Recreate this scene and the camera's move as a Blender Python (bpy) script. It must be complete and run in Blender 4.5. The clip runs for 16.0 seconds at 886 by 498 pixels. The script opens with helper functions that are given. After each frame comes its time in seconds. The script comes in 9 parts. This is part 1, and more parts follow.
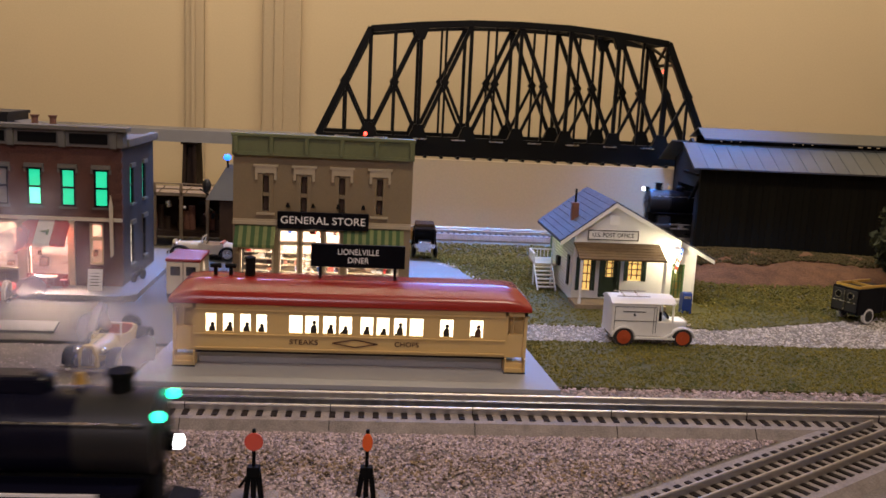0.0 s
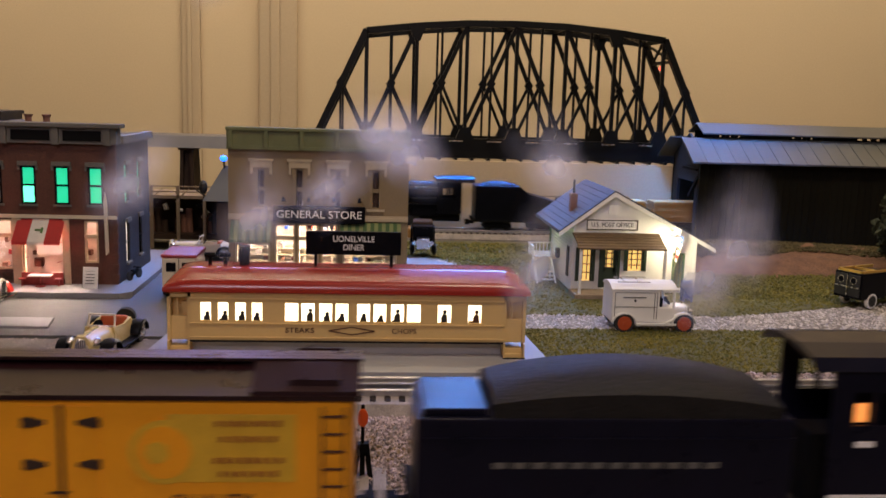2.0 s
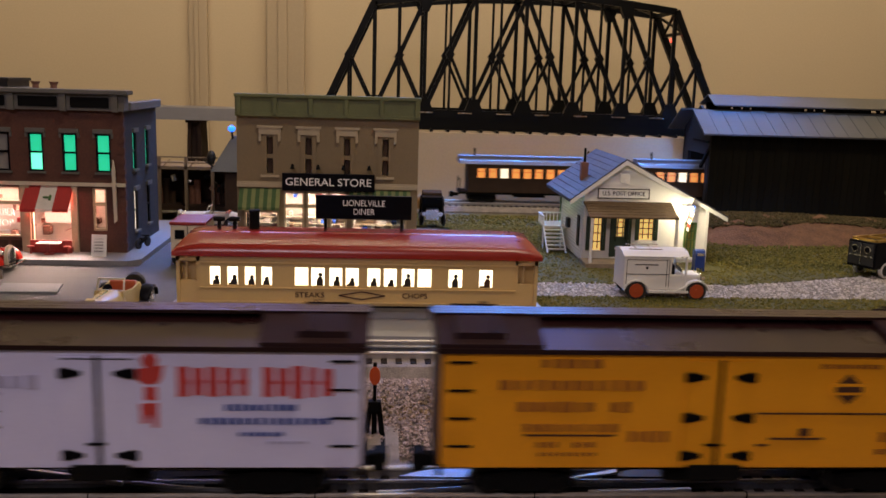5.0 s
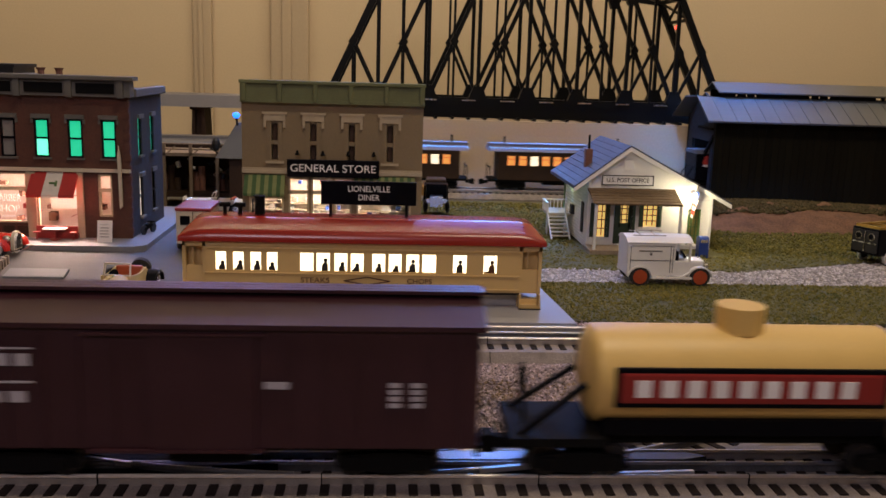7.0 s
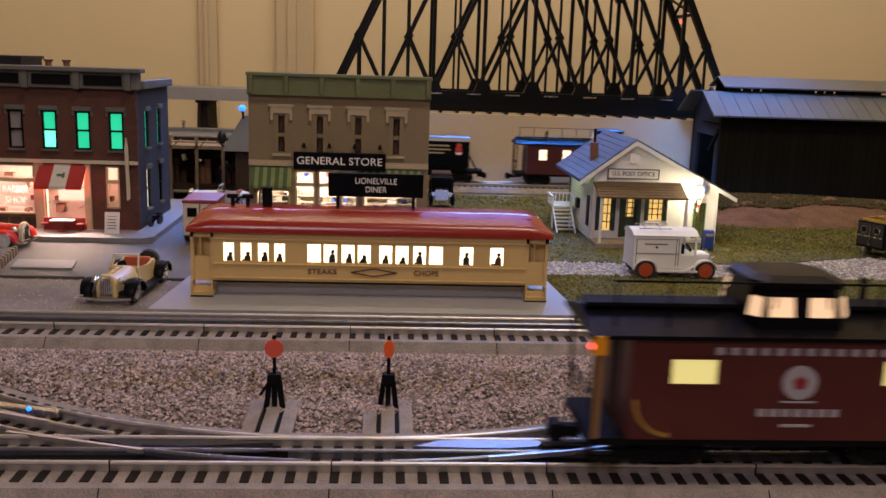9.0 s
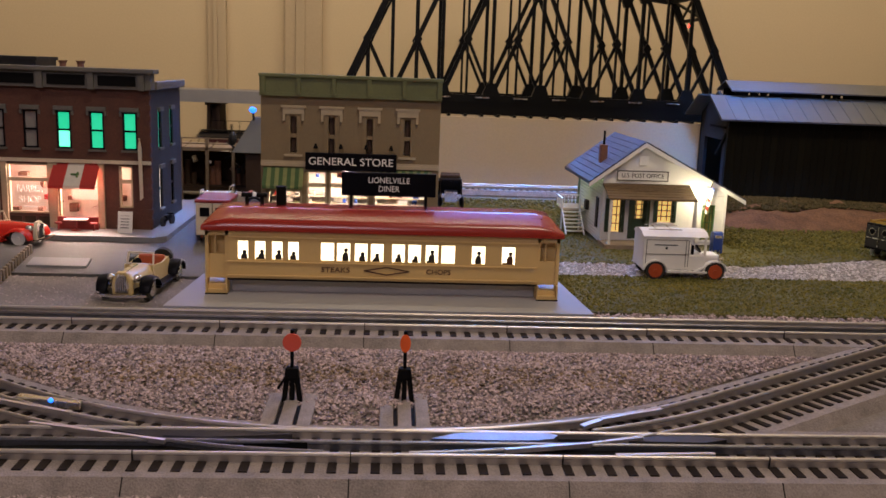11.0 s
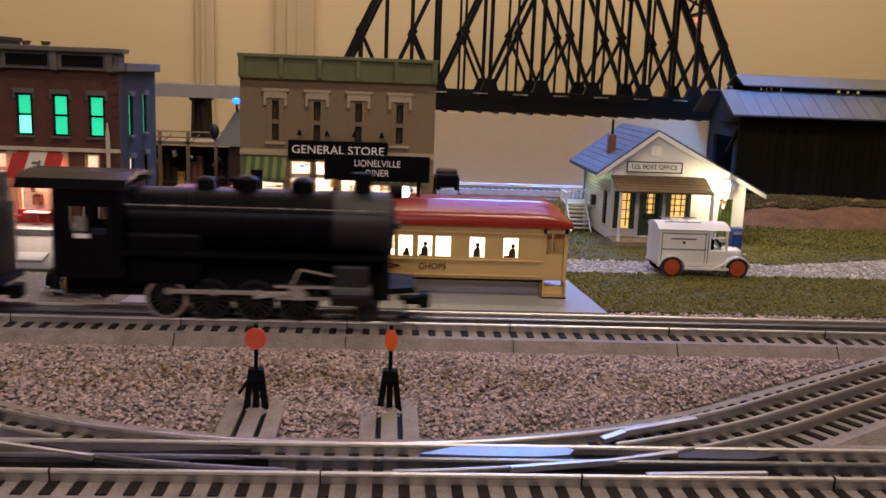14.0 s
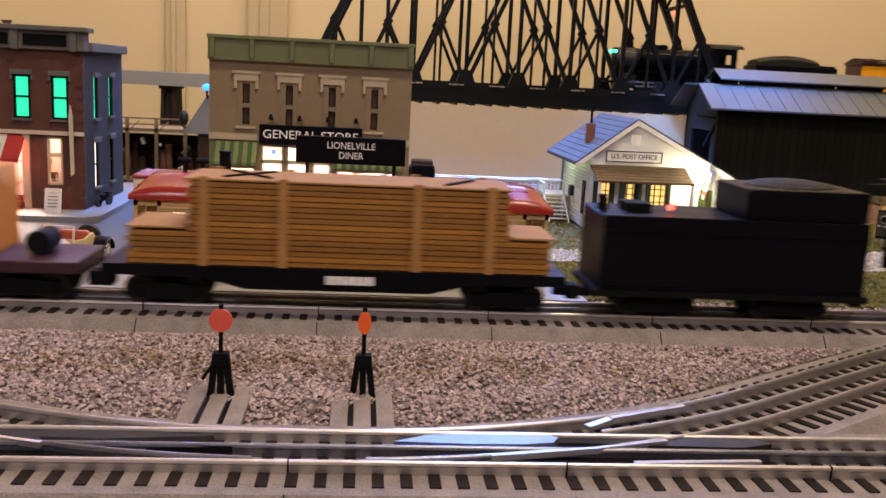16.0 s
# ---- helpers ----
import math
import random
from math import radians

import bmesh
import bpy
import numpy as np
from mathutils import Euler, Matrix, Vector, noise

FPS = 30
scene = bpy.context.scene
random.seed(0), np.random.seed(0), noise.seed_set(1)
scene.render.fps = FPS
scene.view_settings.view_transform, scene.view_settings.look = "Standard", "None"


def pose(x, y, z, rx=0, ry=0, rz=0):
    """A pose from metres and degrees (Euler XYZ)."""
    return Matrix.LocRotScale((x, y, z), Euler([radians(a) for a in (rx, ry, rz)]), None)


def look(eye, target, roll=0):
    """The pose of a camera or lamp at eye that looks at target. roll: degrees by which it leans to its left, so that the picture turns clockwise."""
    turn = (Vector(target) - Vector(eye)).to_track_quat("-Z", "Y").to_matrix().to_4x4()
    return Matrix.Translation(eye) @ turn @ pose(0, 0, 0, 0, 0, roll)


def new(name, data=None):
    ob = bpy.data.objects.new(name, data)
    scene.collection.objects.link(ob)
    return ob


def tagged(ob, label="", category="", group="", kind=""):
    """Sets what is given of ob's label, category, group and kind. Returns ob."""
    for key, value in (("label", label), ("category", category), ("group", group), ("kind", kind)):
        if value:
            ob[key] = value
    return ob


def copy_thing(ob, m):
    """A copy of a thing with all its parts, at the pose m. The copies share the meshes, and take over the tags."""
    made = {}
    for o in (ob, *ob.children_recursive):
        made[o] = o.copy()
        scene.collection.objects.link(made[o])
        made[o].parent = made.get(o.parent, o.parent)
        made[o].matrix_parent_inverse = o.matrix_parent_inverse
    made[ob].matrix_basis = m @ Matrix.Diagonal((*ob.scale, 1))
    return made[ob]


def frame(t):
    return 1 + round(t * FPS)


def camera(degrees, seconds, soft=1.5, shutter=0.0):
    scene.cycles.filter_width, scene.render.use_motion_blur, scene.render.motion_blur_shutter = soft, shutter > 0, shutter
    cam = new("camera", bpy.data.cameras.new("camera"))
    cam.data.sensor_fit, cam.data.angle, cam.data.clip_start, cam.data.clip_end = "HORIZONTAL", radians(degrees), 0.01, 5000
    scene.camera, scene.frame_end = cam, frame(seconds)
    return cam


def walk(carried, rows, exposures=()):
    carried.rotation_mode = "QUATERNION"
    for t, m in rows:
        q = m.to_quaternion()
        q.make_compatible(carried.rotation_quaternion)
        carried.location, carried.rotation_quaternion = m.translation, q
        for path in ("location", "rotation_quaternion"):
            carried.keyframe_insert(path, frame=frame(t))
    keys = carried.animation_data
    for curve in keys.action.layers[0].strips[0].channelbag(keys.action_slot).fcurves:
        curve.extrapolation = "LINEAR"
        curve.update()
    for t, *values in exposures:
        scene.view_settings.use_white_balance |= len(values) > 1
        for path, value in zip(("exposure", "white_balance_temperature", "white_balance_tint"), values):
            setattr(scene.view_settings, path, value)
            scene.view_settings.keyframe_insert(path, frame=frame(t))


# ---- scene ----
cam = camera(51.6, 16.0, soft=1.6, shutter=0.5)
PATH = [
    (0, (-0.029, -0.062, 0.273), (0.131, 1.899, -0.087), 2.8),
    (0.5, (-0.025, -0.058, 0.263), (0.134, 1.903, -0.092), 2.7),
    (1, (-0.023, -0.056, 0.26), (0.132, 1.905, -0.102), 2.4),
    (1.5, (-0.024, -0.057, 0.259), (0.132, 1.907, -0.085), 2.0),
    (2, (-0.022, -0.058, 0.244), (0.132, 1.909, -0.084), 1.7),
    (2.5, (-0.024, -0.056, 0.232), (0.129, 1.909, -0.109), 1.7),
    (3, (-0.025, -0.054, 0.229), (0.126, 1.909, -0.122), 1.8),
    (3.5, (-0.024, -0.055, 0.232), (0.124, 1.907, -0.127), 1.7),
    (4, (-0.023, -0.054, 0.232), (0.122, 1.908, -0.127), 1.7),
    (4.5, (-0.024, -0.054, 0.229), (0.118, 1.908, -0.129), 1.7),
    (5, (-0.025, -0.053, 0.228), (0.115, 1.907, -0.142), 1.7),
    (7.5, (-0.027, -0.057, 0.225), (0.104, 1.899, -0.171), 1.8),
    (8, (-0.028, -0.057, 0.224), (0.102, 1.898, -0.174), 1.9),
    (8.5, (-0.029, -0.058, 0.225), (0.1, 1.896, -0.179), 1.9),
    (9, (-0.03, -0.06, 0.224), (0.097, 1.894, -0.182), 1.9),
    (11.5, (-0.042, -0.07, 0.218), (0.076, 1.887, -0.174), 2.1),
    (12, (-0.045, -0.072, 0.217), (0.074, 1.886, -0.173), 2.1),
    (12.5, (-0.045, -0.068, 0.216), (0.072, 1.891, -0.167), 2.1),
    (13, (-0.041, -0.044, 0.206), (0.075, 1.916, -0.171), 2.0),
    (13.5, (-0.039, -0.012, 0.191), (0.08, 1.949, -0.182), 2.1),
    (14, (-0.03, 0.018, 0.184), (0.094, 1.98, -0.184), 2.2),
    (14.5, (-0.028, 0.041, 0.174), (0.111, 2.002, -0.193), 2.4),
    (15, (-0.029, 0.047, 0.169), (0.121, 2.007, -0.199), 2.6),
    (15.5, (-0.029, 0.046, 0.169), (0.138, 2.006, -0.196), 2.8),
    (16, (-0.03, 0.041, 0.169), (0.152, 1.999, -0.199), 2.9),
]
walk(cam, [(t, look(eye, target, roll)) for t, eye, target, roll in PATH], exposures=[(0, 0.07), (1.5, 0.02), (2.0, 0.06), (2.5, -0.2), (5.0, -0.22), (7.5, -0.22), (8.5, -0.07), (9.0, -0.05), (11.5, -0.14), (12.5, 0.02), (14.0, 0.1), (14.5, 0.38), (15.0, 0.6), (16.0, 0.62)])

# ---- light ----
world = bpy.data.worlds.new("room_dark")
world.use_nodes = True
world.node_tree.nodes["Background"].inputs["Color"].default_value = (0.9, 0.7, 0.5, 1)
world.node_tree.nodes["Background"].inputs["Strength"].default_value = 0.004
scene.world = world


def area(name, eye, target, size, size_y, power, colour, spread=180):
    d = bpy.data.lights.new(name, "AREA")
    d.shape, d.size, d.size_y, d.energy, d.color = "RECTANGLE", size, size_y, power, colour
    d.spread = radians(spread)
    ob = new(name, d)
    ob.matrix_world = look(eye, target)
    return ob


def point(name, eye, power, colour, radius=0.004):
    d = bpy.data.lights.new(name, "POINT")
    d.energy, d.color, d.shadow_soft_size = power, colour, radius
    ob = new(name, d)
    ob.location = eye
    return ob


# Unseen fill light added to brighten the rear wall and its low board.
area("unseen_wall_fill", (0.15, 1.5, 1.7), (0.15, 2.3, 1.0), 3.4, 0.08, 42.0, (0.97, 0.8, 0.55))
area("ceiling_lamp", (0.4, 0.2, 1.7), (0.2, 0.6, 0.0), 0.5, 0.3, 13.4, (1.0, 0.8, 0.6))
# Frontal fill added behind the camera to lift car sides and facades.
area("front_fill_light", (-0.4, -1.1, 1.25), (0.0, 0.8, 0.05), 0.6, 0.4, 9.2, (1.0, 0.83, 0.93))
# Added blue light, source unseen, for the tint on rails, roofs and road.
area("added_blue_light", (0.2, 1.5, 0.54), (0.1, 1.05, 0.0), 0.28, 0.07, 1.5, (0.07, 0.3, 1.0), 100)
# No window here: soft blue light added to give the car roofs a sheen.
area("roof_sheen_light", (0.28, 1.62, 1.3), (0.05, 0.45, 0.05), 0.5, 0.25, 1.15, (0.16, 0.25, 1.0), 110)
# Added light that tints the left end of the shed roof blue.
area("added_blue_light", (0.57, 1.5, 0.5), (0.615, 1.635, 0.17), 0.2, 0.05, 0.85, (0.06, 0.3, 1.0), 60)
area("bridge_strip_lamp", (0.22, 1.7, 0.142), (0.22, 1.64, 0.0), 0.66, 0.005, 1.3, (0.04, 0.26, 1.0), 100)
# Three more added lights: violet-blue over the shops, blue on road and pavement.
area("added_blue_light", (-0.35, 1.7, 0.75), (-0.3, 0.8, 0.0), 0.3, 0.05, 0.7, (0.36, 0.33, 1.0), 110)
area("added_blue_light", (0.1, 1.5, 0.42), (0.075, 1.14, 0.0), 0.1, 0.04, 0.32, (0.06, 0.34, 1.0), 45)
area("added_blue_light", (-0.27, 1.5, 0.42), (-0.275, 1.1, 0.0), 0.1, 0.04, 0.22, (0.12, 0.34, 1.0), 40)
point("barber_shop_bulb", (-0.42, 1.075, 0.074), 1.6, (1.0, 0.7, 0.58))
point("upstairs_bulb", (-0.43, 1.09, 0.115), 0.03, (0.05, 1.0, 0.5))
point("store_bulb", (-0.09, 1.066, 0.07), 1.15, (1.0, 0.8, 0.68))
point("office_bulb", (0.29, 1.12, 0.06), 0.03, (1.0, 0.72, 0.4))
point("porch_bulb", (0.358, 1.047, 0.071), 0.16, (1.0, 0.86, 0.55), 0.003)
point("porch_side_bulb", (0.215, 1.17, 0.07), 0.01, (0.75, 1.0, 0.4))


# ---- materials ----
def mat(name, colour, rough=0.6, metal=0.0, vary=0.18, size=0.02, grain=0.0012, bump=0.15, glow=None, power=0.0, island=False, second=None, piece=False, spec=0.5, lone=0.7):
    """A surface whose colour wanders at two scales; sizes in metres."""
    m = bpy.data.materials.new(name)
    m.use_nodes = True
    nt = m.node_tree
    n, l = nt.nodes, nt.links
    p = n["Principled BSDF"]
    p.inputs["Roughness"].default_value, p.inputs["Metallic"].default_value = rough, metal
    p.inputs["Specular IOR Level"].default_value = spec
    co = n.new("ShaderNodeTexCoord")
    big, fine = n.new("ShaderNodeTexNoise"), n.new("ShaderNodeTexNoise")
    big.inputs["Scale"].default_value, fine.inputs["Scale"].default_value = 1 / size, 1 / grain
    big.inputs["Detail"].default_value, fine.inputs["Detail"].default_value = 4, 2
    for t in (big, fine):
        l.new(co.outputs["Object"], t.inputs["Vector"])
    ramp = n.new("ShaderNodeValToRGB")
    c = colour
    lo = tuple(max(0, v * (1 - vary)) for v in c)
    hi = second or tuple(min(1, v * (1 + vary)) for v in c)
    ramp.color_ramp.elements[0].color, ramp.color_ramp.elements[1].color = (*lo, 1), (*hi, 1)
    ramp.color_ramp.elements[0].position, ramp.color_ramp.elements[1].position = 0.3, 0.7
    mixer = n.new("ShaderNodeMath")
    mixer.operation = "MULTIPLY_ADD"
    mixer.inputs[1].default_value = 0.45
    half = n.new("ShaderNodeMath")
    half.operation = "MULTIPLY"
    half.inputs[1].default_value = 0.55
    l.new(big.outputs["Fac"], half.inputs[0])
    l.new(fine.outputs["Fac"], mixer.inputs[0])
    l.new(half.outputs[0], mixer.inputs[2])
    fac = mixer.outputs[0]
    if island or piece:
        if island:
            g = n.new("ShaderNodeNewGeometry")
            rnd = g.outputs["Random Per Island"]
        else:
            g = n.new("ShaderNodeObjectInfo")
            rnd = g.outputs["Random"]
        mm = n.new("ShaderNodeMath")
        mm.operation = "MULTIPLY_ADD"
        mm.inputs[1].default_value = lone
        l.new(rnd, mm.inputs[0])
        h2 = n.new("ShaderNodeMath")
        h2.operation = "MULTIPLY"
        h2.inputs[1].default_value = 1 - lone
        l.new(fac, h2.inputs[0])
        l.new(h2.outputs[0], mm.inputs[2])
        fac = mm.outputs[0]
        ramp.color_ramp.elements[0].position, ramp.color_ramp.elements[1].position = (0.05, 0.95) if lone > 0.5 else (0.3, 0.7)
    l.new(fac, ramp.inputs["Fac"])
    l.new(ramp.outputs["Color"], p.inputs["Base Color"])
    rr = n.new("ShaderNodeMath")
    rr.operation = "MULTIPLY_ADD"
    rr.inputs[1].default_value = 0.25
    rr.inputs[2].default_value = rough - 0.12
    l.new(big.outputs["Fac"], rr.inputs[0])
    l.new(rr.outputs[0], p.inputs["Roughness"])
    if bump:
        b = n.new("ShaderNodeBump")
        b.inputs["Strength"].default_value, b.inputs["Distance"].default_value = bump, grain * 0.6
        l.new(fine.outputs["Fac"], b.inputs["Height"])
        l.new(b.outputs["Normal"], p.inputs["Normal"])
    if glow:
        p.inputs["Emission Color"].default_value, p.inputs["Emission Strength"].default_value = (*glow, 1), power
    return m


def glass(name, tint=(1, 1, 1), rough=0.02):
    m = bpy.data.materials.new(name)
    m.use_nodes = True
    p = m.node_tree.nodes["Principled BSDF"]
    p.inputs["Base Color"].default_value = (*tint, 1)
    p.inputs["Roughness"].default_value, p.inputs["Transmission Weight"].default_value, p.inputs["IOR"].default_value = rough, 1.0, 1.1
    return m


def vapour(name, dense):
    """Thin smoke: a pale matt veil that thins out from the middle of each wisp to its rim."""
    m = bpy.data.materials.new(name)
    m.use_nodes = True
    nt = m.node_tree
    n, l = nt.nodes, nt.links
    n.remove(n["Principled BSDF"])
    d, e, both = n.new("ShaderNodeBsdfTranslucent"), n.new("ShaderNodeBsdfDiffuse"), n.new("ShaderNodeAddShader")
    tr, mix = n.new("ShaderNodeBsdfTransparent"), n.new("ShaderNodeMixShader")
    d.inputs["Color"].default_value = e.inputs["Color"].default_value = (0.8, 0.79, 0.8, 1)
    l.new(d.outputs[0], both.inputs[0])
    l.new(e.outputs[0], both.inputs[1])
    uv, length = n.new("ShaderNodeUVMap"), n.new("ShaderNodeVectorMath")
    uv.uv_map, length.operation = "wisp", "LENGTH"
    l.new(uv.outputs["UV"], length.inputs[0])
    fade = n.new("ShaderNodeMapRange")
    fade.interpolation_type = "SMOOTHSTEP"
    fade.inputs["From Min"].default_value, fade.inputs["From Max"].default_value = 0.0, 0.95
    fade.inputs["To Min"].default_value, fade.inputs["To Max"].default_value = dense, 0.0
    l.new(length.outputs["Value"], fade.inputs["Value"])
    co, t = n.new("ShaderNodeTexCoord"), n.new("ShaderNodeTexNoise")
    t.inputs["Scale"].default_value, t.inputs["Detail"].default_value = 26, 3
    l.new(co.outputs["Object"], t.inputs["Vector"])
    r = n.new("ShaderNodeMapRange")
    r.inputs["From Min"].default_value, r.inputs["From Max"].default_value = 0.3, 0.65
    l.new(t.outputs["Fac"], r.inputs["Value"])
    mul = n.new("ShaderNodeMath")
    mul.operation = "MULTIPLY"
    l.new(fade.outputs[0], mul.inputs[0])
    l.new(r.outputs[0], mul.inputs[1])
    l.new(mul.outputs[0], mix.inputs["Fac"])
    l.new(tr.outputs[0], mix.inputs[1])
    l.new(both.outputs[0], mix.inputs[2])
    l.new(mix.outputs[0], n["Material Output"].inputs["Surface"])
    return m


WALL = mat("wall_paint", (0.56, 0.44, 0.29), 0.8, vary=0.06, size=0.6, grain=0.004, bump=0.05)
CEIL = mat("ceiling_paint", (0.6, 0.55, 0.48), 0.85, vary=0.05, size=0.5, grain=0.004)
CURTAIN = mat("trim_paint", (0.45, 0.35, 0.235), 0.7, vary=0.06, size=0.4, grain=0.004, bump=0.05)
ROADBED = mat("grey_plastic_roadbed", (0.25, 0.215, 0.195), 0.75, vary=0.4, size=0.012, grain=0.0011, bump=1.0)
TIE = mat("dark_plastic_tie", (0.02, 0.015, 0.013), 0.75, vary=0.3, size=0.01, piece=True, spec=0.1)
RAIL = mat("rail_steel", (0.56, 0.53, 0.49), 0.42, 0.85, vary=0.12, size=0.03, bump=0.05)
DARKRAIL = mat("blackened_rail", (0.2, 0.2, 0.21), 0.35, 0.8, vary=0.3, size=0.02, bump=0.05)
STONE = mat("gravel_stone", (0.19, 0.145, 0.135), 0.85, vary=0.45, size=0.03, island=True, second=(0.62, 0.49, 0.475))
PALESTONE = mat("pale_road_gravel", (0.4, 0.37, 0.34), 0.85, vary=0.45, size=0.03, island=True, second=(0.68, 0.62, 0.58))
SOIL = mat("gravel_bed", (0.17, 0.145, 0.12), 0.9, vary=0.4, size=0.05, grain=0.002, bump=0.8, second=(0.26, 0.23, 0.2))
EARTH = mat("layout_earth", (0.1, 0.085, 0.06), 0.95, vary=0.4, size=0.08, grain=0.003, bump=0.8, second=(0.15, 0.14, 0.08))
TURF = mat("turf_base", (0.06, 0.065, 0.02), 0.95, vary=0.4, size=0.05, grain=0.002, bump=0.9, second=(0.13, 0.12, 0.045))
GRASS = mat("turf_foam", (0.07, 0.088, 0.009), 0.95, vary=0.3, size=0.045, island=True, second=(0.2, 0.16, 0.03), lone=0.25)
BANKFOAM = mat("bank_foam", (0.04, 0.036, 0.011), 0.95, vary=0.3, size=0.04, island=True, second=(0.1, 0.075, 0.025), lone=0.22)
DARKGREEN = mat("dark_green_paint", (0.018, 0.035, 0.018), 0.5, vary=0.15, size=0.01, bump=0.1)
OLIVEPANEL = mat("olive_door_panel", (0.3, 0.27, 0.08), 0.5, vary=0.15, size=0.01, bump=0.1)
FROGGREY = mat("dark_grey_plastic", (0.05, 0.046, 0.045), 0.85, vary=0.25, size=0.01, bump=0.2, spec=0.1)
SHEDEND = mat("blue_black_boards", (0.016, 0.018, 0.024), 0.7, vary=0.3, size=0.05, bump=0.3, spec=0.3)
FADEDOLIVE = mat("faded_olive_print", (0.66, 0.4, 0.025), 0.5, vary=0.12, size=0.01)
DULLPINK = mat("dull_pink_print", (0.42, 0.16, 0.13), 0.5, vary=0.1)
FADEDBROWN = mat("faded_brown_print", (0.3, 0.1, 0.012), 0.5, vary=0.1)
BUSH = mat("tree_foam", (0.02, 0.028, 0.012), 0.95, vary=0.5, size=0.05, island=True, second=(0.06, 0.07, 0.03))
ASPHALT = mat("street_surface", (0.075, 0.072, 0.068), 0.78, vary=0.35, size=0.03, grain=0.0016, bump=0.6)
CONCRETE = mat("grey_concrete", (0.19, 0.19, 0.2), 0.75, vary=0.14, size=0.05, grain=0.001, bump=0.2)
GREYBASE = mat("grey_plastic_base", (0.3, 0.3, 0.32), 0.5, vary=0.08, size=0.05, bump=0.08)
REDCLAY = mat("red_clay_bank", (0.12, 0.05, 0.028), 0.95, vary=0.5, size=0.025, grain=0.003, bump=0.9, second=(0.21, 0.11, 0.06))
CREAM = mat("cream_plastic", (0.62, 0.43, 0.17), 0.4, vary=0.07, size=0.06, bump=0.04)
REDROOF = mat("red_plastic_roof", (0.26, 0.02, 0.012), 0.22, vary=0.1, size=0.06, bump=0.04)
BLACK = mat("black_paint", (0.004, 0.004, 0.006), 0.35, vary=0.3, size=0.02, bump=0.08, spec=0.07)
MATTBLACK = mat("matt_black_metal", (0.005, 0.005, 0.005), 0.7, vary=0.3, size=0.02, bump=0.15, spec=0.1)
NAVYBLACK = mat("blue_black_paint", (0.005, 0.005, 0.013), 0.3, vary=0.3, size=0.03, bump=0.05, spec=0.17)
GREYBLACK = mat("graphite_paint", (0.011, 0.011, 0.012), 0.5, vary=0.2, size=0.02, bump=0.1)
WHITE = mat("white_paint", (0.76, 0.75, 0.72), 0.45, vary=0.06, size=0.02, bump=0.05)
IVORY = mat("ivory_paint", (0.6, 0.53, 0.4), 0.5, vary=0.08, size=0.02, bump=0.06)
SILVER = mat("bright_metal", (0.7, 0.68, 0.64), 0.25, 1.0, vary=0.1, size=0.01, bump=0.05)
BRICK = mat("dark_red_brick", (0.095, 0.038, 0.024), 0.8, vary=0.35, size=0.03, grain=0.0016, bump=0.5)
BRICKBLUE = mat("dark_grey_brick", (0.024, 0.023, 0.024), 0.75, vary=0.25, size=0.03, grain=0.0016, bump=0.5)
CORNICE = mat("weathered_grey_cornice", (0.12, 0.115, 0.1), 0.7, vary=0.25, size=0.03, bump=0.3)
TANWALL = mat("tan_stucco", (0.22, 0.165, 0.09), 0.75, vary=0.12, size=0.05, grain=0.0014, bump=0.35)
GREENTRIM = mat("sage_green_trim", (0.13, 0.145, 0.06), 0.65, vary=0.2, size=0.03, bump=0.2)
TRIM = mat("buff_trim", (0.42, 0.35, 0.23), 0.65, vary=0.12, size=0.02, bump=0.2)
AWNDARK = mat("green_awning_cloth", (0.05, 0.1, 0.035), 0.85, vary=0.2, size=0.01, bump=0.3)
AWNLIGHT = mat("pale_green_awning_cloth", (0.18, 0.21, 0.08), 0.85, vary=0.2, size=0.01, bump=0.3)
REDCLOTH = mat("red_awning_cloth", (0.42, 0.03, 0.025), 0.7, vary=0.15, size=0.01, bump=0.3)
WHITECLOTH = mat("white_awning_cloth", (0.66, 0.62, 0.56), 0.7, vary=0.1, size=0.01, bump=0.3)
GREENPAINT = mat("green_paint", (0.1, 0.19, 0.06), 0.5, vary=0.15, size=0.01, bump=0.1)
SHINGLE = mat("grey_blue_shingle", (0.06, 0.06, 0.08), 0.7, vary=0.12, size=0.02, piece=True, bump=0.3)
BROWNROOF = mat("brown_canopy_shingle", (0.13, 0.085, 0.045), 0.8, vary=0.3, size=0.01, grain=0.002, bump=0.6)
TIN = mat("galvanised_roof", (0.13, 0.135, 0.14), 0.38, 0.55, vary=0.15, size=0.05, bump=0.12)
SHEDWALL = mat("dark_green_boards", (0.009, 0.0085, 0.005), 0.75, vary=0.3, size=0.05, bump=0.3, piece=True, spec=0.15)
BRIDGEBLACK = mat("black_bridge_plastic", (0.004, 0.004, 0.004), 0.45, vary=0.2, size=0.05, bump=0.05, spec=0.18)
DECKGREY = mat("grey_trestle_deck", (0.3, 0.3, 0.32), 0.5, vary=0.15, size=0.05)
BROWNPIER = mat("brown_trestle_bent", (0.05, 0.032, 0.024), 0.8, vary=0.3, size=0.03, spec=0.25)
YELLOW = mat("reefer_yellow", (0.86, 0.36, 0.008), 0.4, vary=0.06, size=0.03, bump=0.06)
PALEYELLOW = mat("cream_yellow_paint", (0.72, 0.5, 0.16), 0.4, vary=0.06, size=0.03, bump=0.06)
PANELRED = mat("reefer_red", (0.27, 0.022, 0.018), 0.4, vary=0.08, size=0.03, bump=0.06)
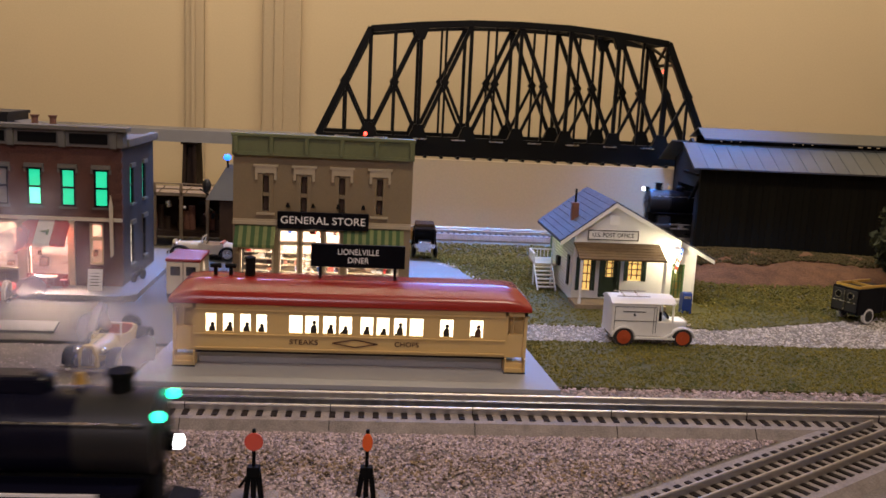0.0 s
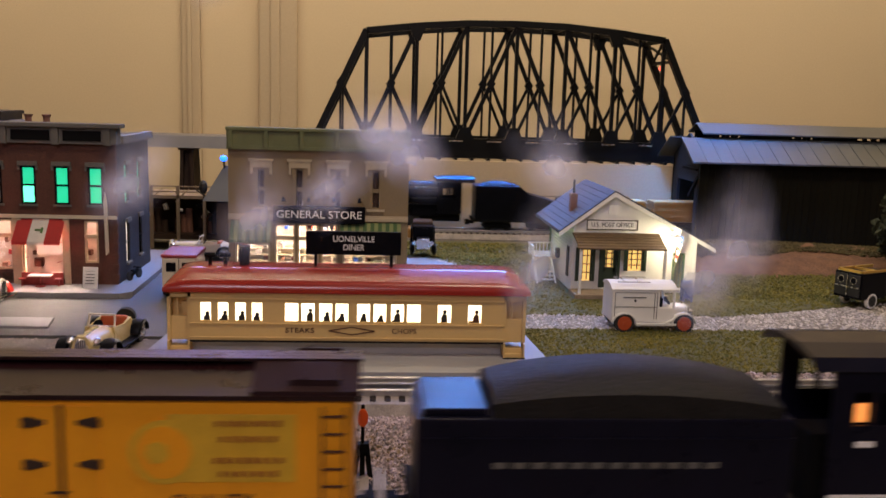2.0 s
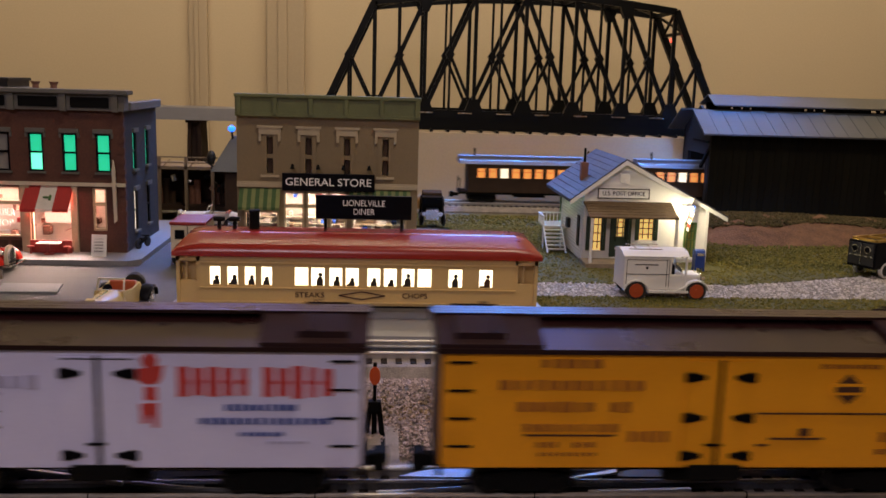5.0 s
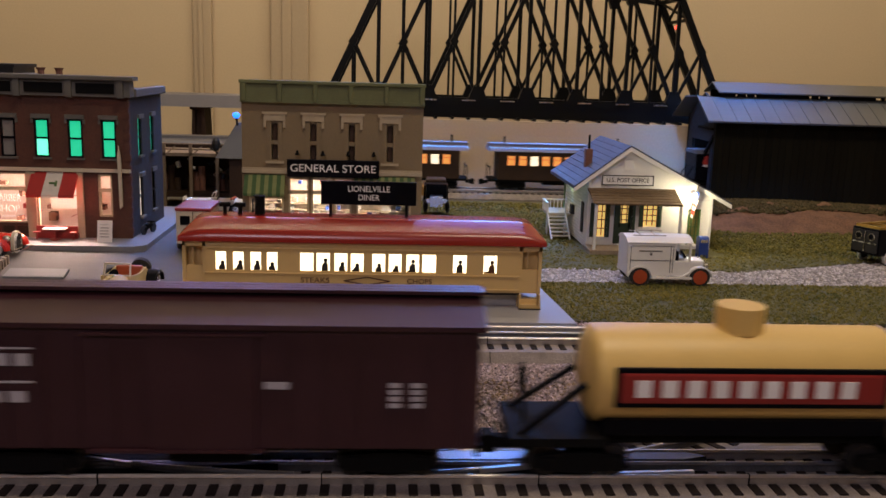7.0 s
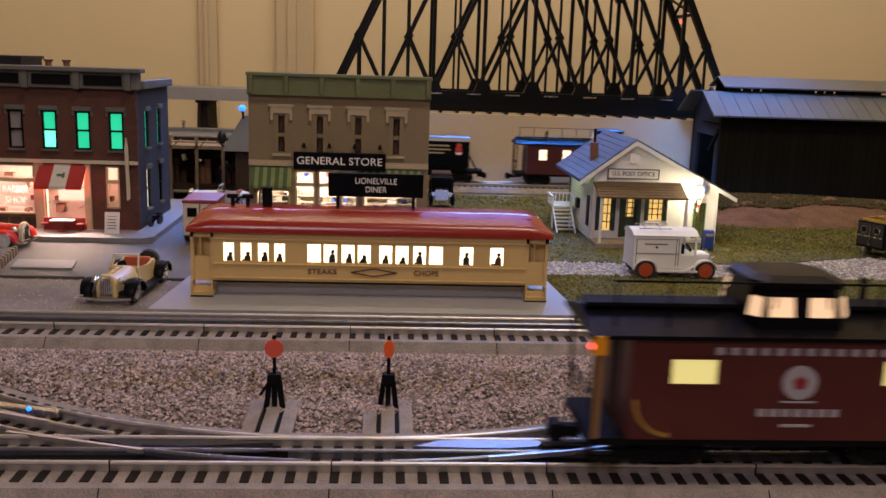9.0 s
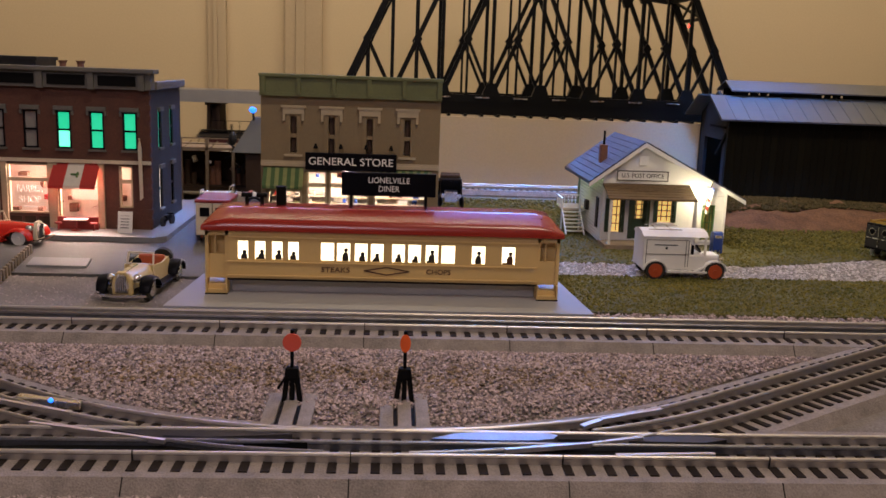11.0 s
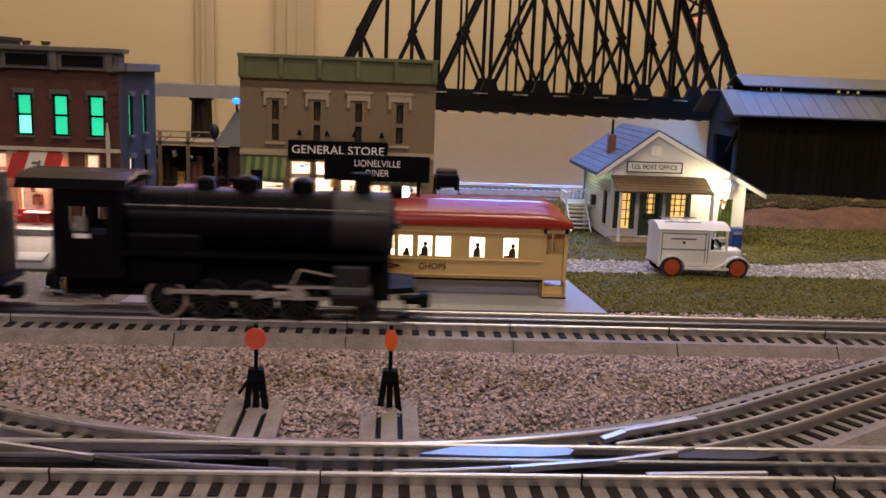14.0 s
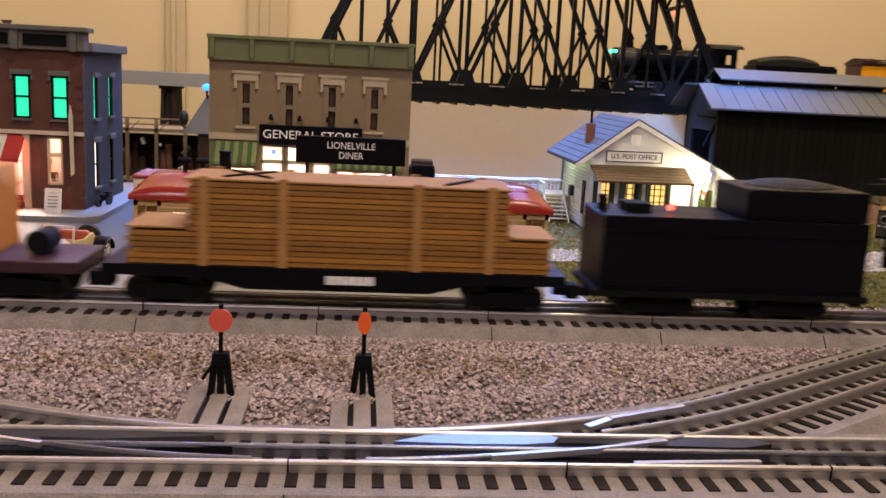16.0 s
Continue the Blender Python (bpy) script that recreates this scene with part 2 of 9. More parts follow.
# White plastic with the bluish light on it mixed into the colour.
CARWHITE = mat("reefer_white", (0.7, 0.71, 0.98), 0.4, vary=0.05, size=0.03, bump=0.06)
BROWNCAR = mat("boxcar_brown", (0.037, 0.0095, 0.0145), 0.45, vary=0.15, size=0.03, bump=0.1)
ROOFBROWN = mat("car_roof_brown", (0.017, 0.005, 0.006), 0.3, vary=0.15, size=0.02, bump=0.02, spec=0.4)
CABRED = mat("caboose_red", (0.09, 0.016, 0.014), 0.4, vary=0.12, size=0.03, bump=0.06)
ROOFMATT = mat("matt_roof_brown", (0.022, 0.008, 0.009), 0.75, vary=0.3, size=0.008, bump=0.2, spec=0.2)
COACHROOF = mat("grey_coach_roof", (0.1, 0.1, 0.105), 0.45, vary=0.15, size=0.03, bump=0.05)
LETTERBLACK = mat("lettering_black", (0.02, 0.018, 0.016), 0.6, vary=0.1)
LETTERBROWN = mat("lettering_brown", (0.07, 0.025, 0.01), 0.6, vary=0.1)
LETTERWHITE = mat("lettering_white", (0.88, 0.87, 0.85), 0.6, vary=0.05)
LETTERRED = mat("lettering_red", (0.55, 0.05, 0.04), 0.6, vary=0.05)
SIGNGREY = mat("pale_blue_panel", (0.42, 0.42, 0.62), 0.5, vary=0.05)
LUMBER = mat("sawn_lumber", (0.3, 0.13, 0.015), 0.7, vary=0.3, size=0.02, bump=0.3, piece=True)
LUMBERPALE = mat("pale_lumber", (0.34, 0.18, 0.05), 0.85, vary=0.2, size=0.02, bump=0.3)
ORANGE = mat("orange_paint", (0.6, 0.22, 0.02), 0.45, vary=0.1)
SIGNORANGE = mat("signal_orange", (0.85, 0.13, 0.02), 0.45, vary=0.05)
SIGNRED = mat("signal_red", (0.7, 0.1, 0.06), 0.45, vary=0.05)
COAL = mat("coal", (0.012, 0.011, 0.01), 0.6, vary=0.5, size=0.01, grain=0.002, bump=0.5, spec=0.2)
RUBBER = mat("black_rubber", (0.02, 0.02, 0.02), 0.8, vary=0.2)
BLUEBOX = mat("mailbox_blue", (0.02, 0.06, 0.3), 0.4, vary=0.1)
CARYELLOW = mat("roadster_yellow", (0.58, 0.45, 0.2), 0.25, vary=0.06, bump=0.02)
CARRED = mat("roadster_red", (0.6, 0.03, 0.02), 0.2, vary=0.06, bump=0.02)
GOLD = mat("gilt_paint", (0.7, 0.45, 0.12), 0.3, 0.8, vary=0.1)
WHEELRED = mat("wheel_red_orange", (0.42, 0.07, 0.02), 0.45, vary=0.08)
CHIM = mat("chimney_brick", (0.2, 0.09, 0.06), 0.8, vary=0.25, size=0.006, bump=0.5)
WOODGREY = mat("weathered_porch_wood", (0.26, 0.2, 0.14), 0.8, vary=0.25, size=0.01, bump=0.3)
DARKBROWN = mat("dark_brown_boards", (0.05, 0.03, 0.02), 0.8, vary=0.3, size=0.02, bump=0.3, spec=0.25)
INTERIOR = mat("shop_interior_paint", (0.75, 0.66, 0.58), 0.7, vary=0.15, size=0.02)
DIM = mat("dim_window_pane", (0.26, 0.25, 0.23), 0.15, vary=0.2, size=0.02, bump=0.0)
LITWIN = mat("lit_translucent_pane", (0.9, 0.85, 0.7), 0.5, vary=0.03, glow=(1.0, 0.86, 0.58), power=2.6, bump=0)
LITWARM = mat("lit_amber_pane", (0.9, 0.5, 0.2), 0.5, vary=0.1, glow=(1.0, 0.3, 0.05), power=0.85, bump=0)
LITYEL = mat("lit_yellow_pane", (0.9, 0.8, 0.4), 0.5, vary=0.1, glow=(0.9, 0.78, 0.25), power=0.65, bump=0)
LITPALE = mat("lit_pale_pane", (0.95, 0.85, 0.7), 0.5, vary=0.1, glow=(1.0, 0.8, 0.55), power=1.6, bump=0)
LITOFFICE = mat("lit_office_pane", (0.9, 0.6, 0.25), 0.5, vary=0.35, size=0.004, glow=(1.0, 0.58, 0.16), power=0.9, bump=0)
LITGREEN = mat("lit_green_pane", (0.05, 0.6, 0.35), 0.5, vary=0.3, size=0.008, glow=(0.01, 0.62, 0.3), power=0.95, bump=0)
LITGREENHOT = mat("bright_green_pane", (0.3, 0.8, 0.5), 0.5, vary=0.2, size=0.01, glow=(0.12, 0.95, 0.55), power=1.7, bump=0)
LAMPWHITE = mat("headlamp_lens", (1, 1, 1), 0.3, glow=(1.0, 0.95, 0.9), power=14.0, bump=0)
LAMPGREEN = mat("green_marker_lens", (0.1, 0.8, 0.5), 0.3, glow=(0.02, 1.0, 0.5), power=5.0, bump=0)
LAMPRED = mat("red_marker_lens", (0.8, 0.05, 0.05), 0.3, glow=(1.0, 0.05, 0.03), power=6.0, bump=0)
LAMPBLUE = mat("blue_lamp_lens", (0.1, 0.4, 0.9), 0.3, glow=(0.01, 0.14, 1.0), power=3.2, bump=0)
LITAMBER = mat("lit_dim_amber_pane", (0.8, 0.6, 0.4), 0.5, vary=0.25, size=0.004, glow=(1.0, 0.62, 0.36), power=0.8, bump=0)
DULLWHITE = mat("dull_white_print", (0.42, 0.4, 0.44), 0.6, vary=0.08)
CASTING = mat("worn_frog_metal", (0.3, 0.31, 0.34), 0.42, 0.8, vary=0.2, size=0.01, bump=0.08)
STONEBROWN = mat("brown_gravel_stone", (0.11, 0.075, 0.04), 0.9, vary=0.6, size=0.03, island=True, second=(0.42, 0.3, 0.19))
PANE = glass("window_glass")
SMOKE = vapour("smoke", 0.25)


# ---- building helpers ----
class Shape:
    """A bmesh with a few ways to add solids; all in metres."""

    def __init__(self):
        self.bm = bmesh.new()

    def box(self, x0, y0, z0, x1, y1, z1, b=0.0):
        m = Matrix.Translation(((x0 + x1) / 2, (y0 + y1) / 2, (z0 + z1) / 2)) @ Matrix.Diagonal((abs(x1 - x0), abs(y1 - y0), abs(z1 - z0), 1))
        r = bmesh.ops.create_cube(self.bm, size=1, matrix=m)
        if b:
            edges = list({e for v in r["verts"] for e in v.link_edges})
            bmesh.ops.bevel(self.bm, geom=edges, offset=b, segments=2, affect="EDGES", profile=0.6)
        return self

    def cyl(self, p, q, r, r2=None, seg=16, caps=True):
        p, q = Vector(p), Vector(q)
        d = q - p
        m = Matrix.Translation((p + q) / 2) @ d.to_track_quat("Z", "Y").to_matrix().to_4x4()
        bmesh.ops.create_cone(self.bm, cap_ends=caps, segments=seg, radius1=r, radius2=r if r2 is None else r2, depth=d.length, matrix=m)
        return self

    def bar(self, p, q, w, h=None):
        """A square bar from p to q, w wide and h high."""
        p, q = Vector(p), Vector(q)
        d = q - p
        m = Matrix.Translation((p + q) / 2) @ d.to_track_quat("Z", "Y").to_matrix().to_4x4() @ Matrix.Diagonal((w, h or w, d.length, 1))
        bmesh.ops.create_cube(self.bm, size=1, matrix=m)
        return self

    def ball(self, c, r, sx=1, sy=1, sz=1, seg=14):
        m = Matrix.Translation(c) @ Matrix.Diagonal((sx, sy, sz, 1))
        bmesh.ops.create_uvsphere(self.bm, u_segments=seg, v_segments=max(6, seg // 2), radius=r, matrix=m)
        return self

    def prism(self, pts, along):
        """A flat outline pushed along a vector."""
        a = [self.bm.verts.new(p) for p in pts]
        v = Vector(along)
        b = [self.bm.verts.new(Vector(p) + v) for p in pts]
        self.bm.faces.new(a)
        self.bm.faces.new(b[::-1])
        for i in range(len(a)):
            j = (i + 1) % len(a)
            self.bm.faces.new((a[i], b[i], b[j], a[j]))
        return self

    def sweep(self, rings):
        """Skins a row of rings with equal counts, closed at both ends."""
        vs = [[self.bm.verts.new(p) for p in ring] for ring in rings]
        k = len(vs[0])
        for a, b in zip(vs, vs[1:]):
            for i in range(k):
                self.bm.faces.new((a[i], a[(i + 1) % k], b[(i + 1) % k], b[i]))
        self.bm.faces.new(vs[0][::-1])
        self.bm.faces.new(vs[-1])
        return self


def part(name, shape, material, parent=None, label="", smooth=False):
    bm = shape.bm if isinstance(shape, Shape) else shape
    bmesh.ops.recalc_face_normals(bm, faces=bm.faces)
    me = bpy.data.meshes.new(name)
    bm.to_mesh(me)
    bm.free()
    me.materials.append(material)
    if smooth:
        me.shade_smooth()
        me.set_sharp_from_angle(angle=radians(40))
    ob = new(name, me)
    ob.parent = parent
    if label:
        ob["label"] = label
    return ob


def piece(name, me, parent, m):
    ob = new(name, me)
    ob.parent = parent
    ob.matrix_basis = m
    return ob


def thing(name, label, category, at=(0, 0, 0), turn=0, group=""):
    ob = new(name)
    ob.empty_display_size = 0.01
    ob.matrix_world = pose(*at, 0, 0, turn)
    return tagged(ob, label, category, group)


def lettering(name, words, size, m, material, parent, width=None, depth=0.0004):
    """Raised letters, centred, in the plane of m (its x to the right, its y up)."""
    c = bpy.data.curves.new(name, "FONT")
    c.body, c.size, c.align_x, c.align_y, c.extrude = words, size, "CENTER", "CENTER", depth
    t = new(name, c)
    bpy.context.view_layer.update()
    me = bpy.data.meshes.new_from_object(t.evaluated_get(bpy.context.evaluated_depsgraph_get()))
    bpy.data.objects.remove(t)
    xs = [v.co.x for v in me.vertices]
    if width and xs:
        k = width / (max(xs) - min(xs))
        for v in me.vertices:
            v.co.x *= k
    me.materials.clear()
    me.materials.append(material)
    ob = new(name, me)
    ob.parent = parent
    ob.matrix_basis = m
    return ob


FRONT = pose(0, 0, 0, 90, 0, 0)


def facing(x, y, z):
    """The plane of writing on a front that faces the camera's side (towards -y)."""
    return Matrix.Translation((x, y, z)) @ FRONT


def bank_height(x, y):
    f = min(1.0, max(0.0, (y - 1.215 - 0.02 * math.sin(x * 9)) / 0.14))
    edge = min(1.0, max(0.0, (x - 0.4) / 0.12)) * (1.0 if x < 0.62 else max(0.55, 1 - (x - 0.62) * 1.2))
    z = -0.004 + 0.03 * (1 - (1 - f) ** 2.2) * edge
    return z if y < 1.37 else z - (y - 1.37) * 0.18


def scatter(name, area_fn, count, size, material, seed, label, flat=0.7, lift=0.3, box=(0, 0, 1, 1), height=None):
    """Many small stones or tufts in one mesh, lying on the ground where area_fn says so."""
    rng = np.random.default_rng(seed)
    x = rng.uniform(box[0], box[2], count * 2)
    y = rng.uniform(box[1], box[3], count * 2)
    keep = area_fn(x, y)
    x, y = x[keep][:count], y[keep][:count]
    k = len(x)
    base = np.array([(1, 0, 0), (-1, 0, 0), (0, 1, 0), (0, -1, 0), (0, 0, 1), (0, 0, -1)], float)
    tri = np.array([(0, 2, 4), (2, 1, 4), (1, 3, 4), (3, 0, 4), (2, 0, 5), (1, 2, 5), (3, 1, 5), (0, 3, 5)])
    r = size * rng.uniform(0.5, 1.25, (k, 1, 1))
    v = base[None] * r * rng.uniform(0.6, 1.3, (k, 6, 1))
    v += rng.normal(0, 0.18, (k, 6, 3)) * r
    a = rng.uniform(0, 6.283, k)
    b = rng.uniform(-0.7, 0.7, k)
    ca, sa, cb, sb = np.cos(a), np.sin(a), np.cos(b), np.sin(b)
    z0 = np.zeros(k)
    o = np.ones(k)
    rz = np.array([[ca, -sa, z0], [sa, ca, z0], [z0, z0, o]]).transpose(2, 0, 1)
    rx = np.array([[o, z0, z0], [z0, cb, -sb], [z0, sb, cb]]).transpose(2, 0, 1)
    v = np.einsum("kij,knj->kni", rz @ rx, v)
    v[:, :, 2] *= flat
    g = height(x, y) if height else ground_height(x, y)
    v += np.stack([x, y, g + size * lift * rng.uniform(0.2, 1.6, k)], 1)[:, None, :]
    f = (tri[None] + (np.arange(k) * 6)[:, None, None]).reshape(-1, 3)
    me = bpy.data.meshes.new(name)
    me.from_pydata(v.reshape(-1, 3).tolist(), [], f.tolist())
    me.materials.append(material)
    return tagged(new(name, me), label, kind="stuff")


def ground_height(x, y):
    """The layout's top: flat in front, a little lower along the rear track."""
    t = np.clip((np.asarray(y) - 1.3) / 0.18, 0, 1)
    return -0.018 * t * t * (3 - 2 * t)


# ---- room and layout ground ----
def slab(name, x0, y0, z0, x1, y1, z1, material, label=""):
    ob = part(name, Shape().box(x0, y0, z0, x1, y1, z1), material)
    return tagged(ob, label, kind="structure")


ROOM_X, ROOM_Y0, ROOM_Y1 = 4.2, -1.8, 2.3
slab("wall_north", -ROOM_X, ROOM_Y1, -0.4, ROOM_X, ROOM_Y1 + 0.1, 2.2, WALL, "plain tan painted wall behind the layout")
slab("wall_south", -ROOM_X, ROOM_Y0 - 0.1, -0.4, ROOM_X, ROOM_Y0, 2.2, WALL, "plain tan painted wall")
slab("wall_west", -ROOM_X - 0.1, ROOM_Y0, -0.4, -ROOM_X, ROOM_Y1, 2.2, WALL, "plain tan painted wall")
slab("wall_east", ROOM_X, ROOM_Y0, -0.4, ROOM_X + 0.1, ROOM_Y1, 2.2, WALL, "plain tan painted wall")
slab("ceiling", -ROOM_X, ROOM_Y0, 2.2, ROOM_X, ROOM_Y1, 2.3, CEIL, "plain ceiling")

for name, x0, x1, d in (("trim_1", -0.5, -0.452, 0.012), ("trim_2", -0.31, -0.215, 0.018)):
    sh = Shape().box(x0, ROOM_Y1 - d, -0.2, x1, ROOM_Y1 - 0.001, 2.19, 0.006)
    sh.box(x0 + (x1 - x0) * 0.3, ROOM_Y1 - d - 0.004, -0.2, x0 + (x1 - x0) * 0.55, ROOM_Y1 - d + 0.001, 2.18, 0.003)
    tagged(part(name, sh, CURTAIN), "tall raised band of darker tan on the wall", kind="structure")
# Boards added to stand for the wall seen just behind the rear track.
slab("trim_3", -0.16, 1.757, -0.05, 4.1, 1.767, 0.1195, WALL, "low tan board added in place of the wall's foot")
slab("trim_4", -4.1, 1.757, -0.05, -0.162, 1.767, 0.045, WALL, "low tan board added in place of the wall's foot")

sh = Shape()
xs = [-4.2, -2.0, -1.2] + [-0.8 + 0.1 * i for i in range(21)] + [2.0, 4.2]
ys = [-1.8, -0.5, 0.2, 0.5, 0.9, 1.2] + [1.3 + 0.02 * i for i in range(10)] + [1.6, 2.0, 2.3]
grid = [[sh.bm.verts.new((x, y, float(ground_height(x, y)) - 0.0015)) for x in xs] for y in ys]
for r0, r1 in zip(grid, grid[1:]):
    for i in range(len(xs) - 1):
        sh.bm.faces.new((r0[i], r0[i + 1], r1[i + 1], r1[i]))
tagged(part("ground", sh, EARTH, smooth=True), "brown scenic earth of the train layout", kind="structure")


def patch(name, pts, z, material, label, kind="structure"):
    sh = Shape().prism([(x, y, -0.01 if y < 1.3 else -0.03) for x, y in pts], (0, 0, 1))
    top = max(v.co.z for v in sh.bm.verts)
    for v in sh.bm.verts:
        if v.co.z > 0.5:
            v.co.z = float(ground_height(v.co.x, v.co.y)) + z
    return tagged(part(name, sh, material), label, kind=kind)


patch("gravel_bed", [(-1.5, 0.2), (1.6, 0.2), (1.6, 0.73), (-1.5, 0.73)], 0.0004, SOIL, "sandy brown ballast bed between the tracks")
patch("lawn_front", [(0.13, 0.735), (1.2, 0.735), (1.2, 0.885), (0.16, 0.885)], 0.002, TURF, "green and brown turf beside the gravel road")
patch("gravel_road", [(0.13, 0.885), (1.2, 0.885), (1.2, 1.02), (0.56, 1.01), (0.4, 0.955), (0.13, 0.955)], 0.0012, SOIL, "pale gravel road past the post office")
patch("lawn_back", [(0.13, 0.955), (0.4, 0.955), (0.56, 1.01), (1.2, 1.02), (1.2, 1.4), (0.08, 1.4), (0.1, 1.25), (0.14, 1.1)], 0.002, TURF, "green and brown turf round the post office")
patch("road", [(0.0, 0.87), (0.13, 0.87), (0.14, 1.1), (0.1, 1.25), (0.06, 1.3), (-0.02, 1.3), (0.03, 1.1), (0.03, 1.0)], 0.003, CONCRETE, "smooth grey road beside the general store")
patch("street", [(-1.2, 0.835), (-0.225, 0.835), (-0.225, 1.32), (-0.3, 1.32), (-0.3, 1.0), (-1.2, 1.0)], 0.003, ASPHALT, "dark grey street in front of the shops")
patch("pavement", [(-1.2, 1.0), (-0.312, 1.0), (-0.3, 1.012), (-0.3, 1.3), (-1.2, 1.3)], 0.009, CONCRETE, "grey pavement with a kerb round the brick shop")
patch("pavement_store", [(-0.22, 0.99), (0.028, 0.99), (0.028, 1.2), (-0.22, 1.2)], 0.006, CONCRETE, "grey pavement under the general store")
# Pale slab that stands for a bright reflection on the asphalt.
patch("street_highlight", [(-0.405, 0.862), (-0.345, 0.862), (-0.352, 0.9), (-0.412, 0.9)], 0.005, CONCRETE, "pale patch in place of light reflected on the street")
patch("parking_lot", [(-0.42, 0.715), (-0.225, 0.715), (-0.225, 0.83), (-0.42, 0.83)], 0.0012, SOIL, "fine gravel parking area")


# ---- tracks ----
def tie_mesh(w=0.0048, l=0.058, h=0.0008):
    bm = Shape().box(-w / 2, -l / 2, 0, w / 2, l / 2, h).bm
    me = bpy.data.meshes.new("tie")
    bm.to_mesh(me)
    bm.free()
    me.materials.append(TIE)
    return me


TIE_ME = tie_mesh()
BED = [(-0.042, 0.0), (-0.0355, 0.0086), (0.0355, 0.0086), (0.042, 0.0)]
PITCH = 0.01143


def line_points(kind, x0):
    """Centre lines of the two diverging legs: a curve, then straight on. Gives points and headings."""
    pts, r, top, side = [], 0.416, radians(33), 1 if kind == "right" else -1
    n = 24
    for i in range(n + 1):
        a = top * i / n
        pts.append((x0 + side * r * math.sin(a), 0.408 + r * (1 - math.cos(a)), side * a))
    ex, ey, ea = pts[-1]
    for i in range(1, 14):
        pts.append((ex + side * math.cos(top) * 0.02 * i, ey + math.sin(top) * 0.02 * i, ea))
    return pts


def sweep_along(sh, pts, profile, z=0.0):
    """Draws an open profile (across, up) along a path of (x, y, heading), closed underneath."""
    rings = []
    for x, y, a in pts:
        s_, c_ = math.sin(a), math.cos(a)
        rings.append([(x - s_ * o, y + c_ * o, z + u) for o, u in profile])
    sh.sweep(rings)
    return sh


def rail_profile(o, w=0.0025, z0=0.0086, z1=0.0146):
    """A tubular rail: a thin web with a rounded head."""
    h = w * 0.5
    return [(o - 0.0006, z0), (o - 0.0006, z1 - w), (o - h, z1 - w * 0.62), (o - h * 0.8, z1 - w * 0.2), (o - h * 0.35, z1), (o + h * 0.35, z1), (o + h * 0.8, z1 - w * 0.2), (o + h, z1 - w * 0.62), (o + 0.0006, z1 - w), (o + 0.0006, z0)]


def straight_track(name, y, x0, x1, label, base=0.0, pieces=True):
    tr = thing(name, label, "track", (0, y, base))
    sh = Shape().prism([(x0, o, u) for o, u in BED + [(0.042, -0.004), (-0.042, -0.004)]], (x1 - x0, 0, 0))
    part("roadbed", sh, ROADBED, tr, "moulded grey plastic roadbed")
    n = int((x1 - x0) / PITCH)
    near = [i for i in range(n) if -0.9 < x0 + i * PITCH < 0.95]
    for i in near if pieces else []:
        piece("tie", TIE_ME, tr, pose(x0 + i * PITCH, 0, 0.0085))
    sh = Shape()
    for i in range(n):
        if not pieces or i not in near:
            x = x0 + i * PITCH
            sh.box(x - 0.0023, -0.029, 0.0085, x + 0.0023, 0.029, 0.0093)
    tagged(part("ties", sh, TIE, tr), kind="stuff")
    for o, m in ((-0.0162, RAIL), (0.0, DARKRAIL), (0.0162, RAIL)):
        sh = Shape().prism([(x0, a, b) for a, b in rail_profile(o)], (x1 - x0, 0, 0))
        part("rail", sh, m, tr, "dark centre rail" if m is DARKRAIL else "")
    x = -0.17
    j = Shape().prism([(-0.0003, -0.0422, -0.0004), (-0.0003, -0.0422, 0.0002), (-0.0003, -0.0357, 0.0087), (-0.0003, -0.0357, 0.008)], (0.0006, 0, 0))
    me = bpy.data.meshes.new("joint")
    j.bm.to_mesh(me)
    j.bm.free()
    me.materials.append(MATTBLACK)
    for k in range(-4, 6):
        if x0 < x + 0.1143 * k < x1 and pieces:
            piece("joint", me, tr, pose(x + 0.1143 * k + 0.0, 0, 0.0002))
            piece("rail_pin", PIN, tr, pose(x + 0.1143 * k, -0.0162, 0.0106))
    return tr


def pin_mesh():
    b = Shape().box(-0.0003, -0.0014, -0.001, 0.0003, 0.0014, 0.0042).bm
    me = bpy.data.meshes.new("rail_pin")
    b.to_mesh(me)
    b.free()
    me.materials.append(MATTBLACK)
    return me


PIN = pin_mesh()
straight_track("front_track", 0.408, -4.1, 4.1, "three-rail toy track on grey plastic roadbed with two switches")
straight_track("middle_track", 0.656, -4.1, 4.1, "three-rail toy train track on grey plastic roadbed beside the diner")
straight_track("rear_track", 1.66, -4.1, 4.1, "three-rail toy train track along the rear wall", base=-0.0165, pieces=False)


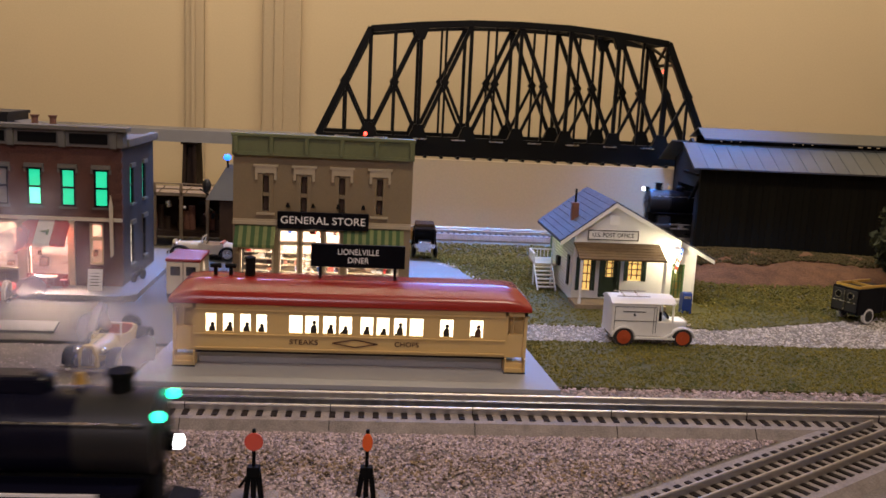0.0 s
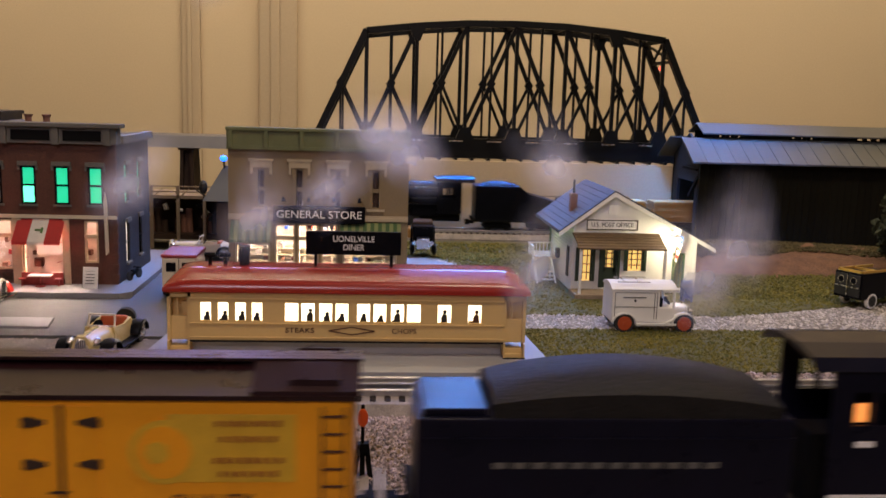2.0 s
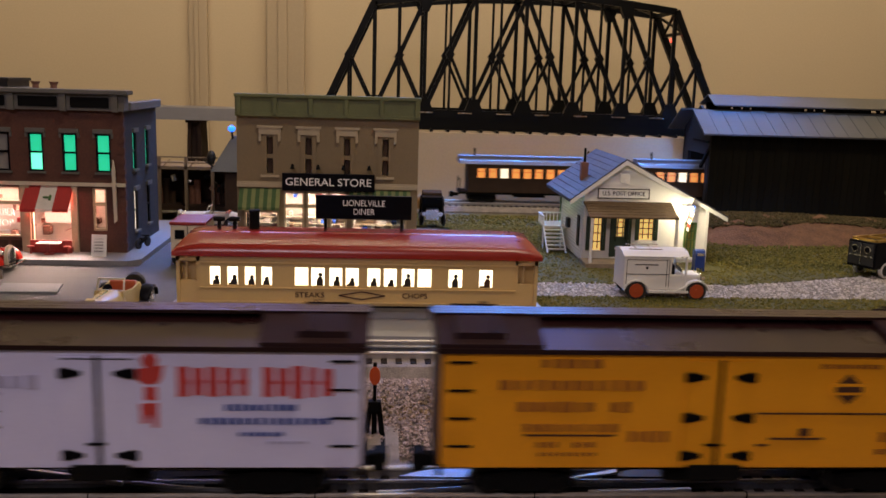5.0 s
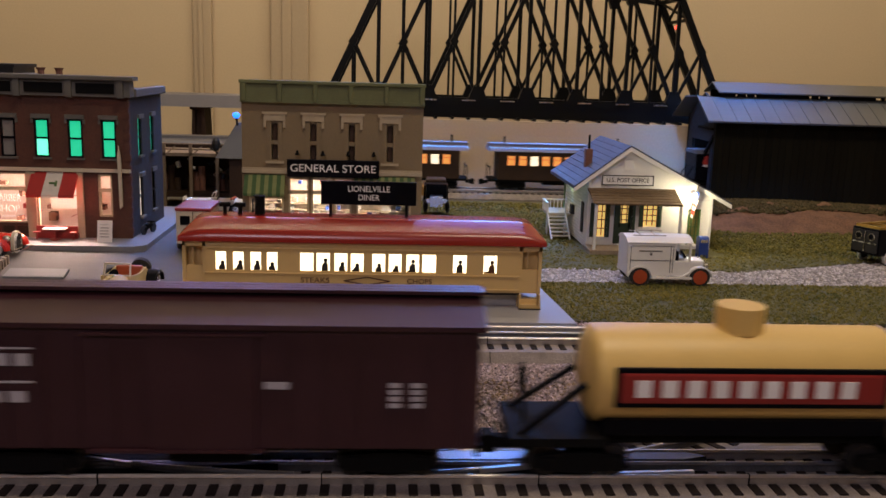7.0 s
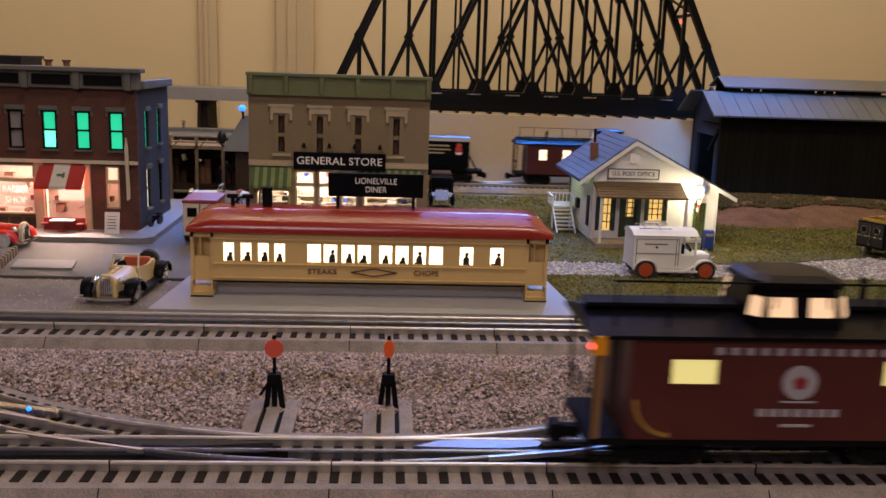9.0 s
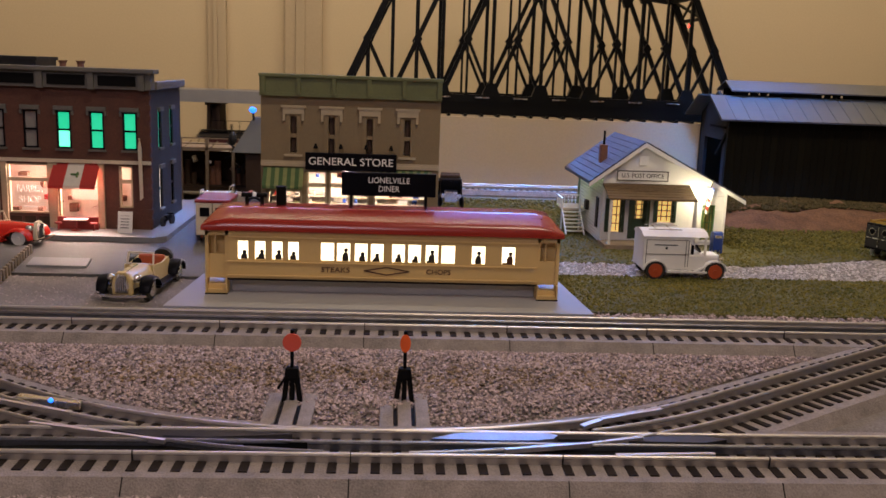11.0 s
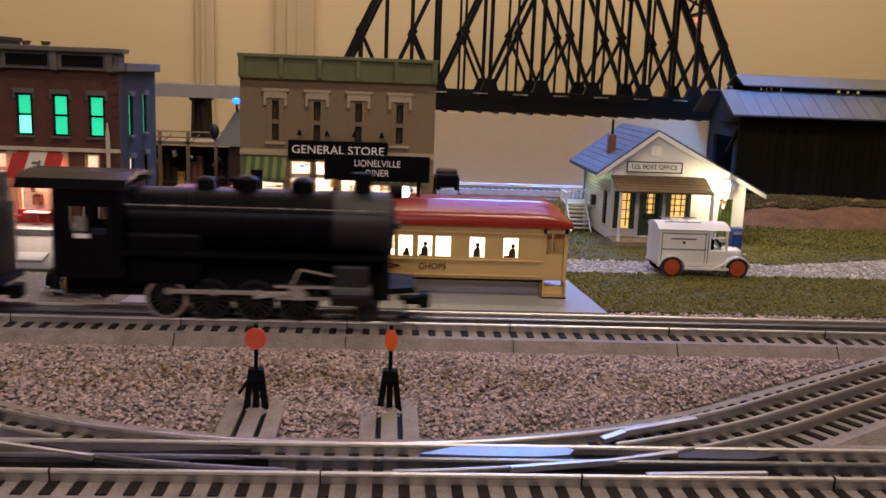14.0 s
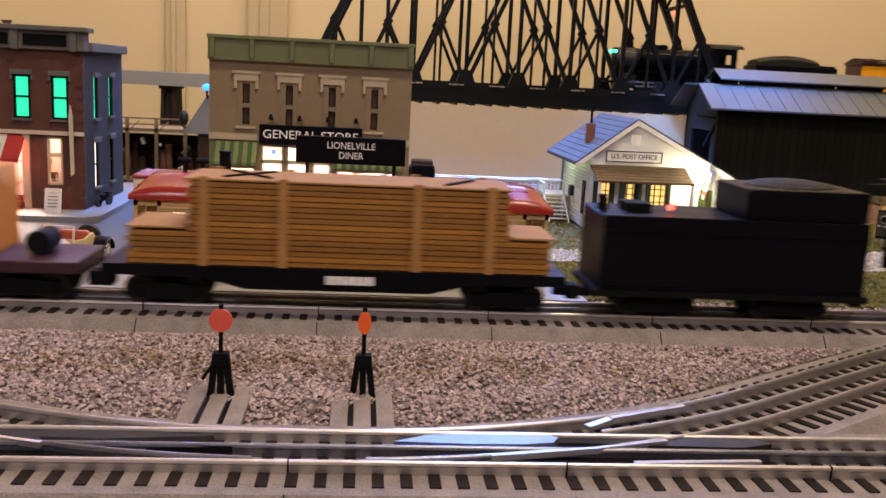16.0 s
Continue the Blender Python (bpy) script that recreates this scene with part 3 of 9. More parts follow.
def turnout(kind, x0, label):
    tr = thing("track_switch", label, "track", group="switches of the front line")
    pts = line_points(kind, x0)
    lo = pts[6:]
    sh = sweep_along(Shape(), lo, [(-0.042, -0.004)] + BED[:1] + [(-0.0355, 0.0082), (0.0355, 0.0082)] + BED[3:] + [(0.042, -0.004)])
    part("roadbed", sh, ROADBED, tr, "moulded grey plastic roadbed")
    dist = 0
    side = 1 if kind == "right" else -1
    for i in range(len(pts) - 1):
        (ax, ay, aa), (bx, by, ba) = pts[i], pts[i + 1]
        step = math.hypot(bx - ax, by - ay)
        while dist < step:
            f = dist / step
            if i > 10:
                piece("tie", TIE_ME, tr, pose(ax + f * (bx - ax), ay + f * (by - ay), 0.0083, 0, 0, math.degrees(aa)))
            dist += PITCH
        dist -= step
    for o, m, first in ((-0.0162, RAIL, 13), (0.0, RAIL, 13), (0.0162, RAIL, 0)):
        part("rail", sweep_along(Shape(), pts[first:], rail_profile(o, z1=0.0148)), m, tr)
    # point blades, guard rails, black filler plates and bright frog castings
    part("point_blade", sweep_along(Shape(), pts[2:11], rail_profile(-0.0132, z1=0.0144)), DARKRAIL, tr)
    flat = lambda ring, z, h: Shape().prism([(x, y, z) for x, y in ring], (0, 0, h))
    part("filler_plate", flat([(x0 + side * 0.04, 0.401), (x0 + side * 0.2, 0.3945), (x0 + side * 0.2, 0.405), (x0 + side * 0.04, 0.413)], 0.009, 0.0014), MATTBLACK, tr, "black plastic filler plate")
    part("filler_plate", flat([(x0 + side * 0.05, 0.4165), (x0 + side * 0.14, 0.418), (x0 + side * 0.14, 0.431), (x0 + side * 0.05, 0.4225)], 0.009, 0.0012), MATTBLACK, tr, "black plastic filler plate")
    if kind == "right":
        part("frog_casting", flat([(-0.0124, 0.4135), (0.003, 0.4215), (0.026, 0.4245), (0.0556, 0.4245), (0.061, 0.42), (0.0575, 0.4145), (0.043, 0.412), (0.0178, 0.412)], 0.0105, 0.0036), CASTING, tr, "flat bright metal frog casting")
        part("wing_rail", Shape().bar((0.028, 0.3982, 0.0138), (0.0745, 0.4072, 0.0138), 0.0022, 0.0026).bar((0.0745, 0.4072, 0.0138), (0.1094, 0.4173, 0.0138), 0.0022, 0.0026), RAIL, tr, "bright wing rail")
        part("guard_rail", Shape().bar((0.0912, 0.4441, 0.0136), (0.1336, 0.4625, 0.0136), 0.003, 0.0028), RAIL, tr, "bright guard rail")
        part("rail_end", Shape().bar((0.0785, 0.4375, 0.012), (0.0912, 0.4441, 0.0135), 0.004, 0.0024), RAIL, tr)
        part("guard_rail", Shape().bar((0.0883, 0.3945, 0.0132), (0.1445, 0.3975, 0.0132), 0.0026, 0.0022), RAIL, tr)
        part("frog_tip", flat([(0.1, 0.4135), (0.112, 0.4225), (0.148, 0.4235), (0.1585, 0.4172), (0.1434, 0.4125)], 0.0092, 0.0046), GREYBLACK, tr, "dark plastic frog tip")
    else:
        part("wing_rail", Shape().bar((-0.2366, 0.4283, 0.0138), (-0.1565, 0.4054, 0.0138), 0.0022, 0.0026), RAIL, tr, "bright wing rail")
        part("guard_rail", Shape().bar((-0.2749, 0.4652, 0.0137), (-0.2189, 0.4436, 0.0137), 0.0024, 0.0026), RAIL, tr, "bright guard rail")
        part("frog_casting", flat([(-0.19, 0.4225), (-0.1285, 0.425), (-0.0894, 0.4187), (-0.1587, 0.4105)], 0.0092, 0.0042), FROGGREY, tr, "grey plastic frog casting")
        part("frog_tip", flat([(-0.16, 0.4145), (-0.08, 0.4105), (-0.08, 0.4065), (-0.158, 0.4085)], 0.0092, 0.0044), MATTBLACK, tr, "black frog tip")
    if kind == "left":
        part("switch_lamp_plate", Shape().prism([(-0.2585, 0.4655, 0.0118), (-0.218, 0.454, 0.0118), (-0.218, 0.4585, 0.0118), (-0.2585, 0.4705, 0.0118)], (0, 0, 0.004)), SILVER, tr, "bright metal lamp plate")
        part("switch_lamp", Shape().ball((-0.2359, 0.4588, 0.0158), 0.0015, seg=10), LAMPBLUE, tr, "tiny blue indicator lamp")
    return tr


turnout("right", -0.045, "curved track switch with black frog, leading to the middle line")
turnout("left", -0.05, "curved track switch with black frog and bright guard rails")


def switch_stand(x, y, turn, target, label):
    st = thing("switch_stand", label, "switch stand", (x, y, 0.003), 0, "switch stands of the front line")
    sh = Shape()
    for dx in (-0.011, 0.0, 0.011):
        sh.box(dx - 0.0042, -0.05, 0, dx + 0.0042, 0.012, 0.0045, 0.0006)
    part("base", sh, ROADBED, st, "grey ribbed plastic base")
    part("slot", Shape().box(-0.0065, -0.05, 0, 0.0065, 0.004, 0.0035), MATTBLACK, st)
    body = Shape()
    for dx in (-0.0046, 0.0, 0.0046):
        body.bar((dx * 1.1, 0, 0.003), (dx * 0.55, 0, 0.024), 0.0032)
    body.box(-0.004, -0.003, 0.019, 0.004, 0.003, 0.026, 0.0006)
    part("stand", body, MATTBLACK, st)
    part("mast", Shape().cyl((0, 0, 0.025), (0, 0, 0.0465), 0.0011, seg=8), MATTBLACK, st)
    part("lever", Shape().bar((-0.003, -0.002, 0.021), (-0.0085, -0.004, 0.013), 0.0014), MATTBLACK, st) if turn == 0 else None
    w = math.cos(radians(turn))
    d = part("target", Shape().cyl((0, -0.0017, 0.0425), (0, -0.0005, 0.0425), 0.0058, seg=24), target, st, "round painted target disc")
    d.matrix_basis = Matrix.Diagonal((w, 1, 1, 1))
    part("cap", Shape().cyl((0, 0, 0.0465), (0, 0, 0.0505), 0.0012, seg=8), MATTBLACK, st)
    return st


switch_stand(-0.097, 0.488, 0, SIGNRED, "black switch stand with a round red target")
switch_stand(-0.026, 0.49, 55, SIGNORANGE, "black switch stand with an orange target turned aside")


# ---- truss bridge and raised line ----
def bridge():
    br = thing("truss_bridge", "black plastic through-truss railway bridge on a raised line", "bridge", (0, 0, 0))
    z0, xs = 0.156, [-0.14 + 0.1 * i for i in range(9)]
    tops = {1: 0.374, 2: 0.386, 3: 0.394, 4: 0.396, 5: 0.394, 6: 0.386, 7: 0.374}
    for y, name in ((1.8, "near_truss"), (1.94, "far_truss")):
        w = 0.012
        tr = part(name, Shape().box(xs[0], y - 0.006, 0.146, xs[8], y + 0.006, 0.162), BRIDGEBLACK, br)
        for a, b in ((1, 2), (2, 3), (3, 4), (4, 5), (5, 6), (6, 7)):
            part("top_chord", Shape().bar((xs[a], y, tops[a] - 0.006), (xs[b], y, tops[b] - 0.006), 0.013, 0.013), BRIDGEBLACK, tr)
        for a, b in ((0, 1), (8, 7)):
            part("end_post", Shape().bar((xs[a], y, z0), (xs[b], y, tops[b] - 0.004), 0.013, 0.013), BRIDGEBLACK, tr)
        for i in range(1, 8):
            part("vertical", Shape().bar((xs[i], y, z0), (xs[i], y, tops[i] - 0.006), 0.007, 0.008), BRIDGEBLACK, tr)
            g = Shape().prism([(xs[i] - 0.02, y - 0.0075, 0.156), (xs[i] + 0.02, y - 0.0075, 0.156), (xs[i] + 0.009, y - 0.0075, 0.185), (xs[i] - 0.009, y - 0.0075, 0.185)], (0, 0.015, 0))
            part("gusset", g, BRIDGEBLACK, tr)
            if i in (2, 6):
                g = Shape().prism([(xs[i] - 0.017, y - 0.0075, tops[i] - 0.006), (xs[i] + 0.017, y - 0.0075, tops[i] - 0.006), (xs[i] + 0.006, y - 0.0075, tops[i] - 0.034), (xs[i] - 0.006, y - 0.0075, tops[i] - 0.034)], (0, 0.015, 0))
                part("gusset", g, BRIDGEBLACK, tr)
        for i in range(8):
            lo, hi = (i, i + 1) if i < 4 else (i + 1, i)
            xm = (xs[lo] + xs[hi]) / 2
            if 0 < i < 7:
                top = tops[hi] - 0.008
                zm = (z0 + top) / 2
                part("diagonal", Shape().bar((xs[lo], y, z0), (xs[hi], y, top), 0.0075, 0.008), BRIDGEBLACK, tr)
                part("hanger", Shape().bar((xm, y, z0), (xm, y, (tops[lo] + tops[hi]) / 2 - 0.008), 0.0045, 0.006), BRIDGEBLACK, tr)
            else:
                zm = (z0 + tops[hi]) / 2
                part("hanger", Shape().bar((xm, y, z0), (xm, y, zm), 0.0045, 0.006), BRIDGEBLACK, tr)
            part("half_diagonal", Shape().bar((xm, y, zm), (xs[hi], y, z0 + 0.004), 0.0055, 0.006), BRIDGEBLACK, tr)
            part("gusset", Shape().prism([(xm - 0.009, y - 0.007, zm), (xm, y - 0.007, zm + 0.014), (xm + 0.009, y - 0.007, zm), (xm, y - 0.007, zm - 0.014)], (0, 0.014, 0)), BRIDGEBLACK, tr)
    for i in range(1, 8):
        part("top_strut", Shape().bar((xs[i], 1.8, tops[i] - 0.006), (xs[i], 1.94, tops[i] - 0.006), 0.006, 0.008), BRIDGEBLACK, br)
        if i < 7:
            part("top_lacing", Shape().bar((xs[i], 1.8, tops[i] - 0.006), (xs[i + 1], 1.94, tops[i + 1] - 0.006), 0.004, 0.004), BRIDGEBLACK, br)
            part("top_lacing", Shape().bar((xs[i], 1.94, tops[i] - 0.006), (xs[i + 1], 1.8, tops[i + 1] - 0.006), 0.004, 0.004), BRIDGEBLACK, br)
    for xa, xb in ((xs[1], xs[0]), (xs[7], xs[8])):
        for f0, f1 in ((0.0, 0.2), (0.2, 0.0)):
            p = lambda f, y: (xa + (xb - xa) * f, y, 0.37 + (z0 - 0.37) * f)
            part("portal_brace", Shape().bar(p(f0, 1.8), p(f1, 1.94), 0.0045, 0.0045), BRIDGEBLACK, br)
        part("portal_brace", Shape().bar(p(0.2, 1.8), p(0.2, 1.94), 0.006, 0.006), BRIDGEBLACK, br)
    part("floor", Shape().box(xs[0] - 0.01, 1.796, 0.122, xs[8] + 0.01, 1.944, 0.147), BRIDGEBLACK, br)
    for i in range(24):
        x = xs[0] + 0.8 * (i + 0.5) / 24
        part("floor_beam", Shape().box(x - 0.003, 1.792, 0.118, x + 0.003, 1.948, 0.124), BRIDGEBLACK, br)
    # Bright strips added to imitate reflected glints along the bottom chord.
    for i in range(10):
        x = xs[0] + 0.05 + 0.078 * i
        part("chord_glint", Shape().box(x - 0.016, 1.79, 0.1555, x + 0.012, 1.795, 0.158), SILVER, br, "bright strip added for a glint on the bottom chord")
    for x, y, z in ((-0.045, 1.792, 0.162), (0.575, 1.86, 0.315)):
        part("warning_lamp", Shape().ball((x, y, z), 0.0042, seg=10), LAMPRED, br, "small glowing red warning lamp")
    return br


bridge()


def raised_line(x0, x1, name="trestle"):
    tr = thing(name, "raised grey deck with silver track on brown bents", "trestle", (0, 1.87, 0), 0, "raised line along the wall")
    part("deck", Shape().box(x0, -0.05, 0.132, x1, 0.05, 0.147, 0.0015), DECKGREY, tr)
    part("edge_girder", Shape().box(x0, -0.056, 0.128, x1, -0.0502, 0.152), DECKGREY, tr)
    x = x0 + 0.6
    while x < x1 - 0.02:
        sh = Shape()
        for dx in (-0.009, 0.009):
            sh.prism([(x + dx * 1.5 - 0.004, -0.035, -0.02), (x + dx * 1.5 + 0.004, -0.035, -0.02), (x + dx + 0.003, -0.035, 0.131), (x + dx - 0.003, -0.035, 0.131)], (0, 0.07, 0))
        sh.box(x - 0.016, -0.04, 0.122, x + 0.016, 0.04, 0.1315)
        sh.box(x - 0.02, -0.04, -0.02, x + 0.02, 0.04, 0.0)
        sh.box(x - 0.008, -0.02, 0.0, x + 0.008, 0.02, 0.122)
        part("bent", sh, BROWNPIER, tr)
        x += 0.62
    for o in (-0.016, 0.0, 0.016):
        part("rail", Shape().box(x0, o - 0.0013, 0.147, x1, o + 0.0013, 0.1535), RAIL, tr)
    return tr


raised_line(-4.1, -0.152)
raised_line(0.672, 4.1)


# ---- diner ----
def diner():
    d = thing("diner", "cream railway-carriage diner with a red roof on a grey base", "diner", (0, 0, 0.002))
    part("base", Shape().prism([(-0.232, 0.712, 0), (0.146, 0.712, 0), (0.134, 0.862, 0), (-0.22, 0.862, 0)], (0, 0, 0.004)), GREYBASE, d, "flat grey plastic base")
    part("plinth", Shape().box(-0.183, 0.77, 0.004, 0.1, 0.83, 0.02, 0.001), GREYBASE, d)
    y0, y1, x0, x1, zb, ze = 0.76, 0.828, -0.205, 0.121, 0.018, 0.066
    wx0, wx1 = -0.184, 0.1
    wins = [(-0.176, 0.0095), (-0.1605, 0.0095), (-0.145, 0.0095), (-0.1303, 0.0095), (-0.1005, 0.012), (-0.0858, 0.012), (-0.0695, 0.0115), (-0.0548, 0.0115), (-0.0352, 0.0115), (-0.0203, 0.0115), (-0.0042, 0.0115), (0.0103, 0.0125), (0.0385, 0.0125), (0.0665, 0.0125)]
    wins = [(a + 0.0005, w) for a, w in wins]
    zw0, zw1 = 0.0365, 0.0535
    sh = Shape()
    sh.box(wx0, y0, zb, wx1, y0 + 0.003, zw0)
    sh.box(wx0, y0, zw1, wx1, y0 + 0.003, ze)
    px = wx0
    for a, w in wins:
        sh.box(px, y0, zw0, a, y0 + 0.003, zw1)
        px = a + w
    sh.box(px, y0, zw0, wx1, y0 + 0.003, zw1)
    sh.box(wx0, y1 - 0.003, zb, wx1, y1, ze)
    sh.box(wx0, y0 + 0.003, zb, wx0 + 0.003, y1 - 0.003, ze)
    sh.box(wx1 - 0.003, y0 + 0.003, zb, wx1, y1 - 0.003, ze)
    part("body", sh, CREAM, d)
    for z in (0.0335, 0.0565, 0.0205):
        part("moulding", Shape().box(wx0 - 0.0005, y0 - 0.0012, z, wx1 + 0.0005, y0 + 0.0004, z + 0.0014, 0.0003), CREAM, d)
    part("sill_line", Shape().box(x0 + 0.02, y0 - 0.0006, zb - 0.001, x1 - 0.02, y0 + 0.001, zb + 0.0006), BLACK, d)
    pane = part("window_pane", Shape().box(wx0 + 0.004, y0 + 0.004, zw0 - 0.002, wx1 - 0.004, y0 + 0.005, zw1 + 0.002), LITWIN, d, "glowing warm white translucent pane")
    rng = random.Random(5)
    for i, (a, w) in enumerate(wins):
        if i in (4, 11):
            continue
        cx = a + w * (0.45 + 0.2 * rng.random())
        h = 0.0055 + 0.0035 * rng.random() if i not in (5, 10, 12, 13) else 0.0125
        sh = Shape().prism([(cx - 0.003, y0 + 0.0024, zw0 - 0.0004), (cx + 0.003, y0 + 0.0024, zw0 - 0.0004), (cx + 0.0026, y0 + 0.0024, zw0 + h * 0.5), (cx + 0.0016, y0 + 0.0024, zw0 + h * 0.64), (cx - 0.001, y0 + 0.0024, zw0 + h * 0.64), (cx - 0.003, y0 + 0.0024, zw0 + h * 0.4)], (0, 0.0005, 0))
        sh.cyl((cx + 0.0004, y0 + 0.0024, zw0 + h * 0.8), (cx + 0.0004, y0 + 0.0029, zw0 + h * 0.8), 0.0019, seg=12)
        if i % 3 == 1:
            sh.box(a + 0.0008, y0 + 0.0024, zw0, a + w * 0.5, y0 + 0.0029, zw0 + 0.0016)
        part("window_silhouette", sh, LETTERBROWN if i == 13 else LETTERBLACK, d, "dark plain shape printed on the pane")
    for side, xa, xb in ((-1, x0, wx0), (1, wx1, x1)):
        sh = Shape()
        sh.box(xa, y0 + 0.001, zb, xa + 0.003, y0 + 0.006, ze).box(xb - 0.003, y0 + 0.001, zb, xb, y0 + 0.006, ze)
        sh.box(xa, y0 + 0.003, zb, xb, y0 + 0.006, 0.04).box(xa, y0 + 0.001, 0.058, xb, y0 + 0.006, ze)
        sh.box(xa + 0.001, y0 + 0.012, zb, xb - 0.001, y1, ze)
        sh.bar((xa + 0.0085, y0 + 0.004, 0.04), (xa + 0.0085, y0 + 0.004, 0.058), 0.0012)
        part("vestibule", sh, CREAM, d)
        st = Shape()
        c = (xa + xb) / 2
        st.box(c - 0.0098, y0 - 0.004, 0.0045, c - 0.0084, y0 + 0.01, zb)
        st.box(c + 0.0084, y0 - 0.004, 0.0045, c + 0.0098, y0 + 0.01, zb)
        st.box(c - 0.0084, y0 - 0.002, 0.0045, c + 0.0084, y0 + 0.01, 0.008).box(c - 0.0084, y0 + 0.002, 0.008, c + 0.0084, y0 + 0.01, 0.0125)
        part("steps", st, CREAM, d)
        part("step_edge", Shape().box(c - 0.0102, y0 - 0.0046, 0.004, c + 0.0102, y0 - 0.004, 0.0052), BLACK, d)
    # roof: rounded across and at both ends
    rings = []
    cy, hw = (y0 + y1) / 2, (y1 - y0) / 2 + 0.003
    n = 28
    for i in range(n + 1):
        u = -1 + 2 * i / n
        x = (x0 + x1) / 2 + (x1 - x0 + 0.006) / 2 * u
        e = max(0.0, (abs(u) - 0.86) / 0.14)
        k = math.sqrt(max(0.0, 1 - e * e)) * 0.82 + 0.18
        ring = [(x, cy - hw, ze - 0.003), (x, cy - hw, ze)]
        for j in range(1, 12):
            a = math.pi * j / 12
            h = 0.0125 * math.sin(a) ** 0.62 + (0.004 if 4 <= j <= 8 else 0.0)
            ring.append((x, cy - hw * math.cos(a) * (0.985), ze + h * k))
        ring += [(x, cy + hw, ze), (x, cy + hw, ze - 0.003)]
        rings.append(ring)
    part("roof", Shape().sweep(rings), REDROOF, d, "glossy red rounded clerestory roof", smooth=True)
    for i in range(9):
        x = -0.17 + 0.033 * i
        part("roof_vent", Shape().box(x, cy - 0.022, ze + 0.0105, x + 0.011, cy - 0.017, ze + 0.0132, 0.0006), REDROOF, d)
    part("chimney", Shape().cyl((-0.14, cy, ze + 0.012), (-0.14, cy, ze + 0.0335), 0.0046, seg=18).cyl((-0.14, cy, ze + 0.0325), (-0.14, cy, ze + 0.034), 0.0051, seg=18), MATTBLACK, d, "short black stove pipe")
    for x in (-0.172, -0.158):
        part("smoke_jack", Shape().cyl((x, cy, ze + 0.012), (x, cy, ze + 0.025), 0.0018, seg=10).cyl((x - 0.005, cy, ze + 0.025), (x + 0.005, cy, ze + 0.025), 0.0022, seg=10), MATTBLACK, d)
    sx0, sx1, sz0, sz1 = -0.0835, 0.005, 0.0935, 0.1155
    for x in (sx0 + 0.009, sx1 - 0.009):
        part("sign_post", Shape().box(x - 0.0014, cy - 0.003, ze + 0.012, x + 0.0014, cy, sz0 + 0.002), MATTBLACK, d)
    sg = part("sign_board", Shape().box(sx0, cy - 0.004, sz0, sx1, cy, sz1, 0.0006), BLACK, d, "black sign board with white lettering")
    cx = (sx0 + sx1) / 2
    lettering("sign_word", "DINER", 0.0078, facing(cx, cy - 0.0042, sz0 + 0.0068), LETTERWHITE, sg, 0.0195)
    lettering("sign_word", "LIONELVILLE", 0.0078, facing(cx, cy - 0.0042, sz0 + 0.0148), LETTERWHITE, sg, 0.0385)
    lettering("word", "STEAKS", 0.0066, facing(-0.0865, y0 - 0.0003, 0.0282), LETTERBROWN, d, 0.026)
    lettering("word", "CHOPS", 0.0066, facing(0.0085, y0 - 0.0003, 0.0282), LETTERBROWN, d, 0.0225)
    dia = Shape()
    c = (-0.0395, 0.0282)
    for (ax, az), (bx, bz) in (((-0.021, 0), (0, 0.0036)), ((0, 0.0036), (0.021, 0)), ((0.021, 0), (0, -0.0036)), ((0, -0.0036), (-0.021, 0))):
        dia.bar((c[0] + ax, y0 - 0.0003, c[1] + az), (c[0] + bx, y0 - 0.0003, c[1] + bz), 0.0009)
    part("diamond_emblem", dia, LETTERBROWN, d)
    return d


diner()


# ---- shop buildings ----
def sash(parent, x0, x1, z0, z1, y, pane, frame_mat, depth=0.004, cross=True):
    w = part("window", Shape().box(x0, y + depth * 0.5, z0, x1, y + depth * 0.5 + 0.0008, z1), pane, parent)
    t = 0.0016
    fr = Shape().box(x0 - t, y - 0.001, z0 - t, x0, y + depth, z1 + t).box(x1, y - 0.001, z0 - t, x1 + t, y + depth, z1 + t)
    fr.box(x0, y - 0.001, z0 - t, x1, y + depth, z0).box(x0, y - 0.001, z1, x1, y + depth, z1 + t)
    if cross:
        zm = (z0 + z1) / 2
        fr.box(x0, y - 0.0004, zm - 0.0011, x1, y + depth * 0.5, zm + 0.0011)
    part("frame", fr, frame_mat, w)
    return w


def holed_wall(x0, x1, z0, z1, y, thick, holes):
    """A front wall with rectangular openings right through it."""
    sh = Shape()
    xs = sorted({x0, x1, *[h[0] for h in holes], *[h[1] for h in holes]})
    zs = sorted({z0, z1, *[h[2] for h in holes], *[h[3] for h in holes]})
    for a, b in zip(xs, xs[1:]):
        start = None
        for c, e in zip(zs, zs[1:]):
            mx, mz = (a + b) / 2, (c + e) / 2
            if not any(h[0] < mx < h[1] and h[2] < mz < h[3] for h in holes):
                sh.box(a, y, c, b, y + thick, e)
    bmesh.ops.remove_doubles(sh.bm, verts=sh.bm.verts, dist=1e-5)
    return sh


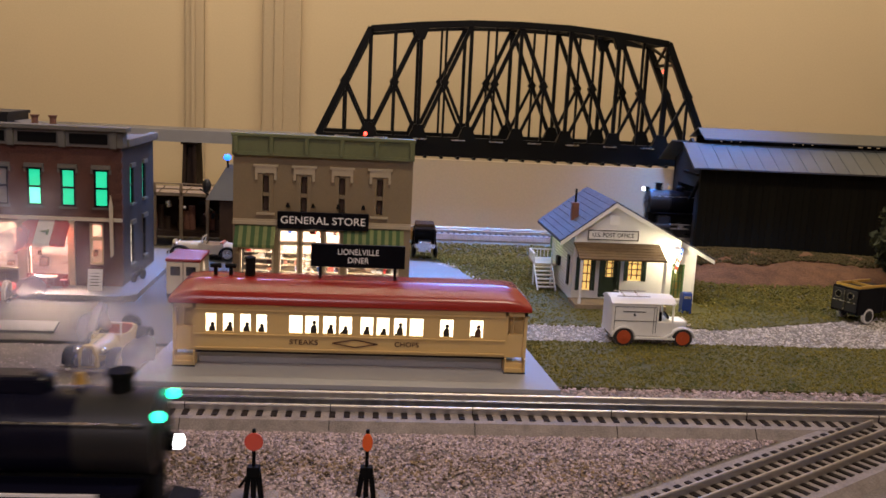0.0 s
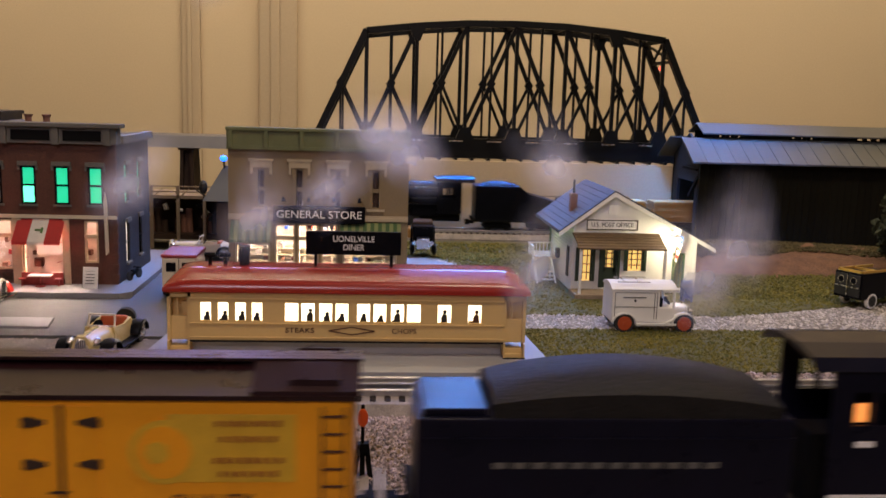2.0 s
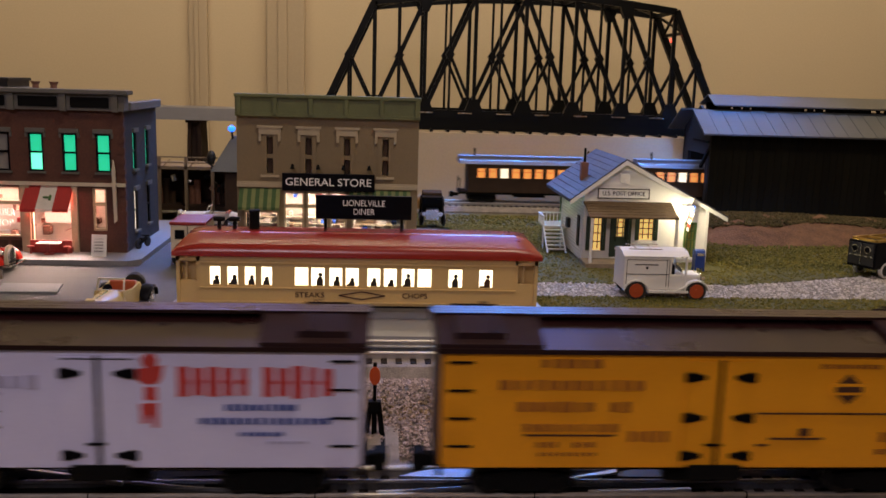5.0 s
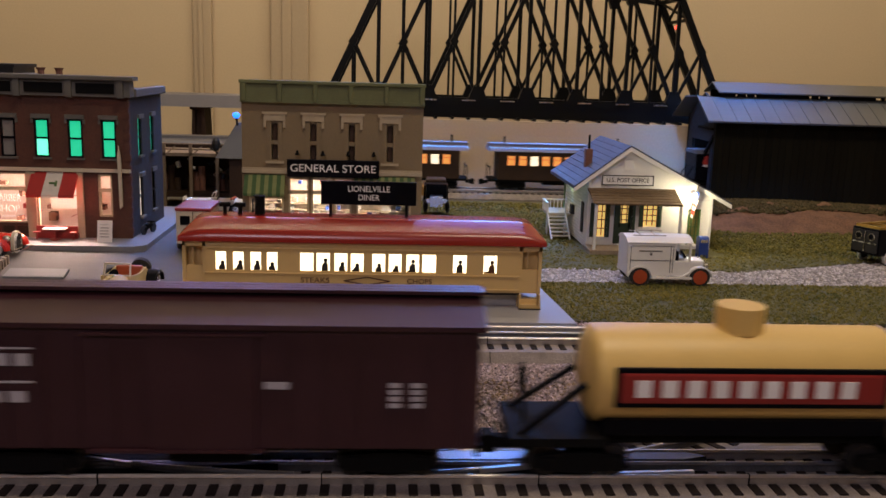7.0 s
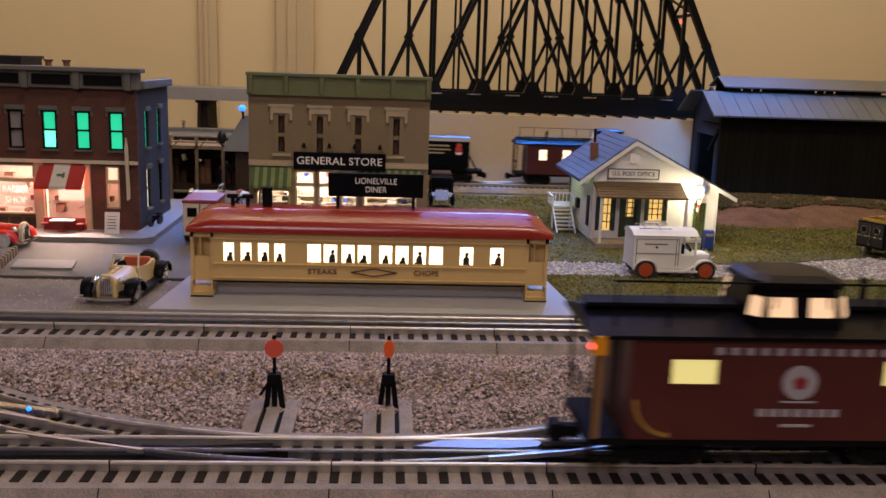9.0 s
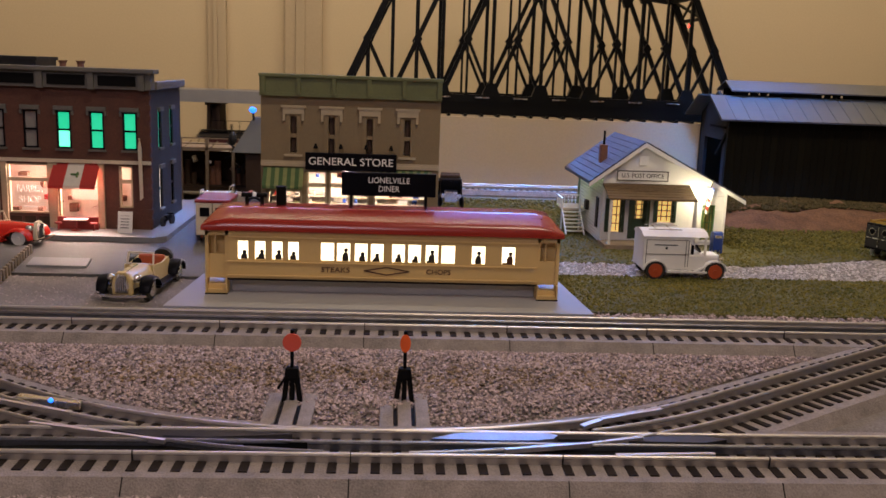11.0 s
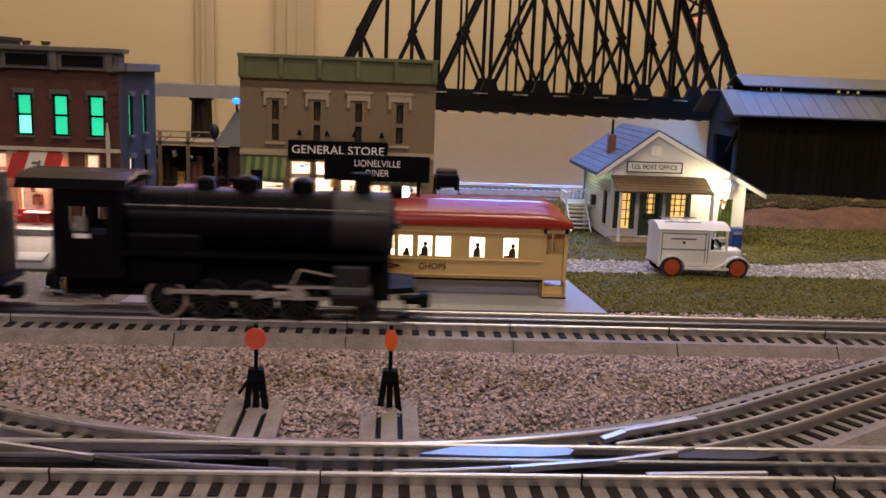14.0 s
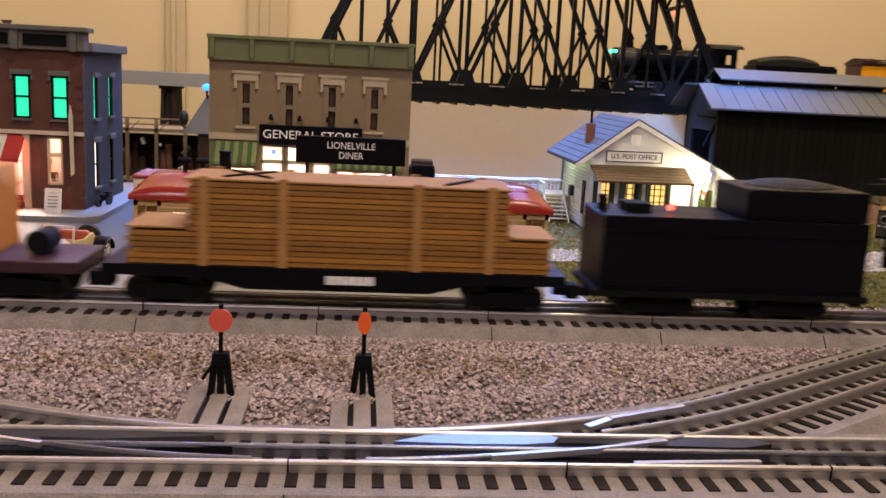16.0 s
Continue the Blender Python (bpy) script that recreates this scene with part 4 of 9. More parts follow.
def barber_shop():
    b = thing("brick_shop_building", "two-storey dark brick shop with green-lit upper windows and striped awning", "building", (0, 0, 0.009))
    X0, X1, Y, D, H = -0.64, -0.326, 1.05, 0.16, 0.174
    ups = [(-0.4345 - 0.0385 * k, -0.4345 - 0.0385 * k + 0.0165) for k in range(-2, 6)]
    holes = [(a, c, 0.096, 0.141) for a, c in ups if a > X0 + 0.004]
    shop = [(-0.495, -0.447, 0.017, 0.077), (-0.436, -0.388, 0.006, 0.077), (-0.364, -0.348, 0.026, 0.077), (-0.545, -0.505, 0.003, 0.077), (-0.62, -0.56, 0.017, 0.077)]
    part("front_wall", holed_wall(X0, X1, 0, H, Y, 0.006, holes + shop), BRICK, b)
    side_holes = [(Y + 0.04, Y + 0.056, 0.096, 0.141), (Y + 0.1, Y + 0.116, 0.096, 0.141), (Y + 0.04, Y + 0.056, 0.02, 0.07), (Y + 0.1, Y + 0.116, 0.02, 0.07)]
    sd = holed_wall(Y + 0.006, Y + D, 0, H, 0, 0.006, side_holes)
    for v in sd.bm.verts:
        v.co.x, v.co.y = X1 - v.co.y, v.co.x
    part("side_wall", sd, BRICKBLUE, b, "grey brick side wall")
    part("back_wall", Shape().box(X0, Y + D - 0.006, 0, X1 - 0.006, Y + D, H).box(X0, Y + 0.006, 0, X0 + 0.006, Y + D - 0.006, H), BRICK, b)
    part("roof", Shape().box(X0 + 0.006, Y + 0.006, H - 0.004, X1 - 0.006, Y + D - 0.006, H), CORNICE, b)
    part("upper_floor", Shape().box(X0 + 0.006, Y + 0.006, 0.08, X1 - 0.006, Y + D - 0.006, 0.083), INTERIOR, b)
    part("interior_wall", Shape().box(X0 + 0.006, Y + 0.055, 0.0, X1 - 0.006, Y + 0.058, 0.08), INTERIOR, b)
    rng = random.Random(3)
    for k in range(30):
        x, z = rng.uniform(-0.62, -0.34), rng.choice((0.012, 0.027, 0.042, 0.056))
        part("shop_goods", Shape().box(x, Y + 0.045, z, x + rng.uniform(0.004, 0.012), Y + 0.0549, z + rng.uniform(0.004, 0.011)), rng.choice((LETTERRED, WHITE, PANELRED, IVORY, CHIM)), b)
    for i, (a, c) in enumerate(ups):
        if a > X0 + 0.004:
            sash(b, a + 0.0016, c - 0.0016, 0.098, 0.139, Y, LITGREEN if c > -0.425 else DIM, BLACK)
            if -0.44 < a < -0.43:
                part("lower_pane", Shape().box(a + 0.0018, Y + 0.001, 0.0985, c - 0.0018, Y + 0.0018, 0.117), LITGREENHOT, b, "brighter green lower pane")
            part("window_hood", Shape().box(a - 0.003, Y - 0.003, 0.1412, c + 0.003, Y, 0.1465, 0.0006).box(a - 0.0035, Y - 0.002, 0.136, a - 0.001, Y, 0.1412).box(c + 0.001, Y - 0.002, 0.136, c + 0.0035, Y, 0.1412), CORNICE, b)
            part("window_sill", Shape().box(a - 0.002, Y - 0.003, 0.0935, c + 0.002, Y, 0.096), CORNICE, b)
    for y0, y1, z0, z1 in side_holes:
        p = LITGREEN if z0 > 0.09 else (LITPALE if y0 < Y + 0.06 else DIM)
        w = part("window", Shape().box(X1 - 0.004, y0, z0, X1 - 0.0032, y1, z1), p, b)
        part("frame", Shape().box(X1 - 0.004, y0, (z0 + z1) / 2 - 0.001, X1 - 0.001, y1, (z0 + z1) / 2 + 0.001).box(X1 - 0.004, y0, z0, X1 - 0.001, y0 + 0.0016, z1).box(X1 - 0.004, y1 - 0.0016, z0, X1 - 0.001, y1, z1), BLACK, w)
        part("window_hood", Shape().box(X1, y0 - 0.003, z1, X1 + 0.003, y1 + 0.003, z1 + 0.005), CORNICE, b)
        part("window_sill", Shape().box(X1, y0 - 0.002, z0 - 0.0026, X1 + 0.003, y1 + 0.002, z0), CORNICE, b)
    co = Shape().box(X0, Y - 0.006, 0.168, X1 + 0.004, Y + 0.012, 0.187).box(X0, Y - 0.012, 0.187, X1 + 0.009, Y + 0.014, 0.192, 0.001)
    part("cornice", co, CORNICE, b, "weathered grey overhanging cornice")
    for k in range(5):
        x = X1 - 0.006 - 0.0585 * k
        part("cornice_bracket", Shape().box(x - 0.004, Y - 0.0095, 0.167, x + 0.003, Y - 0.006, 0.187), CORNICE, b)
        part("cornice_panel", Shape().box(x - 0.051, Y - 0.0072, 0.1715, x - 0.0075, Y - 0.006, 0.1835), MATTBLACK, b)
    part("side_cornice", Shape().box(X1 - 0.004, Y + 0.013, 0.168, X1 + 0.007, Y + D, 0.1775, 0.001), CORNICE, b)
    part("string_course", Shape().box(X0, Y - 0.004, 0.0795, X1 + 0.001, Y, 0.0835), IVORY, b, "pale horizontal band")
    for k in range(13):
        part("corner_stone", Shape().box(X1 - 0.006, Y - 0.0012, 0.006 + 0.0125 * k, X1 + 0.0012, Y + 0.005, 0.0125 + 0.0125 * k), BRICK, b)
    for a, c in ((-0.502, -0.495), (-0.447, -0.436), (-0.388, -0.381)):
        part("pilaster", Shape().box(a, Y - 0.003, 0, c, Y, 0.079, 0.0006), TRIM, b)
    # shop windows
    for x0, x1, z0, z1 in shop:
        if x0 == -0.545:
            part("shop_door", Shape().box(x0, Y + 0.002, z0, x0 + 0.006, Y + 0.005, z1).box(x1 - 0.006, Y + 0.002, z0, x1, Y + 0.005, z1).box(x0 + 0.006, Y + 0.002, z0, x1 - 0.006, Y + 0.005, z0 + 0.018).box(x0 + 0.017, Y + 0.002, z0, x0 + 0.023, Y + 0.005, z1), TRIM, b)
            continue
        w = part("shop_window", Shape().box(x0, Y + 0.003, z0, x1, Y + 0.0034, z1), PANE, b, "clear shop window, brightly lit behind")
        w.visible_shadow = False
        fr = Shape().box(x0, Y, z0, x0 + 0.002, Y + 0.005, z1).box(x1 - 0.002, Y, z0, x1, Y + 0.005, z1).box(x0, Y, z0, x1, Y + 0.005, z0 + 0.002).box(x0, Y, z1 - 0.002, x1, Y + 0.005, z1)
        if x0 != -0.436:
            fr.box(x0, Y - 0.001, 0.056, x1, Y + 0.005, 0.06)
        part("frame", fr, TRIM, w)
    lettering("window_word", "BARBER", 0.0125, facing(-0.471, Y + 0.0022, 0.046), LETTERWHITE, b, 0.03)
    lettering("window_word", "SHOP", 0.0115, facing(-0.471, Y + 0.0022, 0.033), LETTERWHITE, b, 0.026)
    part("window_bar", Shape().box(-0.479, Y + 0.002, 0.0235, -0.463, Y + 0.0026, 0.0255), LETTERWHITE, b)
    for k in range(3):
        part("dark_panel", Shape().box(-0.493 + 0.0165 * k, Y - 0.0012, 0.0045, -0.48 + 0.0165 * k, Y + 0.0, 0.0135), DARKBROWN, b)
    # White backdrop added to catch the bulb and read as its glow.
    part("glow_backdrop", Shape().box(-0.431, Y + 0.03, 0.03, -0.397, Y + 0.032, 0.06, 0.0006), WHITE, b, "white backdrop added behind the glass for the bulb's glow")
    for x, z in ((-0.4335, 0.05), (-0.433, 0.031), (-0.4155, 0.026), (-0.394, 0.0265), (-0.3925, 0.05)):
        part("window_sticker", Shape().bar((x - 0.003, Y + 0.002, z - 0.001), (x + 0.003, Y + 0.002, z + 0.0015), 0.003, 0.0006), PANELRED, b)
    # striped awning
    aw = [("red_stripe", -0.44, -0.4225, REDCLOTH), ("white_stripe", -0.4225, -0.4035, WHITECLOTH), ("red_stripe", -0.4035, -0.386, REDCLOTH)]
    for nm, a, c, m in aw:
        part(nm, Shape().prism([(a, Y - 0.001, 0.0785), (a, Y - 0.024, 0.0545), (a, Y - 0.024, 0.051), (a, Y - 0.0222, 0.051), (a, Y - 0.0222, 0.0535), (a, Y - 0.001, 0.0765)], (c - a, 0, 0)), m, b, "red awning cloth" if m is REDCLOTH else "white awning stripe")
    part("awning_emblem", Shape().bar((-0.416, Y - 0.0136, 0.0672), (-0.41, Y - 0.0136, 0.0672), 0.0022, 0.002).bar((-0.4085, Y - 0.016, 0.0642), (-0.4085, Y - 0.0115, 0.0692), 0.0022, 0.002), GREENPAINT, b, "small green plain shape")
    # furled cloth hung on the corner, menu board
    part("corner_banner", Shape().prism([(-0.3375, Y - 0.009, 0.037), (-0.334, Y - 0.009, 0.04), (-0.3345, Y - 0.009, 0.1), (-0.3365, Y - 0.009, 0.112), (-0.3385, Y - 0.009, 0.1)], (0, 0.0025, 0)).bar((-0.3365, Y, 0.088), (-0.3365, Y - 0.01, 0.112), 0.001), IVORY, b, "furled pale cloth banner")
    part("roof_access", Shape().box(-0.62, Y + 0.05, H, -0.474, Y + 0.12, H + 0.024).box(-0.622, Y + 0.048, H + 0.024, -0.472, Y + 0.122, H + 0.028), GREYBLACK, b)
    part("roof_lean_to", Shape().prism([(-0.47, Y + 0.06, H), (-0.39, Y + 0.06, H), (-0.47, Y + 0.06, H + 0.017)], (0, 0.05, 0)), CORNICE, b)
    for x in (-0.452, -0.43):
        part("chimney_pot", Shape().cyl((x, Y + 0.08, H), (x, Y + 0.08, H + 0.021), 0.0045, 0.0038, 10).cyl((x, Y + 0.08, H + 0.021), (x, Y + 0.08, H + 0.0245), 0.004, 0.006, 10), CHIM, b)
    return b


barber_shop()


def general_store():
    g = thing("general_store_building", "two-storey tan store with green cornice and lit shop front", "building", (0, 0, 0.006))
    X0, X1, Y, D, H = -0.194, 0.0205, 1.045, 0.13, 0.194
    ups = [(-0.159 + 0.0455 * k, -0.1515 + 0.0455 * k) for k in range(4)]
    holes = [(a, c, 0.103, 0.146) for a, c in ups]
    shop = [(-0.186, -0.145, 0.012, 0.058), (-0.139, -0.115, 0.012, 0.082), (-0.112, -0.087, 0.002, 0.082), (-0.084, -0.064, 0.012, 0.082), (-0.058, 0.008, 0.012, 0.058)]
    part("front_wall", holed_wall(X0, X1, 0, H - 0.02, Y, 0.006, holes + shop), TANWALL, g)
    # Side walls get black instead of tan: their shade is put into the colour.
    part("side_wall", Shape().box(X1 - 0.005, Y + 0.006, 0, X1, Y + D, H - 0.006).box(X0, Y + 0.006, 0, X0 + 0.005, Y + D, H - 0.006), MATTBLACK, g, "side wall coloured black in place of shade")
    part("back_wall", Shape().box(X0 + 0.005, Y + D - 0.005, 0, X1 - 0.005, Y + D, H - 0.006), TANWALL, g)
    part("roof", Shape().box(X0 + 0.005, Y + 0.006, H - 0.03, X1 - 0.005, Y + D - 0.005, H - 0.026), CORNICE, g)
    part("upper_floor", Shape().box(X0 + 0.005, Y + 0.006, 0.092, X1 - 0.005, Y + D - 0.005, 0.095), INTERIOR, g)
    part("interior_wall", Shape().box(X0 + 0.005, Y + 0.06, 0, X1 - 0.005, Y + 0.063, 0.092), INTERIOR, g)
    co = Shape().box(X0 - 0.001, Y - 0.004, H - 0.02, X1 + 0.001, Y + 0.012, H - 0.002).box(X0 - 0.002, Y - 0.007, H - 0.002, X1 + 0.002, Y + 0.013, H + 0.002, 0.0008)
    co.box(X0 - 0.001, Y - 0.006, H - 0.024, X1 + 0.001, Y + 0.0, H - 0.02)
    part("cornice", co, GREENTRIM, g, "sage green panelled cornice")
    for k in range(6):
        x = X0 + 0.001 + (X1 - X0 - 0.006) * k / 5
        part("cornice_bracket", Shape().box(x, Y - 0.0075, H - 0.022, x + 0.005, Y - 0.004, H - 0.002, 0.0006), GREENTRIM, g)
    for k, (a, c) in enumerate(ups):
        part("window", Shape().box(a + 0.001, Y + 0.003, 0.104, c - 0.001, Y + 0.0036, 0.145), DARKBROWN, g, "narrow dark curtained window")
        part("window_frame", Shape().box(a - 0.0055, Y - 0.0012, 0.1, a, Y + 0.003, 0.148).box(c, Y - 0.0012, 0.1, c + 0.0055, Y + 0.003, 0.148).box(a, Y - 0.0006, 0.121, c, Y + 0.003, 0.1255), TANWALL, g)
        hd = Shape().box(a - 0.011, Y - 0.0035, 0.1565, c + 0.011, Y, 0.1592).box(a - 0.009, Y - 0.0025, 0.149, c + 0.009, Y, 0.1565)
        hd.box(a - 0.009, Y - 0.0028, 0.141, a - 0.006, Y, 0.149).box(c + 0.006, Y - 0.0028, 0.141, c + 0.009, Y, 0.149)
        part("window_hood", hd, TRIM, g, "buff moulded hood")
        part("window_sill", Shape().box(a - 0.007, Y - 0.003, 0.0985, c + 0.007, Y, 0.1012), TRIM, g)
    part("string_course", Shape().box(X0, Y - 0.003, 0.0865, X1, Y, 0.0905).box(X0, Y - 0.0015, 0.0905, X1, Y, 0.093), TRIM, g)
    sg = part("sign_board", Shape().box(-0.1405, Y - 0.008, 0.0835, -0.031, Y - 0.004, 0.1045, 0.0008), BLACK, g, "black sign board with white serif lettering")
    lettering("sign_word", "GENERAL STORE", 0.0128, facing(-0.0858, Y - 0.0083, 0.094), LETTERWHITE, sg, 0.101, 0.0005)
    for k in range(4):
        x = -0.128 + 0.03 * k
        part("sign_lamp", Shape().cyl((x, Y, 0.112), (x, Y - 0.009, 0.1145), 0.0006, seg=6).cyl((x, Y - 0.009, 0.1152), (x, Y - 0.0105, 0.11), 0.0012, 0.0028, 10), MATTBLACK, g)
    for x0, x1, z0, z1 in shop:
        w = part("shop_window", Shape().box(x0, Y + 0.003, z0, x1, Y + 0.0034, z1), PANE, g, "clear shop window, brightly lit behind")
        w.visible_shadow = False
        fr = Shape().box(x0, Y - 0.001, z0, x0 + 0.0022, Y + 0.005, z1).box(x1 - 0.0022, Y - 0.001, z0, x1, Y + 0.005, z1).box(x0, Y - 0.001, z0, x1, Y + 0.005, z0 + 0.0022).box(x0, Y - 0.001, z1 - 0.0022, x1, Y + 0.005, z1)
        if z1 > 0.07:
            fr.box(x0, Y - 0.001, 0.062, x1, Y + 0.005, 0.0665)
        part("frame", fr, TRIM, w)
    rng = random.Random(8)
    for k in range(110):
        x, z = rng.uniform(-0.185, 0.005), rng.choice((0.012, 0.02, 0.028, 0.036, 0.044, 0.068))
        m = rng.choice((LETTERRED, WHITE, WHITE, IVORY, IVORY, CHIM, BLUEBOX, WHITECLOTH, SIGNGREY))
        part("shop_goods", Shape().box(x, Y + 0.048, z, x + rng.uniform(0.003, 0.008), Y + 0.0599, z + rng.uniform(0.003, 0.0065)), m, g)
    for z in (0.0115, 0.0195, 0.0275, 0.0355, 0.0435):
        part("shelf", Shape().box(X0 + 0.006, Y + 0.046, z - 0.0008, X1 - 0.006, Y + 0.0599, z), IVORY, g)
    for x0, x1 in ((-0.191, -0.143), (-0.061, 0.012)):
        n = int(round((x1 - x0) / 0.0046))
        for k in range(n):
            a = x0 + (x1 - x0) * k / n
            c = x0 + (x1 - x0) * (k + 1) / n
            part("awning_stripe", Shape().prism([(a, Y - 0.001, 0.085), (a, Y - 0.016, 0.064), (a, Y - 0.016, 0.0605), (a, Y - 0.0148, 0.0605), (a, Y - 0.0148, 0.063), (a, Y - 0.001, 0.083)], (c - a, 0, 0)), AWNLIGHT if k % 2 else AWNDARK, g, "pale green awning cloth" if k % 2 else "dark green awning cloth")
    return g


general_store()


# ---- post office ----
def clapboards(sh, x0, x1, y, z0, z1, step=0.0042, outline=None):
    """Lapped boards across a front that faces -y; outline(z) gives the board's ends."""
    z = z0
    while z < z1 - 1e-4:
        a, b = (x0, x1) if outline is None else outline(z + step * 0.5)
        t = min(step, z1 - z)
        if b > a:
            sh.prism([(a, y - 0.0013, z), (a, y, z), (a, y, z + t), (a, y - 0.0003, z + t)], (b - a, 0, 0))
        z += step
    return sh


def post_office():
    p = thing("post_office", "small white clapboard post office with grey shingle roof and lit windows", "building", (0, 0, 0.003))
    X0, X1, XR, Y, D = 0.233, 0.342, 0.392, 1.075, 0.15
    apex, ax = 0.128, 0.281
    sl = (apex - 0.082) / (ax - 0.22)
    sr = (apex - 0.06) / (0.412 - ax)
    left = lambda z: max(X0, ax - (apex - z) / sl)
    right = lambda z: min(XR, ax + (apex - z) / sr)
    fw = Shape()
    doors = [(0.2395, 0.2575, 0.014, 0.0575), (0.27, 0.29, 0.006, 0.0575), (0.302, 0.324, 0.028, 0.0575), (0.362, 0.378, 0.006, 0.052)]
    xs = sorted({X0, XR, *[d[0] for d in doors], *[d[1] for d in doors]})
    for a, b in zip(xs, xs[1:]):
        hole = [d for d in doors if d[0] <= a and b <= d[1]]
        za, zb = (hole[0][2], hole[0][3]) if hole else (0, 0)
        if hole:
            clapboards(fw, a, b, Y, 0.004, za)
            fw.box(a, Y, 0.0, b, Y + 0.004, za)
        clapboards(fw, a, b, Y, zb if hole else 0.004, 0.064)
        fw.box(a, Y, zb, b, Y + 0.004, 0.064)
    clapboards(fw, X0, XR, Y, 0.064, 0.126, outline=lambda z: (left(z), right(z)))
    fw.prism([(X0, Y, 0.064), (right(0.064), Y, 0.064), (XR, Y, apex - (XR - ax) * sr), (ax, Y, apex - 0.001), (X0, Y, apex - (ax - X0) * sl)], (0, 0.004, 0))
    part("front_wall", fw, WHITE, p)
    sw = part("side_wall", Shape().box(X0, Y + 0.004, 0, X0 + 0.003, Y + D, 0.088), WHITE, p)
    for k in range(20):
        part("clapboard", Shape().box(X0 - 0.0012, Y + 0.002, 0.0042 * k, X0 + 0.0001, Y + D, 0.0042 * k + 0.0036), WHITE, sw)
    part("side_wall", Shape().box(XR - 0.003, Y + 0.004, 0, XR, Y + D, 0.066), WHITE, p)
    part("back_wall", Shape().box(X0 + 0.003, Y + D - 0.003, 0, XR - 0.003, Y + D, 0.066), WHITE, p)
    part("corner_board", Shape().box(X0 - 0.0016, Y - 0.002, 0, X0 + 0.002, Y + 0.002, 0.086), WHITE, p)
    part("corner_board", Shape().box(XR - 0.0022, Y - 0.0018, 0, XR + 0.0008, Y + 0.002, 0.068), WHITE, p)
    part("corner_board", Shape().box(X0 - 0.0022, Y + D - 0.007, 0, X0 + 0.001, Y + D, 0.086), GREENPAINT, p, "bright green corner board")
    part("floor", Shape().box(X0, Y + 0.004, 0, XR, Y + D, 0.003), WOODGREY, p)
    part("interior_wall", Shape().box(X0 + 0.003, Y + 0.07, 0.003, XR - 0.003, Y + 0.073, 0.075), INTERIOR, p)
    # roof slabs with shingle courses
    for s_, xe, ze, nm in ((-1, 0.212, apex - (ax - 0.212) * sl, "left"), (1, 0.415, apex - (0.415 - ax) * sr, "right")):
        roof = part("roof_slope", Shape().prism([(ax, Y - 0.007, apex + 0.0025), (xe, Y - 0.007, ze + 0.0025), (xe, Y - 0.007, ze - 0.0005), (ax, Y - 0.007, apex - 0.0005)], (0, D + 0.017, 0)), SHINGLE, p, "grey-blue shingled roof slope")
        n = 10 if s_ < 0 else 15
        for k in range(n):
            f0, f1 = k / n, (k + 1.12) / n
            f1 = min(f1, 1.0)
            a = (ax + (xe - ax) * f0, apex + (ze - apex) * f0)
            b = (ax + (xe - ax) * f1, apex + (ze - apex) * f1)
            part("shingle_course", Shape().prism([(a[0], Y - 0.0075, a[1] + 0.0026), (b[0], Y - 0.0075, b[1] + 0.0034), (b[0], Y - 0.0075, b[1] + 0.0026)], (0, D + 0.018, 0)), SHINGLE, roof)
        part("fascia", Shape().prism([(ax, Y - 0.0085, apex + 0.001), (xe, Y - 0.0085, ze + 0.001), (xe, Y - 0.0085, ze - 0.004), (ax, Y - 0.0085, apex - 0.0045)], (0, 0.0018, 0)), WHITE, p)
    part("gable_vent", Shape().box(ax - 0.006, Y - 0.003, 0.1005, ax + 0.006, Y - 0.001, 0.1125, 0.0004).box(ax - 0.0045, Y - 0.0035, 0.106, ax + 0.0045, Y - 0.003, 0.1066).box(ax - 0.0004, Y - 0.0035, 0.102, ax + 0.0004, Y - 0.003, 0.111), WHITE, p)
    sg = part("sign_board", Shape().box(0.2475, Y - 0.0035, 0.0805, 0.3135, Y - 0.0015, 0.0935), WHITE, p, "white sign with black border and lettering")
    part("sign_border", Shape().box(0.2475, Y - 0.0042, 0.0805, 0.3135, Y - 0.003, 0.0817).box(0.2475, Y - 0.0042, 0.0923, 0.3135, Y - 0.003, 0.0935).box(0.2475, Y - 0.0042, 0.0817, 0.2487, Y - 0.003, 0.0923).box(0.3123, Y - 0.0042, 0.0817, 0.3135, Y - 0.003, 0.0923), LETTERBLACK, sg)
    lettering("sign_word", "U.S. POST OFFICE", 0.0075, facing(0.2805, Y - 0.0037, 0.087), LETTERBLACK, sg, 0.054)
    cn = Shape().prism([(0.2305, Y - 0.001, 0.0765), (0.2345, Y - 0.036, 0.0615), (0.2345, Y - 0.036, 0.06), (0.2305, Y - 0.001, 0.074)], (0.109, 0, 0))
    part("porch_canopy", cn, BROWNROOF, p, "brown shingled porch canopy")
    for k in range(6):
        f = k / 6
        part("canopy_course", Shape().prism([(0.2312, Y - 0.001 - 0.035 * f, 0.0768 - 0.0149 * f), (0.2312, Y - 0.0075 - 0.035 * f, 0.0748 - 0.0149 * f), (0.2312, Y - 0.0075 - 0.035 * f, 0.0735 - 0.0149 * f)], (0.111, 0, 0)), BROWNROOF, p)
    for x in (0.2355, 0.342):
        part("porch_post", Shape().box(x - 0.0016, Y - 0.0345, 0.004, x + 0.0016, Y - 0.0313, 0.061), WHITE, p)
    part("porch_floor", Shape().box(0.229, Y - 0.04, -0.004, 0.346, Y - 0.002, 0.004), WOODGREY, p, "weathered plank porch floor")
